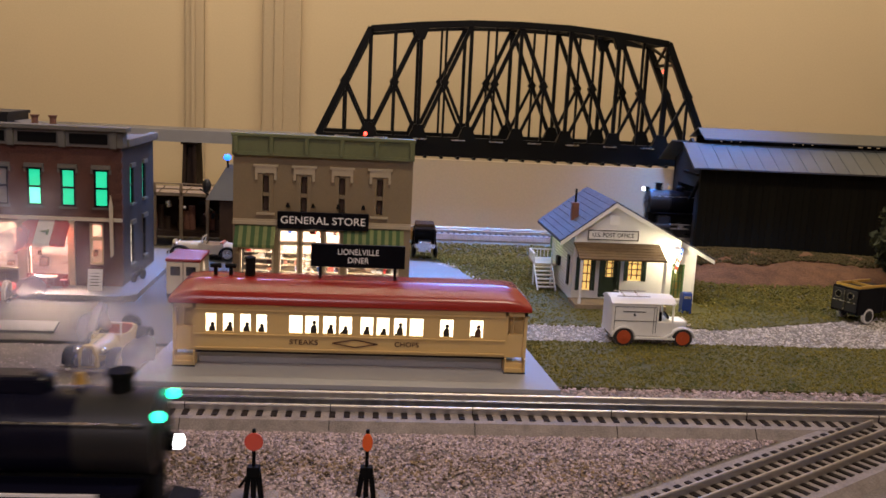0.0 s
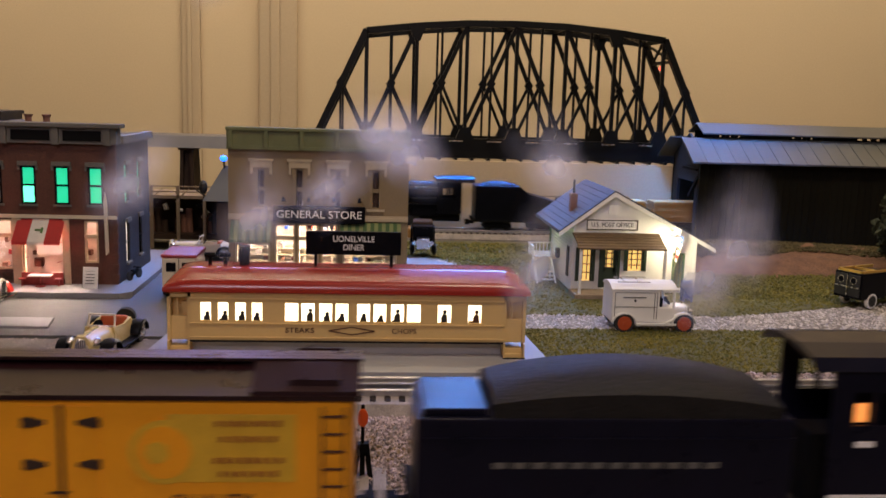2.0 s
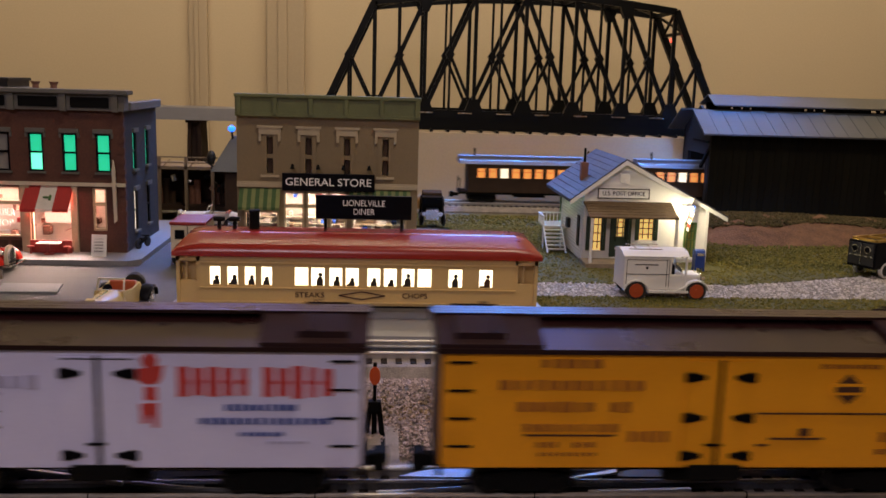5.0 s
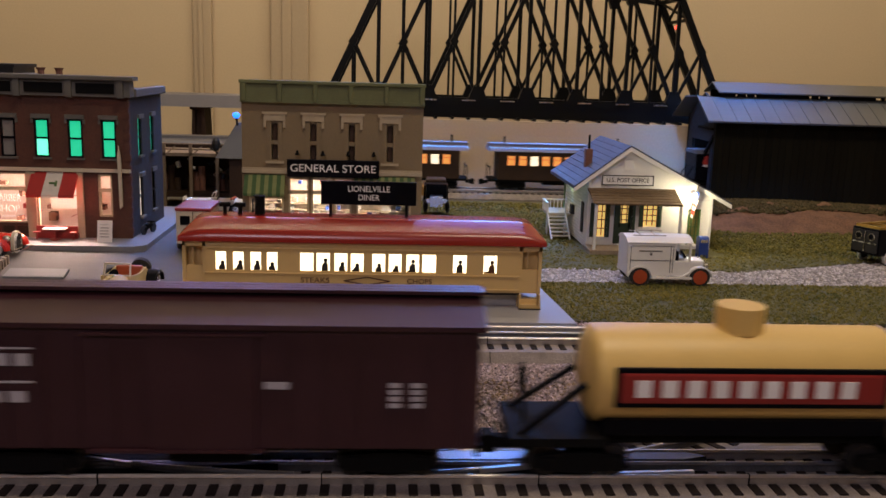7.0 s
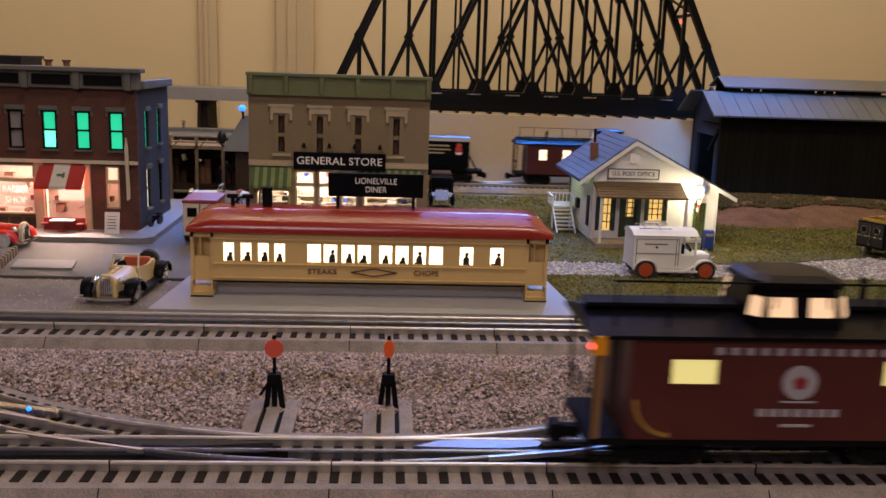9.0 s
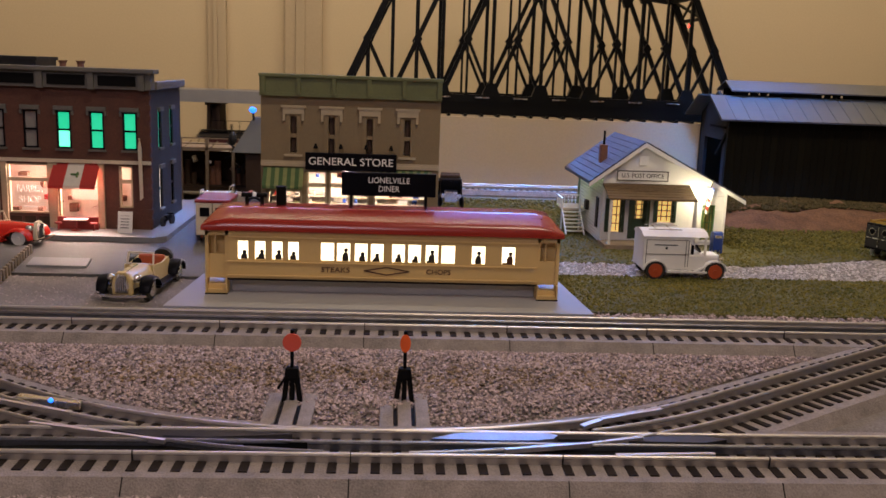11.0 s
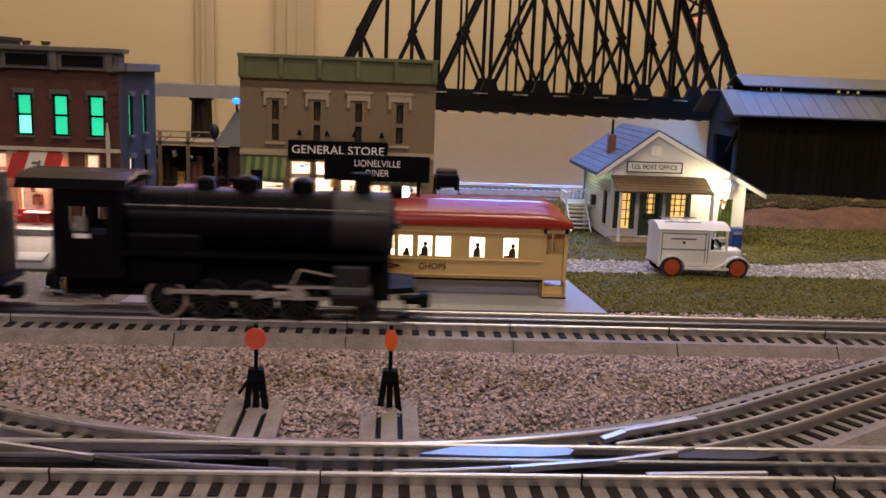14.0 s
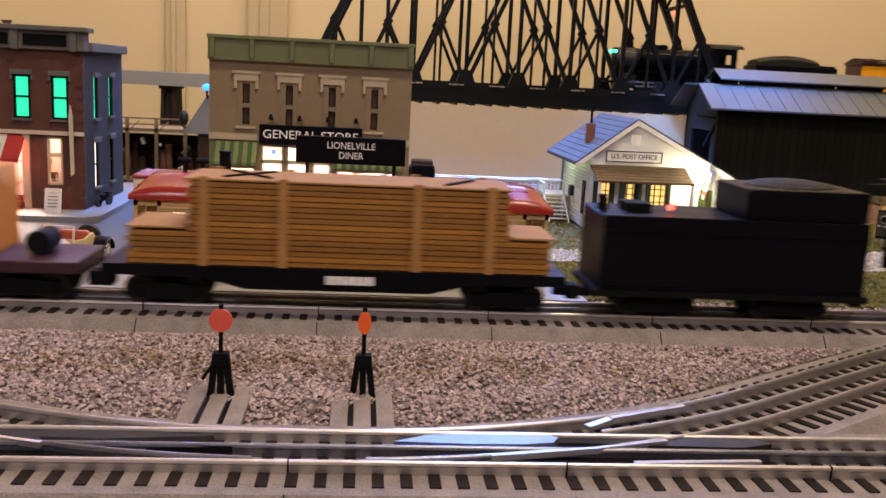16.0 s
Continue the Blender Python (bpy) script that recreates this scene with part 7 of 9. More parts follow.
def reefer_script():
    c, h, zb, ze, L = house_car("refrigerator_car", "yellow over red refrigerator car with pale slanted panel", YELLOW, ROOFBROWN, ends=BROWNCAR)
    hatches(c, L, h, ze, ROOFBROWN)
    y = -h - 0.0003
    part("lower_panel", Shape().box(-L / 2 + 0.0006, y - 0.0002, zb, L / 2 - 0.0006, y + 0.0008, zb + 0.03), PANELRED, c, "red lower half of the side")
    reefer_doors(c, h, zb, ze, BLACK, YELLOW)
    p = part("script_panel", Shape().prism([(-0.079, y - 0.0014, 0.026), (-0.079, y - 0.0014, 0.0605), (0.077, y - 0.0014, 0.0755), (0.077, y - 0.0014, 0.0395)], (0, 0.001, 0)), SIGNGREY, c, "pale blue slanted panel with red script shapes")
    # a looping brush line in red over its dark shadow: tall at both capitals, low between
    def loops(x0, x1, n, tall):
        pts = []
        for q in range(n * 14 + 1):
            u = q / (n * 14)
            i, a = min(n - 1, int(u * n)), 2 * math.pi * u * n
            r = tall[i]
            x = x0 + (x1 - x0) * u + 0.0028 * math.sin(a)
            pts.append((x + 0.3 * r * (1 - math.cos(a)), 0.0405 + 0.0138 * (x + 0.079) / 0.156 + r * (1 - math.cos(a))))
        return pts
    for dx, dz, dy, m in ((0.0012, -0.0012, 0.0017, LETTERBLACK), (0, 0, 0.002, LETTERRED)):
        for x0, x1, n, tall in ((-0.066, -0.002, 5, (0.0125, 0.006, 0.012, 0.0055, 0.0055)), (0.012, 0.066, 4, (0.012, 0.012, 0.0055, 0.0055))):
            pts = loops(x0, x1, n, tall)
            sh = Shape()
            for (ax, az), (bx, bz) in zip(pts, pts[1:]):
                w = 0.0024 + 0.0024 * max(0.0, (az - bz) / (math.hypot(bx - ax, bz - az) + 1e-9))
                sh.prism([(ax + dx - w / 2, y - dy, az + dz), (ax + dx + w / 2, y - dy, az + dz + 0.0004), (bx + dx + w / 2, y - dy, bz + dz + 0.0004), (bx + dx - w / 2, y - dy, bz + dz)], (0, 0.0004, 0))
            part("script_stroke", sh, m, p)
    part("panel_border", Shape().bar((-0.079, y - 0.0016, 0.0605), (0.077, y - 0.0016, 0.0755), 0.0012, 0.0008).bar((-0.079, y - 0.0016, 0.026), (0.077, y - 0.0016, 0.0395), 0.0012, 0.0008), PANELRED, p)
    for x, z, w, hh, n in ((-0.112, 0.0768, 0.034, 0.0038, 8), (-0.076, 0.0768, 0.03, 0.0038, 8), (-0.104, 0.07, 0.026, 0.0034, 6), (-0.076, 0.07, 0.022, 0.0034, 5), (0.101, 0.0715, 0.034, 0.0024, 9), (0.101, 0.0665, 0.03, 0.0024, 8)):
        word_row(c, x, z, w, hh, n, y, FADEDBROWN)
    for x, z, w, hh, n in ((-0.105, 0.042, 0.034, 0.0045, 7), (-0.105, 0.035, 0.04, 0.0022, 10), (-0.105, 0.0305, 0.04, 0.0018, 11), (-0.105, 0.0265, 0.036, 0.0018, 10), (0.104, 0.037, 0.045, 0.0018, 12), (0.11, 0.0295, 0.025, 0.006, 5)):
        word_row(c, x, z, w, hh, n, y - 0.0003, DULLPINK)
    ladder(c, L / 2 - 0.0095, -h - 0.0014, zb + 0.002, ze - 0.004, BROWNCAR)
    for s_ in (-1,):
        grabs(c, L, h, zb, ze, BLACK, s_)
    return c


def reefer_yellow():
    c, h, zb, ze, L = house_car("refrigerator_car", "plain orange-yellow refrigerator car with a small diamond emblem", YELLOW, ROOFBROWN, ends=BROWNCAR)
    hatches(c, L, h, ze, ROOFBROWN)
    reefer_doors(c, h, zb, ze, BLACK, YELLOW)
    y = -h - 0.0004
    bars(c, "text_bar", [(-0.075, 0.0385, 0.046, 0.0008), (0.045, 0.0505, 0.05, 0.0008), (0.09, 0.0505, 0.052, 0.0008), (0.042, 0.037, 0.028, 0.001), (0.046, 0.0405, 0.0055, 0.004), (0.024, 0.0335, 0.006, 0.001)], y, LETTERBROWN)
    for x, z, w, hh, n in ((-0.076, 0.076, 0.032, 0.0046, 5), (-0.075, 0.0648, 0.074, 0.0056, 12), (-0.083, 0.0535, 0.04, 0.0056, 7), (-0.05, 0.0535, 0.012, 0.0056, 2), (-0.075, 0.0425, 0.05, 0.0044, 9), (-0.086, 0.0335, 0.012, 0.003, 3), (-0.068, 0.0335, 0.012, 0.003, 3), (-0.076, 0.0285, 0.03, 0.002, 9), (-0.035, 0.038, 0.022, 0.006, 5), (0.067, 0.0755, 0.032, 0.0022, 10), (0.095, 0.038, 0.02, 0.006, 4), (0.095, 0.03, 0.022, 0.003, 5)):
        word_row(c, x, z, w, hh, n, y, FADEDBROWN)
    em = Shape().prism([(0.058, y, 0.0635), (0.067, y, 0.0715), (0.076, y, 0.0635), (0.067, y, 0.0555)], (0, 0.0006, 0))
    part("emblem", em, LETTERBROWN, c, "dark diamond emblem")
    part("emblem", Shape().box(0.0575, y - 0.0004, 0.0605, 0.0765, y + 0.0004, 0.0665), YELLOW, c)
    part("emblem", Shape().box(0.06, y - 0.0006, 0.062, 0.074, y + 0.0004, 0.065), LETTERBROWN, c)
    for s_ in (-1, 1):
        grabs(c, L, h, zb, ze, BLACK if s_ < 0 else YELLOW, s_)
    return c


def reefer_white():
    c, h, zb, ze, L = house_car("refrigerator_car", "white refrigerator car with red lettering shapes and brown roof", CARWHITE, ROOFBROWN, L=0.252, ends=BROWNCAR)
    hatches(c, L, h, ze, ROOFBROWN)
    reefer_doors(c, h, zb, ze, BLACK, CARWHITE, False)
    y = -h - 0.0004
    for x, w, n in ((0.0545, 0.036, 5), (0.095, 0.036, 5)):
        word_row(c, x, 0.0655, w, 0.0165, n, y, LETTERRED)
        word_row(c, x, 0.0655, w * 0.96, 0.002, n * 2, y - 0.0003, LETTERRED)
    part("emblem", Shape().cyl((0.0245, y, 0.0755), (0.0245, y + 0.0004, 0.0755), 0.004, seg=9).prism([(0.0185, y, 0.0715), (0.031, y, 0.0735), (0.03, y, 0.067), (0.0275, y, 0.064), (0.0215, y, 0.064), (0.0185, y, 0.066)], (0, 0.0004, 0)).box(0.0215, y, 0.056, 0.0275, y + 0.0004, 0.0625).prism([(0.0195, y, 0.054), (0.028, y, 0.0545), (0.0275, y, 0.042), (0.0255, y, 0.042), (0.0245, y, 0.049), (0.0225, y, 0.044), (0.02, y, 0.044)], (0, 0.0004, 0)), LETTERRED, c, "plain red emblem shape")
    for x, z, w, hh, n in ((0.077, 0.0525, 0.036, 0.0034, 10), (0.079, 0.0455, 0.064, 0.0036, 16), (0.077, 0.0388, 0.022, 0.0022, 7)):
        word_row(c, x, z, w, hh, n, y, BLUEBOX)
    for x, z, w, hh, n in ((-0.098, 0.0648, 0.03, 0.006, 5), (-0.052, 0.0648, 0.05, 0.007, 7), (-0.07, 0.0588, 0.05, 0.0014, 14), (-0.068, 0.046, 0.036, 0.004, 9), (-0.08, 0.0355, 0.018, 0.002, 6), (0.09, 0.0345, 0.02, 0.0016, 6)):
        word_row(c, x, z, w, hh, n, y, SIGNGREY)
    bars(c, "panel_line", [(-0.068, 0.05, 0.042, 0.0008), (-0.068, 0.042, 0.042, 0.0008), (0.0, 0.0765, 0.034, 0.0008)], y, GREYBLACK)
    for s_ in (-1, 1):
        grabs(c, L, h, zb, ze, BLACK, s_)
    return c


def brown_boxcar():
    c, h, zb, ze, L = house_car("boxcar", "dark brown boxcar with small white lettering bars", BROWNCAR, BROWNCAR, L=0.272, ze=0.0835)
    y = -h - 0.0004
    d = part("door", Shape().box(-0.026, -h - 0.0018, zb, 0.026, -h, ze - 0.004, 0.0004), BROWNCAR, c)
    for z in (ze - 0.004, zb - 0.0015):
        part("door_rail", Shape().box(-0.056, -h - 0.0026, z, 0.03, -h, z + 0.0015), BROWNCAR, c)
    for k in range(16):
        x = -L / 2 + 0.009 + (L - 0.018) * k / 15
        if abs(x) > 0.03:
            part("side_rib", Shape().box(x - 0.0006, -h - 0.0008, zb, x + 0.0006, -h, ze - 0.004), BROWNCAR, c)
    bars(c, "text_bar", [(-0.105, 0.0668, 0.007, 0.006), (-0.095, 0.0668, 0.007, 0.006), (-0.085, 0.0668, 0.007, 0.006), (-0.095, 0.0725, 0.03, 0.0008), (-0.095, 0.0555, 0.03, 0.001), (-0.099, 0.048, 0.008, 0.0055), (-0.088, 0.048, 0.008, 0.0055), (0.036, 0.0545, 0.012, 0.0036)] + [(0.094 + 0.011 * (k % 2), 0.055 - 0.0035 * (k // 2), 0.006, 0.0024) for k in range(8)], y - 0.0006, DULLWHITE)
    return c


def tank_car():
    c = thing("tank_car", "yellow tank car with a red oval plate on a black frame", "freight car", group="cars of the freight train")
    L = 0.25
    part("frame", Shape().box(-L / 2, -0.014, 0.017, L / 2, 0.014, 0.0245).box(-L / 2, -0.027, 0.02, -L / 2 + 0.05, 0.027, 0.0245).box(L / 2 - 0.05, -0.027, 0.02, L / 2, 0.027, 0.0245), MATTBLACK, c)
    part("tank", Shape().cyl((-0.078, 0, 0.052), (0.078, 0, 0.052), 0.0265, seg=32), PALEYELLOW, c, smooth=True)
    for s_ in (-1, 1):
        part("tank_end", Shape().ball((s_ * 0.078, 0, 0.052), 0.0265, 0.3, 1, 1, 24), PALEYELLOW, c, smooth=True)
        part("end_brace", Shape().bar((s_ * 0.12, -0.02, 0.024), (s_ * 0.085, -0.015, 0.05), 0.003).bar((s_ * 0.12, 0.02, 0.024), (s_ * 0.085, 0.015, 0.05), 0.003), MATTBLACK, c)
        part("brake_wheel", Shape().cyl((s_ * 0.116, -0.006, 0.024), (s_ * 0.116, -0.006, 0.056), 0.001, seg=6).cyl((s_ * 0.1165, -0.006, 0.05), (s_ * 0.1185, -0.006, 0.05), 0.0085, seg=18, caps=False).bar((s_ * 0.1175, -0.0145, 0.05), (s_ * 0.1175, 0.0025, 0.05), 0.0014).bar((s_ * 0.1175, -0.006, 0.0415), (s_ * 0.1175, -0.006, 0.0585), 0.0014), MATTBLACK, c)
        truck_frame(c, s_ * (L / 2 - 0.038))
        coupler(c, s_ * (L / 2 - 0.004), s_)
    part("tank_saddle", Shape().box(-0.076, -0.022, 0.0245, 0.076, 0.022, 0.033), BLACK, c)
    part("dome", Shape().cyl((0, 0, 0.076), (0, 0, 0.09), 0.013, seg=20), PALEYELLOW, c)
    part("name_plate", Shape().box(-0.07, -0.0278, 0.044, 0.07, -0.0245, 0.0605, 0.0014), PANELRED, c, "red plate with black border")
    part("plate_border", Shape().box(-0.0725, -0.0272, 0.0415, 0.0725, -0.0243, 0.063, 0.0012), BLACK, c)
    bars(c, "word_bar", [(-0.058 + 0.0135 * k, 0.0522, 0.008, 0.009) for k in range(9)], -0.028, LETTERWHITE)
    return c


def caboose(name, label, wins=(-0.056, 0.056), L=0.218, paint=None, cup=0.0, pane=None):
    paint, pane = paint or CABRED, pane or LITYEL
    c = thing(name, label, "caboose")
    W, zb, ze = 0.062, 0.02, 0.0745
    h = W / 2
    xb = L / 2 - 0.02
    part("body", Shape().box(-xb, -h, zb, xb, h, ze, 0.0005), paint, c)
    part("floor", Shape().box(-L / 2, -h + 0.002, zb - 0.004, L / 2, h - 0.002, zb), MATTBLACK, c)
    part("roof", Shape().prism([(-L / 2 - 0.002, -h - 0.003, ze), (-L / 2 - 0.002, -h - 0.003, ze + 0.0022), (-L / 2 - 0.002, 0, ze + 0.0095), (-L / 2 - 0.002, h + 0.003, ze + 0.0022), (-L / 2 - 0.002, h + 0.003, ze)], (L + 0.004, 0, 0)), BLACK, c, "black curved roof")
    part("roof_walk", Shape().box(-L / 2, -0.008, ze + 0.0105, L / 2, 0.008, ze + 0.0125), MATTBLACK, c)
    part("roof_rail", Shape().bar((-L / 2 + 0.01, -0.024, ze + 0.028), (L / 2 - 0.01, -0.024, ze + 0.028), 0.001), MATTBLACK, c)
    for k in range(8):
        x = -L / 2 + 0.012 + (L - 0.024) * k / 7
        part("rail_post", Shape().bar((x, -0.024, ze + 0.003), (x, -0.024, ze + 0.028), 0.001), MATTBLACK, c)
    # cupola: eight-sided, leaning in, with lit panes in its front and raked corners
    oct_ = lambda a, b, k, z: [(cup - a + k, -b, z), (cup + a - k, -b, z), (cup + a, -b + k * 1.4, z), (cup + a, b - k * 1.4, z), (cup + a - k, b, z), (cup - a + k, b, z), (cup - a, b - k * 1.4, z), (cup - a, -b + k * 1.4, z)]
    q = part("cupola", Shape().sweep([oct_(0.0275, 0.0255, 0.006, ze + 0.004), oct_(0.0235, 0.022, 0.006, ze + 0.0255)]), BLACK, c, "black cupola with lit panes")
    part("cupola_roof", Shape().sweep([oct_(0.0265, 0.0245, 0.006, ze + 0.0255), oct_(0.0255, 0.0235, 0.006, ze + 0.0285), oct_(0.019, 0.016, 0.005, ze + 0.0305)]), BLACK, q)
    for s_ in (-1, 1):
        for y in (-1, 1):
            x = cup + s_ * 0.0105
            part("cupola_window", Shape().prism([(x - 0.0065, y * 0.0252, ze + 0.0105), (x + 0.0065, y * 0.0252, ze + 0.0105), (x + 0.0062, y * 0.0236, ze + 0.0205), (x - 0.0062, y * 0.0236, ze + 0.0205)], (0, y * -0.0012, 0)), LITAMBER if len(wins) == 2 else LITPALE, q, "lit pane")
            part("cupola_window", Shape().prism([(cup + s_ * 0.0215, y * 0.0248, ze + 0.0105), (cup + s_ * 0.0262, y * 0.0185, ze + 0.0105), (cup + s_ * 0.0245, y * 0.0178, ze + 0.0205), (cup + s_ * 0.0202, y * 0.0234, ze + 0.0205)], (s_ * 0.0006, y * 0.0006, 0)), LITAMBER, q, "lit raked corner pane")
    for x in wins:
        for y in (-h, h):
            w = part("window", Shape().box(x - 0.0115, y - 0.0008, 0.051, x + 0.0115, y + 0.0008, 0.064) if len(wins) == 2 else Shape().box(x - 0.007, y - 0.0008, 0.047, x + 0.007, y + 0.0008, 0.066), pane, c, "lit window")
            part("frame", Shape().box(x - 0.0125, y - 0.0012, 0.0496, x + 0.0125, y + 0.0012, 0.051).box(x - 0.0125, y - 0.0012, 0.064, x + 0.0125, y + 0.0012, 0.0652) if len(wins) == 2 else Shape().box(x - 0.0075, y - 0.0012, 0.056, x + 0.0075, y + 0.0012, 0.057), paint, w)
    for s_ in (-1, 1):
        part("end_door", Shape().box(s_ * xb - 0.0006, -0.009, zb, s_ * xb + 0.0006, 0.009, ze - 0.008), DARKBROWN, c, "dark end door")
        part("end_post", Shape().box(s_ * (L / 2 - 0.004) - 0.0015, -h + 0.001, zb, s_ * (L / 2 - 0.004) + 0.0015, -h + 0.004, ze), LUMBERPALE, c, "tan platform post")
        truck_frame(c, s_ * (L / 2 - 0.045), 0.03)
        coupler(c, s_ * (L / 2 - 0.002), s_)
        pl = Shape().bar((s_ * (L / 2 - 0.002), -h + 0.003, zb), (s_ * (L / 2 - 0.002), -h + 0.003, ze), 0.0015).bar((s_ * (L / 2 - 0.002), h - 0.003, zb), (s_ * (L / 2 - 0.002), h - 0.003, ze), 0.0015)
        for k in range(4):
            pl.bar((s_ * (L / 2 - 0.002), -h + 0.003 + 0.0185 * k, zb), (s_ * (L / 2 - 0.002), -h + 0.003 + 0.0185 * k, zb + 0.022), 0.001)
        pl.bar((s_ * (L / 2 - 0.002), -h + 0.003, zb + 0.022), (s_ * (L / 2 - 0.002), h - 0.003, zb + 0.022), 0.0014)
        part("end_railing", pl, MATTBLACK, c)
        X, R, rings = s_ * (xb - 0.003), 0.019, []
        for k in range(9):
            a = math.pi / 2 * k / 8
            rings.append([(X - s_ * (R - (R + dr) * math.cos(a)), -h - 0.0014 + dy, zb + 0.022 - (R + dr) * math.sin(a)) for dr, dy in ((-0.0008, -0.0008), (0.0008, -0.0008), (0.0008, 0.0014), (-0.0008, 0.0014))])
        arc = Shape().sweep(rings)
        part("grab_rail", arc, GOLD, c, "curved yellow grab rail")
        part("steps", Shape().box(s_ * (L / 2 - 0.01) - 0.009, -h, zb - 0.013, s_ * (L / 2 - 0.01) + 0.009, -h + 0.006, zb - 0.011).box(s_ * (L / 2 - 0.01) - 0.009, -h, zb - 0.013, s_ * (L / 2 - 0.01) - 0.0075, -h + 0.006, zb), MATTBLACK, c)
    part("stove_pipe", Shape().cyl((0.05, 0.01, ze + 0.005), (0.05, 0.01, ze + 0.024), 0.002, seg=8), MATTBLACK, c)
    y = -h - 0.0004
    part("emblem", Shape().cyl((0, y - 0.0004, 0.052), (0, y + 0.0006, 0.052), 0.0092, seg=24), DULLWHITE, c, "round white emblem")
    part("emblem", Shape().cyl((0, y - 0.0008, 0.052), (0, y, 0.052), 0.004, seg=5), PANELRED, c)
    bars(c, "text_bar", [(-0.0435 + 0.0079 * k, 0.0685, 0.0038, 0.0038) for k in range(12)] + [(-0.019 + 0.0065 * k, 0.0355, 0.004, 0.004) for k in range(7)] + [(0, 0.0415, 0.018, 0.0008), (0, 0.0285, 0.016, 0.0014)], y, DULLWHITE)
    part("marker_lamp", Shape().cyl((-L / 2 + 0.003, -h, ze - 0.008), (-L / 2 + 0.003, -h, ze + 0.002), 0.0044, seg=12), YELLOW, c, "yellow marker lamp housing")
    part("marker_lens", Shape().ball((-L / 2 - 0.0004, -h - 0.001, ze - 0.004), 0.0018, seg=8), LAMPRED, c, "red tail lens")
    return c


def steam_loco(name, label, L=0.27, big=False, paint=None, marker=True):
    """A steam engine that faces +x, its front coupler at x = 0, its cab's rear at x = -L."""
    paint = paint or BLACK
    c = thing(name, label, "steam locomotive")
    zc, R = (0.069, 0.0225) if big else (0.066, 0.0225)
    ct = 0.098 if big else 0.0895
    xf, xcab = -0.03, -L + (0.052 if big else 0.045)
    part("boiler", Shape().cyl((xcab - 0.01, 0, zc), (xf - 0.04, 0, zc), R * (1.1 if big else 1.0), R, 28), paint, c, smooth=True)
    part("smokebox", Shape().cyl((xf - 0.04, 0, zc), (xf, 0, zc), R * 1.02, seg=28), GREYBLACK, c, "graphite smokebox", smooth=True)
    part("smokebox_door", Shape().cyl((xf, 0, zc), (xf + 0.003, 0, zc), R * 0.86, R * 0.7, 24).cyl((xf + 0.003, 0, zc), (xf + 0.006, 0, zc), 0.003, seg=10), GREYBLACK, c)
    for k in range(4):
        x = xf - 0.04 - 0.032 * k
        part("boiler_band", Shape().cyl((x - 0.0007, 0, zc), (x + 0.0007, 0, zc), R * (1.025 + 0.03 * k if big else 1.025), seg=28), paint, c)
    part("handrail", Shape().bar((xcab, -R - 0.003, zc + 0.013), (xf - 0.004, -R - 0.003, zc + 0.013), 0.0009).bar((xcab, R + 0.003, zc + 0.013), (xf - 0.004, R + 0.003, zc + 0.013), 0.0009), SILVER, c)
    top = zc + R
    part("chimney_pipe", Shape().cyl((xf - 0.02, 0, top - 0.003), (xf - 0.02, 0, top + (0.009 if big else 0.012)), 0.0068, 0.0062, 16).cyl((xf - 0.02, 0, top + (0.008 if big else 0.011)), (xf - 0.02, 0, top + (0.0105 if big else 0.0135)), 0.0076, seg=16), MATTBLACK, c)
    for x, r, hh in ((xf - 0.062, 0.0085, 0.009), (xf - 0.1, 0.0085, 0.0095), (xf - 0.128, 0.0075, 0.008)):
        part("dome", Shape().cyl((x, 0, top - 0.004), (x, 0, top + hh * 0.6), r, r * 0.95, 18).ball((x, 0, top + hh * 0.6), r * 0.95, 1, 1, 0.5, 14), paint, c, smooth=True)
    part("whistle", Shape().cyl((xf - 0.146, 0.004, top - 0.002), (xf - 0.146, 0.004, top + 0.01), 0.0012, seg=8), GOLD, c)
    part("bell", Shape().cyl((xf - 0.041, 0, top), (xf - 0.041, 0, top + 0.0035), 0.0008, seg=6).cyl((xf - 0.041, 0, top + 0.003), (xf - 0.041, 0, top + 0.0085), 0.0036, 0.0018, 12), GOLD, c, "brass bell")
    part("running_board", Shape().box(xcab, -0.031, 0.0455, xf - 0.006, -R * 0.5, 0.0475).box(xcab, R * 0.5, 0.0455, xf - 0.006, 0.031, 0.0475), paint, c)
    if big:
        part("white_stripe", Shape().box(xcab + 0.001, -0.0318, 0.0455, xf - 0.025, -0.031, 0.0472).box(xf - 0.0262, -0.0318, 0.0375, xf - 0.025, -0.031, 0.0472).box(xf - 0.025, -0.0318, 0.0375, xf + 0.005, -0.031, 0.039).box(-L + 0.002, -0.0318, 0.0285, xcab - 0.004, -0.031, 0.0302), LETTERWHITE, c, "thin white running-board stripe")
        part("pipe_shroud", Shape().box(xf - 0.1, -0.008, top - 0.002, xf - 0.06, 0.008, top + 0.0085, 0.002), paint, c)
    cab = part("cab", holed_wall(-L, xcab, 0.03, ct, -0.0315, 0.0016, [(-L + 0.012, -L + 0.022, ct - 0.03, ct - 0.012), (-L + 0.025, -L + 0.035, ct - 0.03, ct - 0.012)]), paint, c)
    part("cab_side", holed_wall(-L, xcab, 0.03, ct, 0.03, 0.0016, [(-L + 0.012, -L + 0.022, ct - 0.03, ct - 0.012), (-L + 0.025, -L + 0.035, ct - 0.03, ct - 0.012)]), paint, cab)
    part("cab_front", Shape().box(xcab - 0.0015, -0.0299, 0.03, xcab, 0.03, ct), paint, cab)
    xr = -L - (0.024 if not big else 0.012)
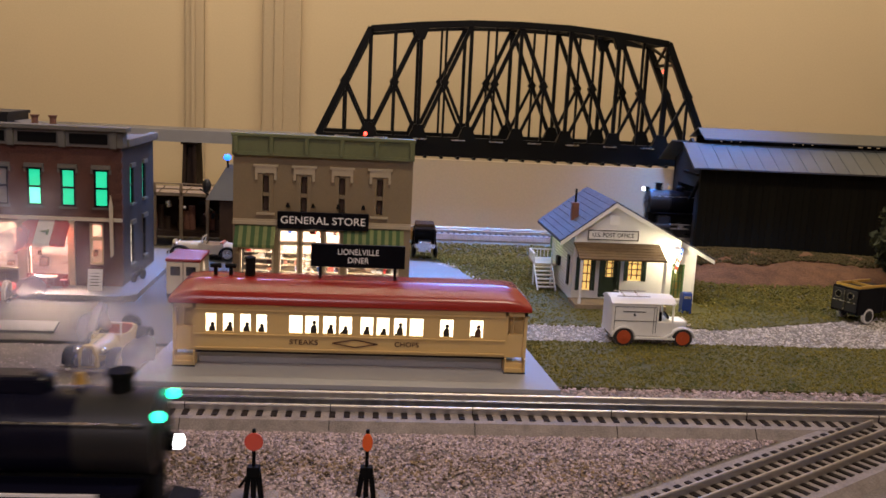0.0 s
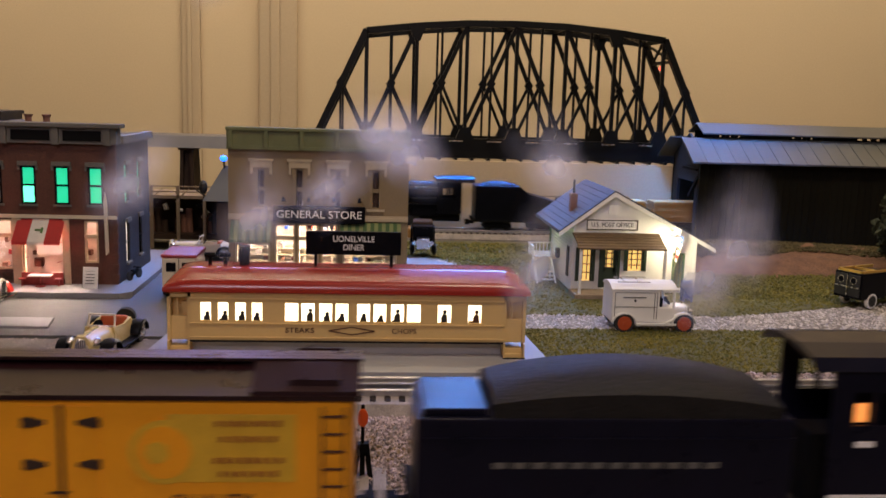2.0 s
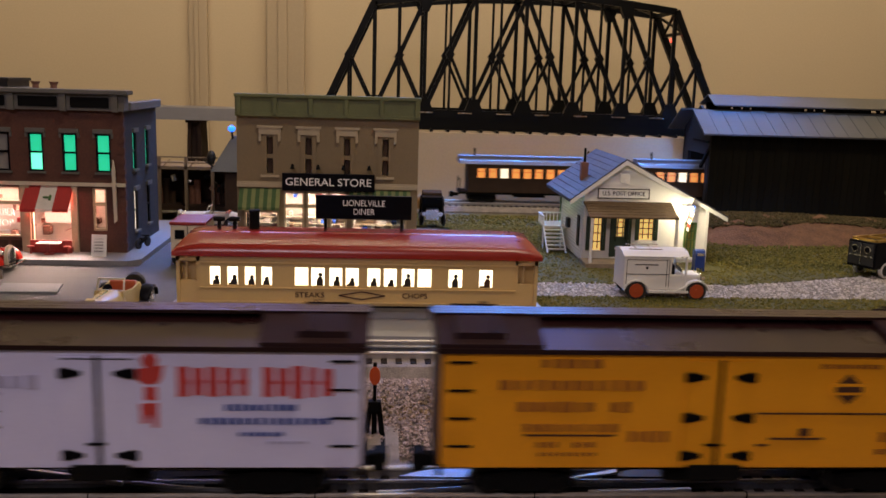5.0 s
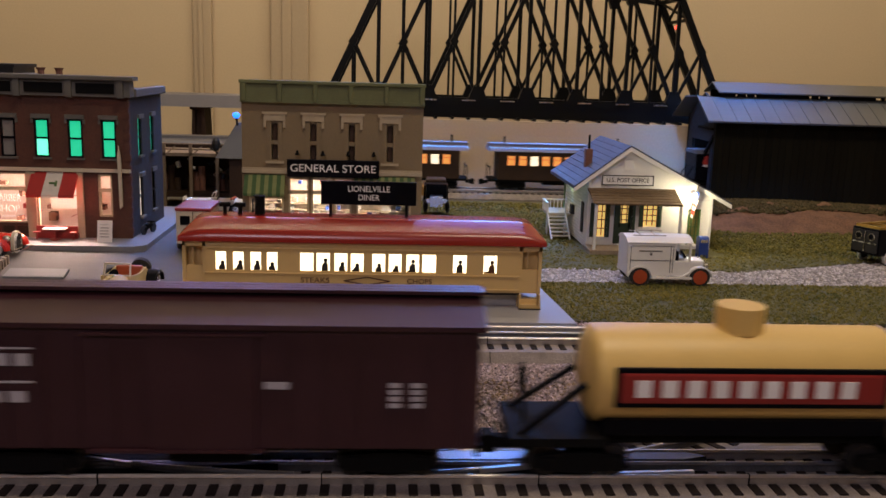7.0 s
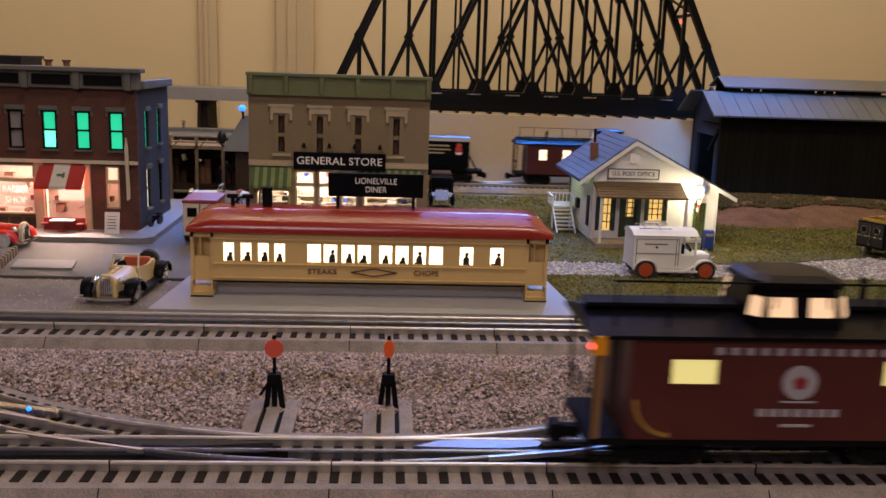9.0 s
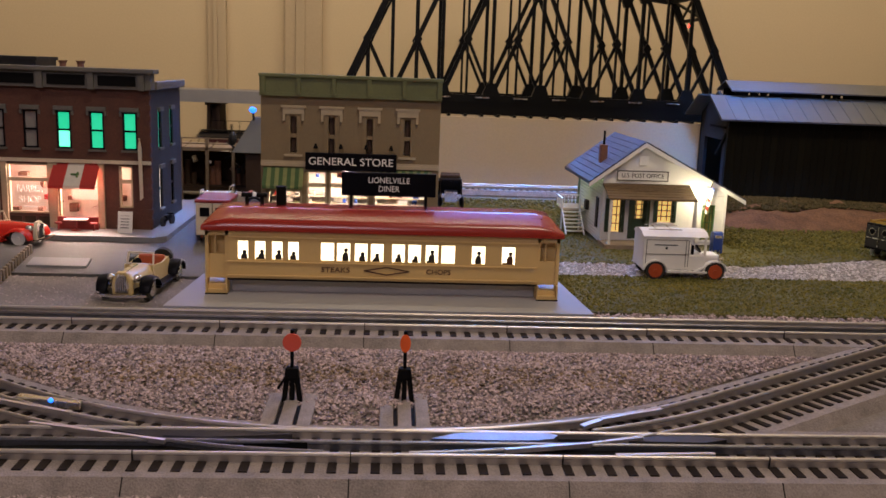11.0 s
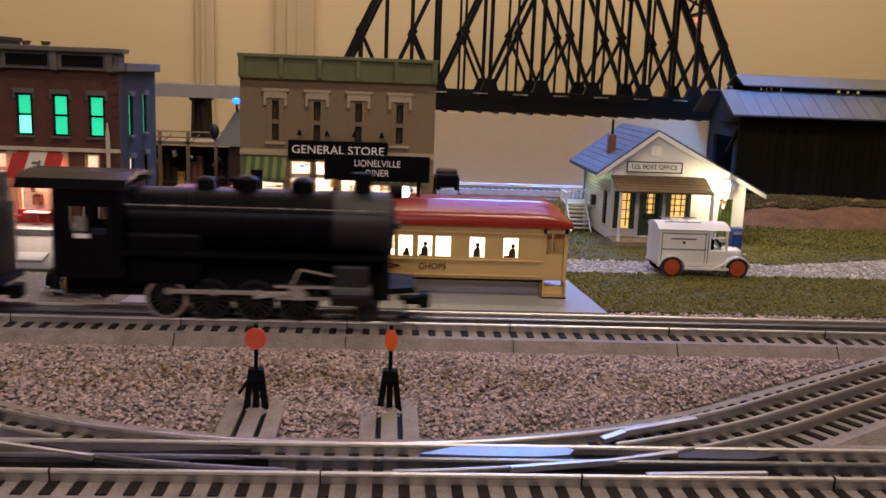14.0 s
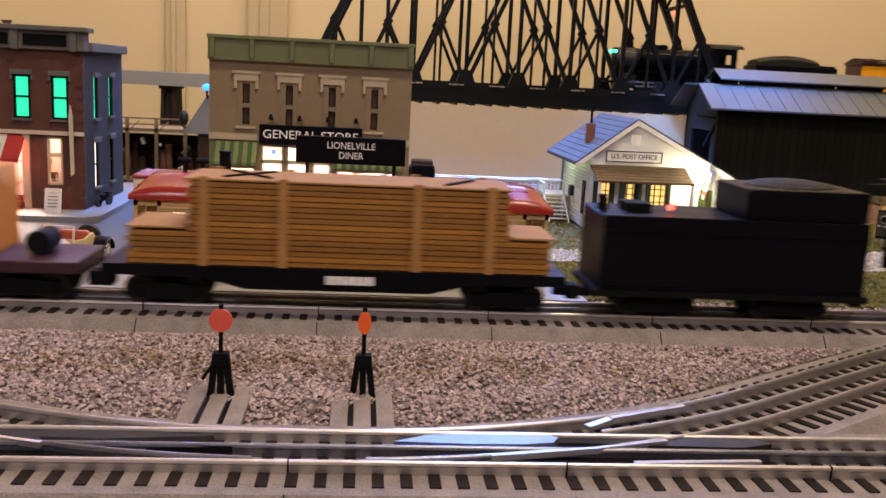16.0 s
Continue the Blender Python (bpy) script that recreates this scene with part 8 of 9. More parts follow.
    part("cab_roof", Shape().prism([(xr, -0.034, ct - 0.0005), (xr, -0.029, ct + 0.0058), (xr, -0.012, ct + 0.0092), (xr, 0.012, ct + 0.0092), (xr, 0.029, ct + 0.0058), (xr, 0.034, ct - 0.0005), (xr, 0.028, ct + 0.003), (xr, 0.0, ct + 0.007), (xr, -0.028, ct + 0.003)], (xcab - xr + 0.004, 0, 0)), paint, cab)
    part("cab_lamp", Shape().box(-L + 0.013, -0.0285, ct - 0.029, -L + 0.021, -0.0278, ct - 0.019), LITWARM if big else DIM, cab)
    part("number_bar", Shape().box(-L + 0.014, -0.0322, 0.0565, -L + 0.024, -0.0315, 0.0595), LETTERWHITE, cab)
    part("headlamp", Shape().cyl((xf - 0.002, 0, zc + (-0.006 if big else R + 0.001)), (xf + 0.009, 0, zc + (-0.006 if big else R + 0.001)), 0.0048, seg=16), MATTBLACK, c)
    part("headlamp_lens", Shape().cyl((xf + 0.009, 0, zc + (-0.006 if big else R + 0.001)), (xf + 0.0105, 0, zc + (-0.006 if big else R + 0.001)), 0.0044, 0.003, 16), LAMPWHITE, c, "bright glowing headlamp lens")
    if marker:
        for y in (-0.018, 0.018):
            part("marker_lens", Shape().ball((xf + 0.003, y, zc + 0.0145), 0.003, seg=10), LAMPGREEN, c, "green glowing marker lamp")
    else:
        part("front_lamp_bracket", Shape().box(xf - 0.002, -0.002, top - 0.003, xf + 0.002, 0.002, top + 0.003), MATTBLACK, c)
    # frame, cylinders, pilot
    part("frame", Shape().box(-L, -0.012, 0.014, -0.03, 0.012, 0.056), MATTBLACK, c)
    part("firebox", Shape().box(xcab - 0.004, -0.022, 0.024, xcab + 0.05, 0.022, 0.06, 0.003), paint, c)
    cx = xf - 0.026
    for s_ in (-1, 1):
        part("cylinder", Shape().cyl((cx - 0.014, s_ * 0.024, 0.021), (cx + 0.014, s_ * 0.024, 0.021), 0.0085, seg=18).box(cx - 0.012, s_ * 0.024 - 0.006, 0.026, cx + 0.012, s_ * 0.024 + 0.006, 0.042, 0.002), GREYBLACK, c)
        part("cross_head", Shape().box(cx - 0.052, s_ * 0.024 - 0.002, 0.0245, cx - 0.014, s_ * 0.024 + 0.002, 0.0265).box(cx - 0.052, s_ * 0.024 - 0.002, 0.0165, cx - 0.014, s_ * 0.024 + 0.002, 0.0185).box(cx - 0.04, s_ * 0.024 - 0.003, 0.0165, cx - 0.032, s_ * 0.024 + 0.003, 0.0265), RAIL, c)
    part("pilot", Shape().prism([(-0.03, -0.027, 0.022), (-0.03, 0.027, 0.022), (-0.012, 0.02, 0.022), (-0.012, -0.02, 0.022)], (0, 0, 0.004)).box(-0.024, -0.03, 0.019, -0.014, -0.022, 0.021).box(-0.024, -0.03, 0.006, -0.014, -0.022, 0.008).bar((-0.019, -0.029, 0.006), (-0.019, -0.029, 0.022), 0.0016), MATTBLACK, c)
    coupler(c, -0.018, 1)
    axle_set(c, -0.045, 0.0075)
    spots = [-0.092, -0.122, -0.152, -0.182] if L < 0.3 else []
    drivers = []
    for x in spots:
        d = part("driving_wheel", Shape().cyl((0, -0.0185, 0), (0, -0.0145, 0), 0.0142, seg=26).cyl((0, 0.0145, 0), (0, 0.0185, 0), 0.0142, seg=26).cyl((0, -0.015, 0), (0, 0.015, 0), 0.003, seg=8), GREYBLACK, c)
        d.matrix_basis = Matrix.Translation((x, 0, 0.0142))
        part("tyre", Shape().cyl((0, -0.0189, 0), (0, -0.0186, 0), 0.0142, 0.0138, 26), RAIL if x == spots[-1] else GREYBLACK, d)
        part("hub", Shape().cyl((0, -0.0202, 0), (0, -0.0186, 0), 0.0118, seg=24), MATTBLACK, d)
        sp = Shape()
        for k in range(8):
            a = math.pi * k / 8
            sp.bar((-0.0118 * math.cos(a), -0.0203, -0.0118 * math.sin(a)), (0.0118 * math.cos(a), -0.0203, 0.0118 * math.sin(a)), 0.001)
        part("spoke", sp, GREYBLACK, d)
        part("crank_pin", Shape().cyl((0.0065, -0.0225, 0), (0.0065, -0.0186, 0), 0.0022, seg=10), SILVER, d)
        drivers.append((d, x))
    rod = part("side_rod", Shape().box(-0.048, -0.001, -0.0015, 0.048, 0.001, 0.0015, 0.0003).cyl((-0.045, -0.0012, 0), (-0.045, 0.0012, 0), 0.0026, seg=12).cyl((0.045, -0.0012, 0), (0.045, 0.0012, 0), 0.0026, seg=12).cyl((-0.015, -0.0012, 0), (-0.015, 0.0012, 0), 0.0026, seg=12).cyl((0.015, -0.0012, 0), (0.015, 0.0012, 0), 0.0026, seg=12), RAIL, c, "bright steel side rod")
    rod.matrix_basis = Matrix.Translation((-0.137 + 0.0065, -0.0225, 0.0142))
    part("main_rod", Shape().bar((-0.122, -0.0245, 0.017), (cx - 0.036, -0.0245, 0.0215), 0.0032, 0.0016), RAIL, c, "bright steel main rod")
    part("valve_gear", Shape().bar((-0.1, -0.026, 0.018), (-0.091, -0.026, 0.038), 0.0024, 0.0016).bar((-0.091, -0.026, 0.038), (cx - 0.012, -0.026, 0.034), 0.0022, 0.0016), RAIL, c)
    part("trailing_axle", Shape().cyl((-L + 0.025, -0.017, 0.0095), (-L + 0.025, 0.017, 0.0095), 0.0095, seg=20), GREYBLACK, c) if big else None
    return c, drivers, rod


def tender(name, label, L=0.2, dome=False, slope=False, paint=None, box_up=False):
    paint = paint or BLACK
    c = thing(name, label, "tender")
    W = 0.062
    h = W / 2
    top = 0.071
    if slope:
        part("body", Shape().prism([(-L / 2, -h, 0.02), (L / 2, -h, 0.02), (L / 2, -h, 0.083), (L / 2 - 0.085, -h, 0.083), (L / 2 - 0.1, -h, 0.07), (-L / 2, -h, 0.05)], (0, W, 0)), paint, c)
    else:
        part("body", Shape().box(-L / 2, -h, 0.02, L / 2, h, top, 0.0012), paint, c)
    part("deck", Shape().box(-L / 2 - 0.004, -h - 0.001, 0.0165, L / 2 + 0.004, h + 0.001, 0.0205), MATTBLACK, c)
    if dome:
        n = 14
        rings = []
        for i in range(n + 1):
            u = i / n
            x = -L / 2 + 0.038 + (L - 0.044) * u
            z = top + 0.0008 + 0.02 * math.sin(math.pi * min(1, 0.12 + 0.8 * u)) ** 0.6
            rings.append([(x, -h + 0.001, top - 0.002), (x, -h + 0.0012, top + (z - top) * 0.6), (x, -h * 0.55, z), (x, h * 0.55, z), (x, h - 0.0012, top + (z - top) * 0.6), (x, h - 0.001, top - 0.002)])
        part("coal_load", Shape().sweep(rings), COAL, c, "rounded black coal load", smooth=True)
        part("rear_deck", Shape().box(-L / 2 + 0.003, -h + 0.004, top, -L / 2 + 0.036, h - 0.004, top + 0.004, 0.001), NAVYBLACK, c)
    if box_up:
        part("coal_bunker", Shape().box(0.004, -h, top, L / 2 - 0.002, h, 0.092, 0.003), paint, c)
        part("coal_load", Shape().ball((0.046, 0, 0.09), 0.028, 1.25, 0.9, 0.25, 16), COAL, c)
        part("water_hatch", Shape().box(-L / 2 + 0.02, -0.01, top, -L / 2 + 0.038, 0.01, top + 0.006, 0.001), MATTBLACK, c)
        part("deck_lamp", Shape().cyl((-L / 2 + 0.006, 0, top), (-L / 2 + 0.006, 0, top + 0.01), 0.004, seg=12), MATTBLACK, c)
        part("tail_lens", Shape().ball((-L / 2 + 0.05, -0.012, top + 0.004), 0.002, seg=8), LAMPRED, c, "small red lens")
    if slope:
        part("coal_load", Shape().ball((L / 2 - 0.045, 0, 0.082), 0.03, 1.2, 0.9, 0.3, 14), COAL, c)
        part("back_lamp", Shape().box(-L / 2 + 0.008, -0.005, 0.05, -L / 2 + 0.018, 0.005, 0.062, 0.001), MATTBLACK, c)
    part("rivet_strip", Shape().box(-L / 2, -h - 0.0006, 0.06, L / 2, -h + 0.0002, 0.0612).box(-L / 2, -h - 0.0006, 0.024, L / 2, -h + 0.0002, 0.0252), paint, c)
    bars(c, "text_bar", [(-0.055 + 0.01 * k, 0.0465, 0.0065, 0.003) for k in range(12)] if dome else [], -h - 0.0004, CORNICE)
    for s_ in (-1, 1):
        truck_frame(c, s_ * (L / 2 - 0.045))
        coupler(c, s_ * (L / 2 - 0.002), s_)
    return c


def coach():
    c = thing("passenger_coach", "dark brown passenger coach with glowing amber windows", "passenger coach", group="coaches of the rear train")
    L, W, zb, ze = 0.275, 0.062, 0.02, 0.0725
    h = W / 2
    part("body", Shape().box(-L / 2 + 0.016, -h, zb, L / 2 - 0.016, h, ze, 0.0006), DARKBROWN, c)
    part("floor", Shape().box(-L / 2, -h + 0.002, zb - 0.004, L / 2, h - 0.002, zb), MATTBLACK, c)
    part("roof", Shape().prism([(-L / 2, -h - 0.0025, ze), (-L / 2, -h + 0.004, ze + 0.0055), (-L / 2, -0.016, ze + 0.0085), (-L / 2, -0.015, ze + 0.0135), (-L / 2, 0.015, ze + 0.0135), (-L / 2, 0.016, ze + 0.0085), (-L / 2, h - 0.004, ze + 0.0055), (-L / 2, h + 0.0025, ze)], (L, 0, 0)), COACHROOF, c, "smooth grey clerestory roof")
    for y in (-h, h):
        for k in range(10):
            x = -L / 2 + 0.03 + (L - 0.06) * (k + 0.5) / 10
            w = part("window", Shape().box(x - 0.0068, y - 0.0008, 0.0475, x + 0.0068, y + 0.0008, 0.0645), LITPALE if k in (1, 7) else LITWARM, c, "glowing amber window")
            part("sash_bar", Shape().box(x - 0.0068, y - 0.0012, 0.0585, x + 0.0068, y + 0.0012, 0.0592), DARKBROWN, w)
        part("belt_rail", Shape().box(-L / 2 + 0.016, y - 0.001, 0.0445, L / 2 - 0.016, y + 0.001, 0.0458), DARKBROWN, c)
    for s_ in (-1, 1):
        truck_frame(c, s_ * (L / 2 - 0.045))
        coupler(c, s_ * (L / 2 - 0.002), s_)
        part("roof_pipe", Shape().cyl((s_ * (L / 2 - 0.03), 0.004, ze + 0.012), (s_ * (L / 2 - 0.03), 0.004, ze + 0.027), 0.0018, seg=8), MATTBLACK, c)
        part("end_railing", Shape().bar((s_ * (L / 2 - 0.002), -h + 0.004, zb), (s_ * (L / 2 - 0.002), -h + 0.004, zb + 0.025), 0.0016).bar((s_ * (L / 2 - 0.002), h - 0.004, zb), (s_ * (L / 2 - 0.002), h - 0.004, zb + 0.025), 0.0016).bar((s_ * (L / 2 - 0.002), -h + 0.004, zb + 0.022), (s_ * (L / 2 - 0.002), h - 0.004, zb + 0.022), 0.0016), MATTBLACK, c)
    part("truss_rod", Shape().bar((-0.07, -0.024, 0.017), (-0.025, -0.024, 0.009), 0.0014).bar((-0.025, -0.024, 0.009), (0.025, -0.024, 0.009), 0.0014).bar((0.025, -0.024, 0.009), (0.07, -0.024, 0.017), 0.0014).box(-0.03, -0.02, 0.008, 0.03, 0.0, 0.017), MATTBLACK, c)
    return c


def gondola():
    c = thing("gondola_car", "brown ribbed gondola car with a low load", "freight car")
    L, h = 0.24, 0.031
    part("body", Shape().box(-L / 2, -h, 0.02, L / 2, -h + 0.002, 0.054).box(-L / 2, h - 0.002, 0.02, L / 2, h, 0.054).box(-L / 2, -h + 0.002, 0.02, -L / 2 + 0.002, h - 0.002, 0.054).box(L / 2 - 0.002, -h + 0.002, 0.02, L / 2, h - 0.002, 0.054).box(-L / 2, -h, 0.017, L / 2, h, 0.0205), CHIM, c)
    for k in range(9):
        x = -L / 2 + 0.008 + (L - 0.016) * k / 8
        for y in (-h - 0.0012, h + 0.0012):
            part("side_rib", Shape().box(x - 0.0016, y - 0.0012, 0.02, x + 0.0016, y + 0.0012, 0.054), CHIM, c)
    part("load", Shape().box(-L / 2 + 0.006, -h + 0.004, 0.0205, L / 2 - 0.006, h - 0.004, 0.058, 0.003), DARKBROWN, c)
    for s_ in (-1, 1):
        truck_frame(c, s_ * (L / 2 - 0.042))
        coupler(c, s_ * (L / 2 - 0.002), s_)
    return c


def crate_flat():
    c = thing("flat_car", "dark flat car carrying tan crates", "freight car")
    L = 0.262
    part("deck", Shape().box(-L / 2, -0.031, 0.018, L / 2, 0.031, 0.0225), DARKBROWN, c)
    for x0, x1 in ((-0.1, 0.005), (0.02, 0.1)):
        part("crate", Shape().box(x0, -0.024, 0.0225, x1, 0.024, 0.06, 0.001), LUMBERPALE, c, "tan wooden crate")
        for z in (0.03, 0.042, 0.054):
            part("crate_slat", Shape().box(x0 - 0.001, -0.0252, z, x1 + 0.001, 0.0252, z + 0.003), LUMBERPALE, c)
    for s_ in (-1, 1):
        truck_frame(c, s_ * (L / 2 - 0.042))
        coupler(c, s_ * (L / 2 - 0.002), s_)
        part("brake_wheel", Shape().cyl((s_ * (L / 2 - 0.006), 0, 0.022), (s_ * (L / 2 - 0.006), 0, 0.045), 0.001, seg=6).cyl((s_ * (L / 2 - 0.006), 0, 0.044), (s_ * (L / 2 - 0.006), 0, 0.0455), 0.006, seg=14), MATTBLACK, c)
    return c


def black_hopper():
    c = thing("hopper_car", "black covered hopper with pale printed lines and red-white emblems", "freight car")
    L, h = 0.18, 0.031
    part("body", Shape().box(-0.083, -h, 0.028, 0.083, h, 0.077, 0.001), BLACK, c)
    part("roof", Shape().prism([(-0.085, -h - 0.001, 0.077), (-0.085, -h + 0.006, 0.0835), (-0.085, h - 0.006, 0.0835), (-0.085, h + 0.001, 0.077)], (0.17, 0, 0)), COACHROOF, c)
    part("frame", Shape().box(-L / 2 - 0.02, -0.02, 0.0165, L / 2 + 0.02, 0.02, 0.0225), MATTBLACK, c)
    part("bay", Shape().prism([(-0.05, -0.025, 0.028), (0.05, -0.025, 0.028), (0.035, -0.025, 0.013), (-0.035, -0.025, 0.013)], (0, 0.05, 0)), MATTBLACK, c)
    for s_ in (-1, 1):
        part("end_brace", Shape().bar((s_ * 0.1, -0.018, 0.022), (s_ * 0.083, -0.018, 0.052), 0.002).bar((s_ * 0.1, 0.018, 0.022), (s_ * 0.083, 0.018, 0.052), 0.002), MATTBLACK, c)
        truck_frame(c, s_ * 0.068, 0.03)
        coupler(c, s_ * (L / 2 + 0.012), s_)
        for y in (-h - 0.0006, h + 0.0006):
            part("emblem", Shape().box(s_ * 0.063 - 0.006, y - 0.0006, 0.054, s_ * 0.063 + 0.006, y + 0.0006, 0.066).ball((s_ * 0.063, y, 0.069), 0.005, 1, 0.12, 1, 12), LETTERRED if s_ else LETTERWHITE, c, "small red emblem")
            part("emblem_base", Shape().box(s_ * 0.063 - 0.0055, y - 0.0009, 0.053, s_ * 0.063 + 0.0055, y + 0.0009, 0.057), LETTERWHITE, c)
    for y in (-h, h):
        bars(c, "text_bar", [(0, 0.069, 0.09, 0.0032), (0, 0.062, 0.094, 0.0026), (0, 0.0555, 0.07, 0.0026)], y, TRIM)
        part("vent", Shape().cyl((0, 0, 0.083), (0, 0, 0.089), 0.003, seg=8), MATTBLACK, c) if y > 0 else None
    return c


def lumber_flat():
    c = thing("flat_car", "black flat car stacked with strapped sawn lumber", "freight car", group="cars of the middle train")
    L, h = 0.3, 0.031
    part("deck", Shape().box(-L / 2, -h, 0.0245, L / 2, h, 0.0285), BLACK, c)
    for y in (-h, h - 0.002):
        part("side_sill", Shape().prism([(-L / 2, y, 0.0285), (L / 2, y, 0.0285), (L / 2, y, 0.0215), (0.085, y, 0.0205), (0.06, y, 0.014), (-0.06, y, 0.014), (-0.085, y, 0.0205), (-L / 2, y, 0.0215)], (0, 0.002, 0)), BLACK, c)
    rng = random.Random(21)
    k = 0
    z = 0.0288
    while z < 0.082:
        x0, x1 = (-0.135, 0.142) if z < 0.05 else (-0.098, 0.112)
        for j, y in enumerate((-0.0285, -0.0095, 0.0095)):
            o = part("plank", Shape().box(x0 + rng.uniform(0, 0.004), y + rng.uniform(0, 0.0008), z, x1 - rng.uniform(0, 0.004), y + 0.0182, z + 0.0029), LUMBER, c)
        z += 0.0036
    part("top_sheet", Shape().box(-0.098, -0.0285, 0.083, 0.112, 0.0285, 0.0845, 0.0005), LUMBERPALE, c, "pale top boards")
    for x0, x1 in ((-0.135, -0.0985), (0.1125, 0.142)):
        part("sheet", Shape().box(x0, -0.0275, 0.0515, x1, 0.0275, 0.0528), LUMBERPALE, c)
    for x in (-0.086, -0.036, 0.05, 0.098):
        for y in (-0.03, 0.03):
            part("stake", Shape().box(x - 0.003, y - 0.0012, 0.0285, x + 0.003, y + 0.0012, 0.086), LUMBERPALE, c, "pale wooden stake")
    part("chain", Shape().bar((-0.075, -0.02, 0.0852), (-0.045, 0.02, 0.0852), 0.0014).bar((-0.045, -0.02, 0.0852), (-0.075, 0.02, 0.0852), 0.0014), MATTBLACK, c)
    part("chain", Shape().bar((0.068, -0.02, 0.0852), (0.09, 0.01, 0.0858), 0.0014), MATTBLACK, c)
    bars(c, "word_bar", [(-0.006 + 0.0045 * q, 0.0215, 0.0036, 0.0055) for q in range(7)], -h - 0.0004, LETTERWHITE)
    for s_ in (-1, 1):
        truck_frame(c, s_ * (L / 2 - 0.038))
        coupler(c, s_ * (L / 2 - 0.002), s_)
    return c


def orange_crane():
    c = thing("work_car", "brown flat car with an orange cab", "freight car", group="cars of the middle train")
    L = 0.25
    part("deck", Shape().box(-L / 2, -0.031, 0.02, L / 2, 0.031, 0.028, 0.001), BROWNCAR, c)
    part("cab", Shape().box(-L / 2 + 0.02, -0.027, 0.028, L / 2 - 0.055, 0.027, 0.084, 0.002), ORANGE, c, "orange painted cab")
    for k in range(6):
        x = -L / 2 + 0.035 + 0.024 * k
        part("cab_rib", Shape().box(x - 0.0012, -0.0285, 0.03, x + 0.0012, -0.027, 0.08), CABRED, c)
    part("winch", Shape().cyl((L / 2 - 0.03, -0.012, 0.036), (L / 2 - 0.03, 0.012, 0.036), 0.008, seg=14), MATTBLACK, c)
    for s_ in (-1, 1):
        truck_frame(c, s_ * (L / 2 - 0.038))
        coupler(c, s_ * (L / 2 - 0.002), s_)
    return c


# ---- trains: the things and how far each one's middle lies behind the leader's nose ----
front_loco, front_drivers, front_rod = steam_loco("steam_locomotive", "blue-black steam locomotive with white stripe and green marker lamps", 0.292, True, NAVYBLACK)
FRONT_TRAIN = [
    (front_loco, -0.02),
    (tender("tender", "blue-black tender with a rounded coal load", 0.195, dome=True, paint=NAVYBLACK), 0.388),
    (reefer_dairy(), 0.657), (reefer_script(), 0.9625), (reefer_yellow(), 1.273), (reefer_white(), 1.578),
    (tank_car(), 1.878), (brown_boxcar(), 2.157),
    (caboose("caboose", "red caboose with black roof, cupola and lit yellow windows"), 2.437),
]
rear_loco, rear_drivers, rear_rod = steam_loco("steam_locomotive", "black steam locomotive with bright headlamp on the rear track", 0.272, False, BLACK, False)
coach_a = coach()
REAR_TRAIN = [
    (rear_loco, -0.02), (tender("tender", "black slope-backed tender behind the engine", 0.175, slope=True), 0.365), (crate_flat(), 0.625), (gondola(), 0.913),
    (coach_a, 1.266), (copy_thing(coach_a, Matrix()), 1.603), (copy_thing(coach_a, Matrix()), 1.917),
    (black_hopper(), 2.252), (caboose("caboose", "dark red caboose with black roof and lit cupola", (0.058, 0.0135, -0.04), 0.215, CABRED, -0.07, LITPALE), 2.53),
]
mid_loco, mid_drivers, mid_rod = steam_loco("steam_locomotive", "black switching locomotive with bright side rods", 0.252, False, BLACK, False)
MID_TRAIN = [(mid_loco, 0.0), (tender("tender", "plain black tender with raised coal bunker", 0.184, box_up=True), 0.392), (lumber_flat(), 0.657), (orange_crane(), 0.946)]
top_loco, top_drivers, top_rod = steam_loco("steam_locomotive", "black steam locomotive with green marker lamps on the bridge", 0.27, True, BLACK)
TOP_TRAIN = [(top_loco, -0.02), (tender("tender", "black tender with a rounded coal load", 0.17, dome=True), 0.375)]
tc = house_car("refrigerator_car", "yellow refrigerator car with dark roof on the raised line", YELLOW, ROOFBROWN, ends=BROWNCAR)
hatches(tc[0], tc[4], tc[1], tc[3], ROOFBROWN)
TOP_TRAIN.append((tc[0], 0.65))


# ---- loose ground cover ----
def in_gravel(x, y):
    leg = np.abs(x + 0.045) - 0.12
    bound = 0.4535 + np.where(leg > 0, np.where(x > 0, 0.64, 0.5) * leg, 0.0) + np.where(x > 0, 0.012, 0.0) * (leg > 0)
    return (y > bound) & (y < 0.6155 + 0.0022 * np.sin(x * 83) * np.sin(x * 211 + 1)) | (y < 0.3695 + 0.0015 * np.sin(x * 60) + 0.001 * np.sin(x * 173))


def ballast_height(x, y):
    """The heaped ballast between front and middle track: a low, lumpy ridge."""
    x, y = np.asarray(x, float), np.asarray(y, float)
    leg = np.maximum(np.abs(x + 0.045) - 0.12, 0.0)
    near = 0.4535 + np.where(x > 0, 0.64, 0.5) * leg
    d = np.clip(np.minimum(y - near, 0.62 - y) / 0.035, 0, 1)
    lump = np.sin(57 * x + 2 * np.sin(31 * y)) * np.sin(71 * y + 1.3) + 0.6 * np.sin(131 * x + 40 * y) + 0.5 * np.sin(90 * y - 77 * x)
    return d * d * (3 - 2 * d) * (0.0062 + 0.0011 * lump)


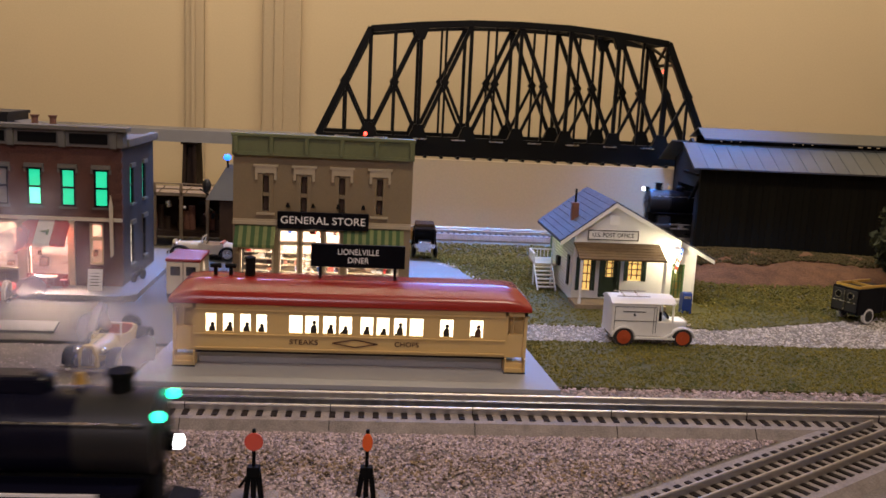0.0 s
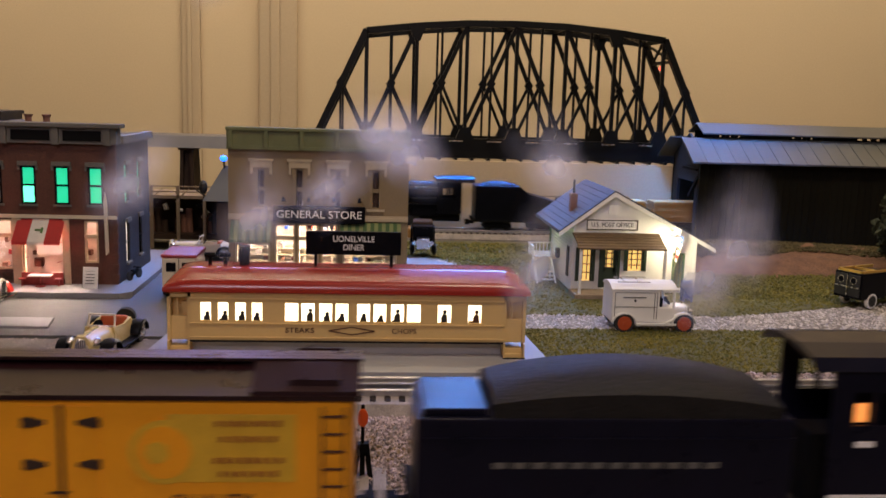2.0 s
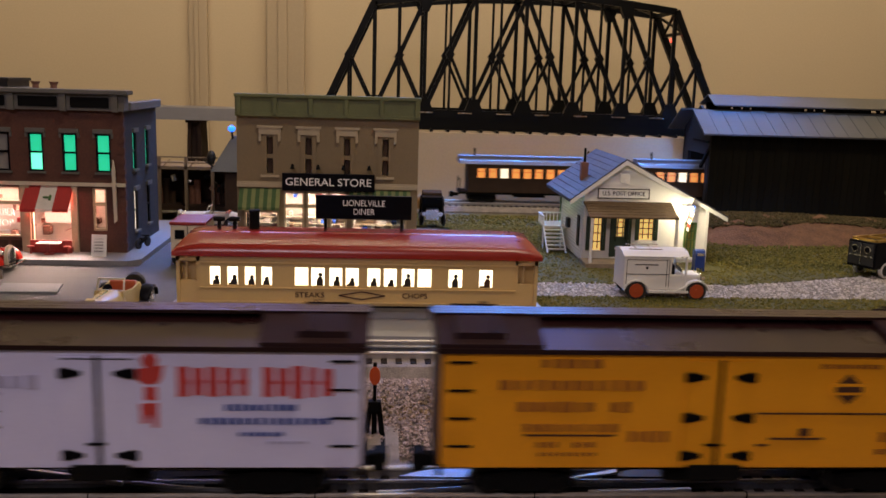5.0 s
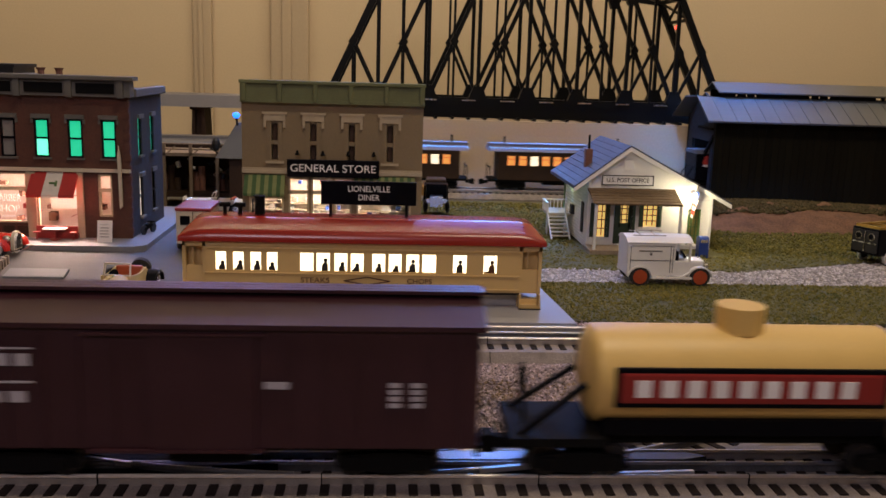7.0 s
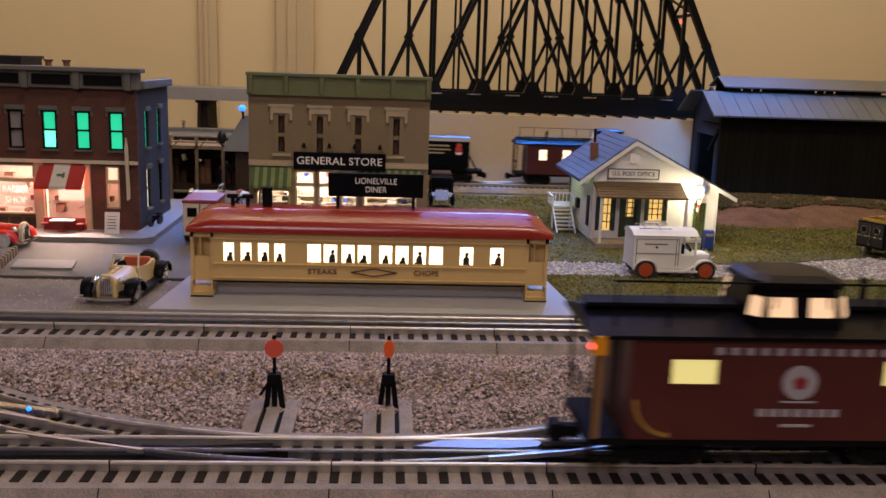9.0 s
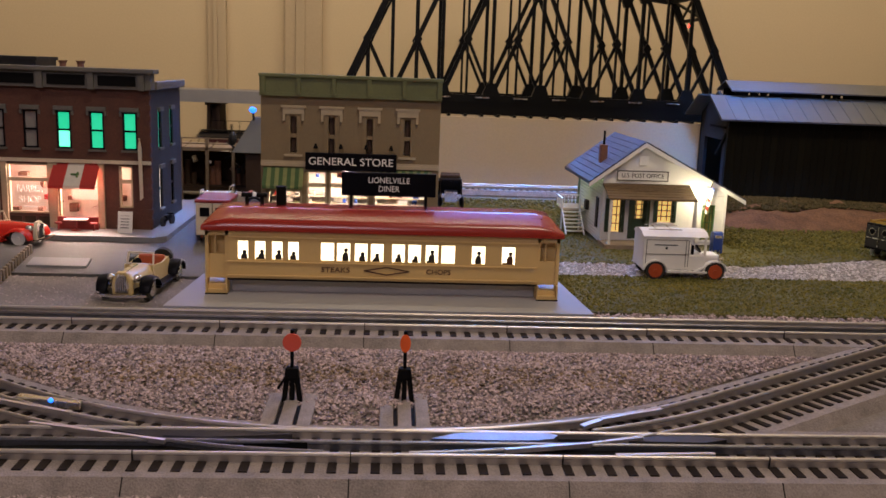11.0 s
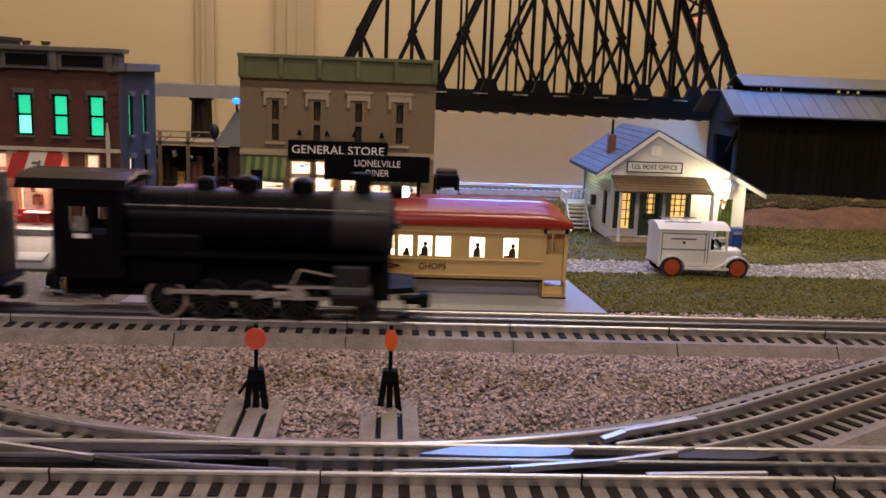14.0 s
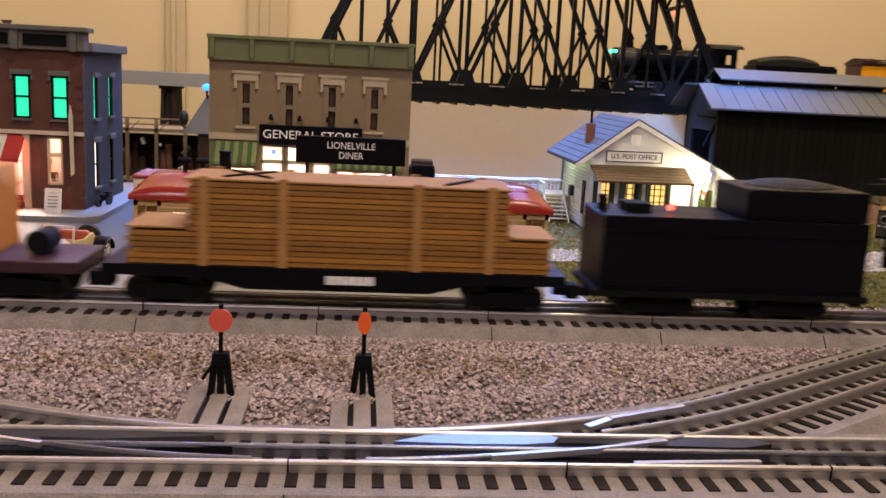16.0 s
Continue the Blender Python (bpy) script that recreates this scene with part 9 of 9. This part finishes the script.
sh = Shape()
gx, gy = np.linspace(-0.75, 0.6, 136), np.linspace(0.45, 0.622, 36)
grid = [[sh.bm.verts.new((x, y, float(ballast_height(x, y)) - 0.0012)) for x in gx] for y in gy]
for r0, r1 in zip(grid, grid[1:]):
    for i in range(len(gx) - 1):
        sh.bm.faces.new((r0[i], r0[i + 1], r1[i + 1], r1[i]))
tagged(part("ballast_bed", sh, SOIL, smooth=True), "low heaped bed of ballast between the tracks", kind="structure")
scatter("gravel", in_gravel, 76000, 0.00155, STONE, 1, "loose pinkish grey ballast stones between the tracks", box=(-0.75, 0.26, 0.55, 0.619), height=ballast_height)
scatter("gravel", lambda x, y: ((x + 0.06) / 0.3) ** 2 + ((y - 0.535) / 0.028) ** 2 < 0.25 + 0.9 * np.sin(x * 71 + 3 * np.sin(y * 190)) ** 4, 2600, 0.0015, STONEBROWN, 21, "brown stones among the pale ballast", lift=0.9, box=(-0.36, 0.49, 0.25, 0.58), height=ballast_height)
scatter("gravel", lambda x, y: (y > 0.705) & (y < 0.738), 2600, 0.0022, STONE, 2, "ballast stones along the lawn's edge", box=(0.14, 0.7, 0.9, 0.74))
scatter("gravel", lambda x, y: y < np.where(x > 0.4, 0.955 + (x - 0.4) * 0.34, 0.955), 9000, 0.0024, PALESTONE, 3, "pale loose stones of the gravel road", box=(0.13, 0.885, 0.85, 1.03))
scatter("gravel", lambda x, y: x > -0.42, 5500, 0.0016, STONE, 4, "fine loose grit of the parking area", box=(-0.42, 0.712, -0.225, 0.832), flat=0.5)
scatter("grass", lambda x, y: y > -1, 26000, 0.0019, GRASS, 5, "green and tan ground foam", box=(0.135, 0.735, 0.9, 0.886), flat=0.9, lift=0.8)


def back_lawn(x, y):
    house = (x > 0.225) & (x < 0.4) & (y > 1.03) & (y < 1.23)
    return ~house & (y > np.where(x > 0.4, 0.955 + (x - 0.4) * 0.34, 0.95)) & (x > np.where(y > 1.1, 0.14 - (y - 1.1) * 0.27, 0.135))


scatter("grass", back_lawn, 30000, 0.0021, GRASS, 6, "green and tan ground foam", box=(0.06, 0.95, 0.95, 1.4), flat=0.8, lift=0.7)
scatter("gravel", lambda x, y: (x < np.where(y > 1.1, 0.155 - (y - 1.1) * 0.27, 0.16)), 2200, 0.0022, PALESTONE, 9, "pale stones along the road's edge", box=(0.03, 1.14, 0.16, 1.3))

scatter("grass", lambda x, y: (y > 1.3 + 0.02 * np.sin(x * 9) + 0.012 * np.sin(x * 31)) | (y < 1.2 + 0.012 * np.sin(x * 23)), 15000, 0.0024, BANKFOAM, 12, "dark brown and olive foam on the clay bank", box=(0.42, 1.2, 1.1, 1.45), flat=0.8, lift=0.5, height=np.vectorize(bank_height))
scatter("grass", lambda x, y: (y < 1.58) & (x > 0.0), 6000, 0.003, GRASS, 13, "green and tan ground foam along the rear track", box=(0.02, 1.38, 0.6, 1.6), flat=0.6, lift=0.4)


# ---- smoke: soft shells that drift away from the engine ----
def puff(seed):
    """A loose pair of crossed, bowed wisps."""
    rng = random.Random(seed)
    verts, faces, uvs = [], [], []
    for w in range(2):
        m = Matrix.Translation((rng.uniform(-0.006, 0.006), rng.uniform(-0.004, 0.004), rng.uniform(-0.004, 0.004))) @ Euler((radians(90 + rng.uniform(-35, 35)), rng.uniform(0, 6.28), radians(40 * (w - 0.5)))).to_matrix().to_4x4()
        base = len(verts)
        verts.append(m @ Vector((0, 0, 0.003)))
        uvs.append((0, 0))
        k = 18
        for ring in (0.5, 1.0):
            for i in range(k):
                a = 2 * math.pi * i / k
                verts.append(m @ Vector((0.062 * ring * math.cos(a), 0.036 * ring * math.sin(a), 0.014 * (1 - ring) + rng.uniform(-0.001, 0.001))))
                uvs.append((ring * math.cos(a), ring * math.sin(a)))
        for i in range(k):
            j = (i + 1) % k
            faces.append((base, base + 1 + i, base + 1 + j))
            faces.append((base + 1 + i, base + 1 + k + i, base + 1 + k + j, base + 1 + j))
    me = bpy.data.meshes.new("smoke_puff")
    me.from_pydata([tuple(v) for v in verts], [], faces)
    layer = me.uv_layers.new(name="wisp")
    for loop in me.loops:
        layer.data[loop.index].uv = uvs[loop.vertex_index]
    me.shade_smooth()
    me.materials.append(SMOKE)
    return tagged(new("smoke_puff", me), "thin grey puff of engine smoke drifting away", "smoke", "engine smoke")


PUFFS = [puff(30 + k) for k in range(15)]


# ---- what moves, and when ----
FRONT_RUN = [(0, -0.126), (0.4, -0.006), (0.9, 0.14), (1.5, 0.329), (2.0, 0.487), (2.6, 0.676), (3.5, 0.955), (4.4, 1.231), (5.0, 1.42), (5.2, 1.482), (7.3, 2.132), (8.3, 2.413), (9.0, 2.622), (9.6, 2.785), (10.4, 2.95), (11.0, 3.02), (11.6, 3.04), (16.0, 3.04)]
REAR_RUN = [(0, 0.492), (2.0, -0.11), (4.4, -0.825), (5.2, -1.068), (7.3, -1.7), (9.0, -2.212), (11.7, -3.02), (12.6, -3.27), (13.4, -3.42), (14.2, -3.46), (16.0, -3.46)]
MID_RUN = [(0, -1.32), (9.4, -1.32), (10.0, -1.17), (11.0, -0.88), (12.5, -0.443), (13.0, -0.3), (13.5, -0.15), (14.0, 0.003), (14.5, 0.156), (15.0, 0.309), (15.5, 0.4615), (16.0, 0.614)]
TOP_RUN = [(0, 2.5), (9.2, 2.5), (9.8, 2.38), (10.5, 2.17), (12.0, 1.69), (13.0, 1.375), (14.0, 1.075), (14.5, 0.922), (15.0, 0.765), (15.5, 0.609), (16.0, 0.452)]


def motions():
    for train, run, y, z, way in ((FRONT_TRAIN, FRONT_RUN, 0.408, 0.0146, 1), (REAR_TRAIN, REAR_RUN, 1.66, -0.0013, -1), (MID_TRAIN, MID_RUN, 0.656, 0.0146, 1), (TOP_TRAIN, TOP_RUN, 1.87, 0.1535, -1)):
        for car, back in train:
            walk(car, [(t, pose(x - way * back, y, z, 0, 0, 0 if way > 0 else 180)) for t, x in run])
    # driving wheels and side rod of the switching locomotive
    r, first = 0.0142, -1.32
    times = [0.0, 9.4] + [9.45 + 0.05 * k for k in range(131)] + [16.0]
    xs_ = [np.interp(t, [a for a, b in MID_RUN], [b for a, b in MID_RUN]) for t in times]
    turn = [(x - first) / r for x in xs_]
    for wheel_, x in mid_drivers:
        walk(wheel_, [(t, Matrix.Translation((x, 0, r)) @ Matrix.Rotation(a, 4, "Y")) for t, a in zip(times, turn)])
    walk(mid_rod, [(t, Matrix.Translation((-0.137 + 0.0065 * math.cos(a), -0.0225, r - 0.0065 * math.sin(a)))) for t, a in zip(times, turn)])
    # smoke leaves the stack of the front engine and hangs behind, drifting back and up
    ts, xs_ = [a for a, b in FRONT_RUN], [b for a, b in FRONT_RUN]
    nose = lambda t: np.interp(t, ts, xs_) if t > 0 else xs_[0] + 0.3 * t
    rng = random.Random(77)
    for k, p in enumerate(PUFFS):
        t0 = -0.9 + 0.15 * k
        x0 = nose(t0) - 0.035
        wob = [rng.uniform(-1, 1) for _ in range(3)]
        rows = []
        if t0 > 0:
            for t in (0.0, t0 * 0.5, t0 - 0.09):
                rows.append((max(0.0, t), pose(nose(t) - 0.035, 0.408, -0.12)))
        for d, dx, dy, dz in ((0.0, 0.0, 0.0, 0.0), (0.3, 0.02, 0.03, 0.016), (0.8, 0.035, 0.12, 0.03), (1.4, 0.03, 0.28, 0.05), (1.9, 0.0, 0.36, 0.09), (2.3, -0.03, 0.4, 0.3), (2.7, -0.1, 0.45, 0.8), (6.5, -0.2, 0.9, 1.1), (9.0, -0.2, 1.3, 1.5)):
            if t0 + d < 0:
                continue
            f = min(d, 2.5)
            rows.append((t0 + d, pose(x0 + dx + 0.05 * wob[0] * f, 0.408 + dy + 0.05 * wob[1] * f, 0.118 + dz + 0.035 * wob[2] * f, 6 * f, 10 * d, 8 * f)))
        if rows[0][0] > 0:
            rows.insert(0, (0.0, rows[0][1]))
        rows.append((16.0, pose(x0 - 0.2, 1.75, 1.9, 150, 100, 190)))
        walk(p, rows)


motions()
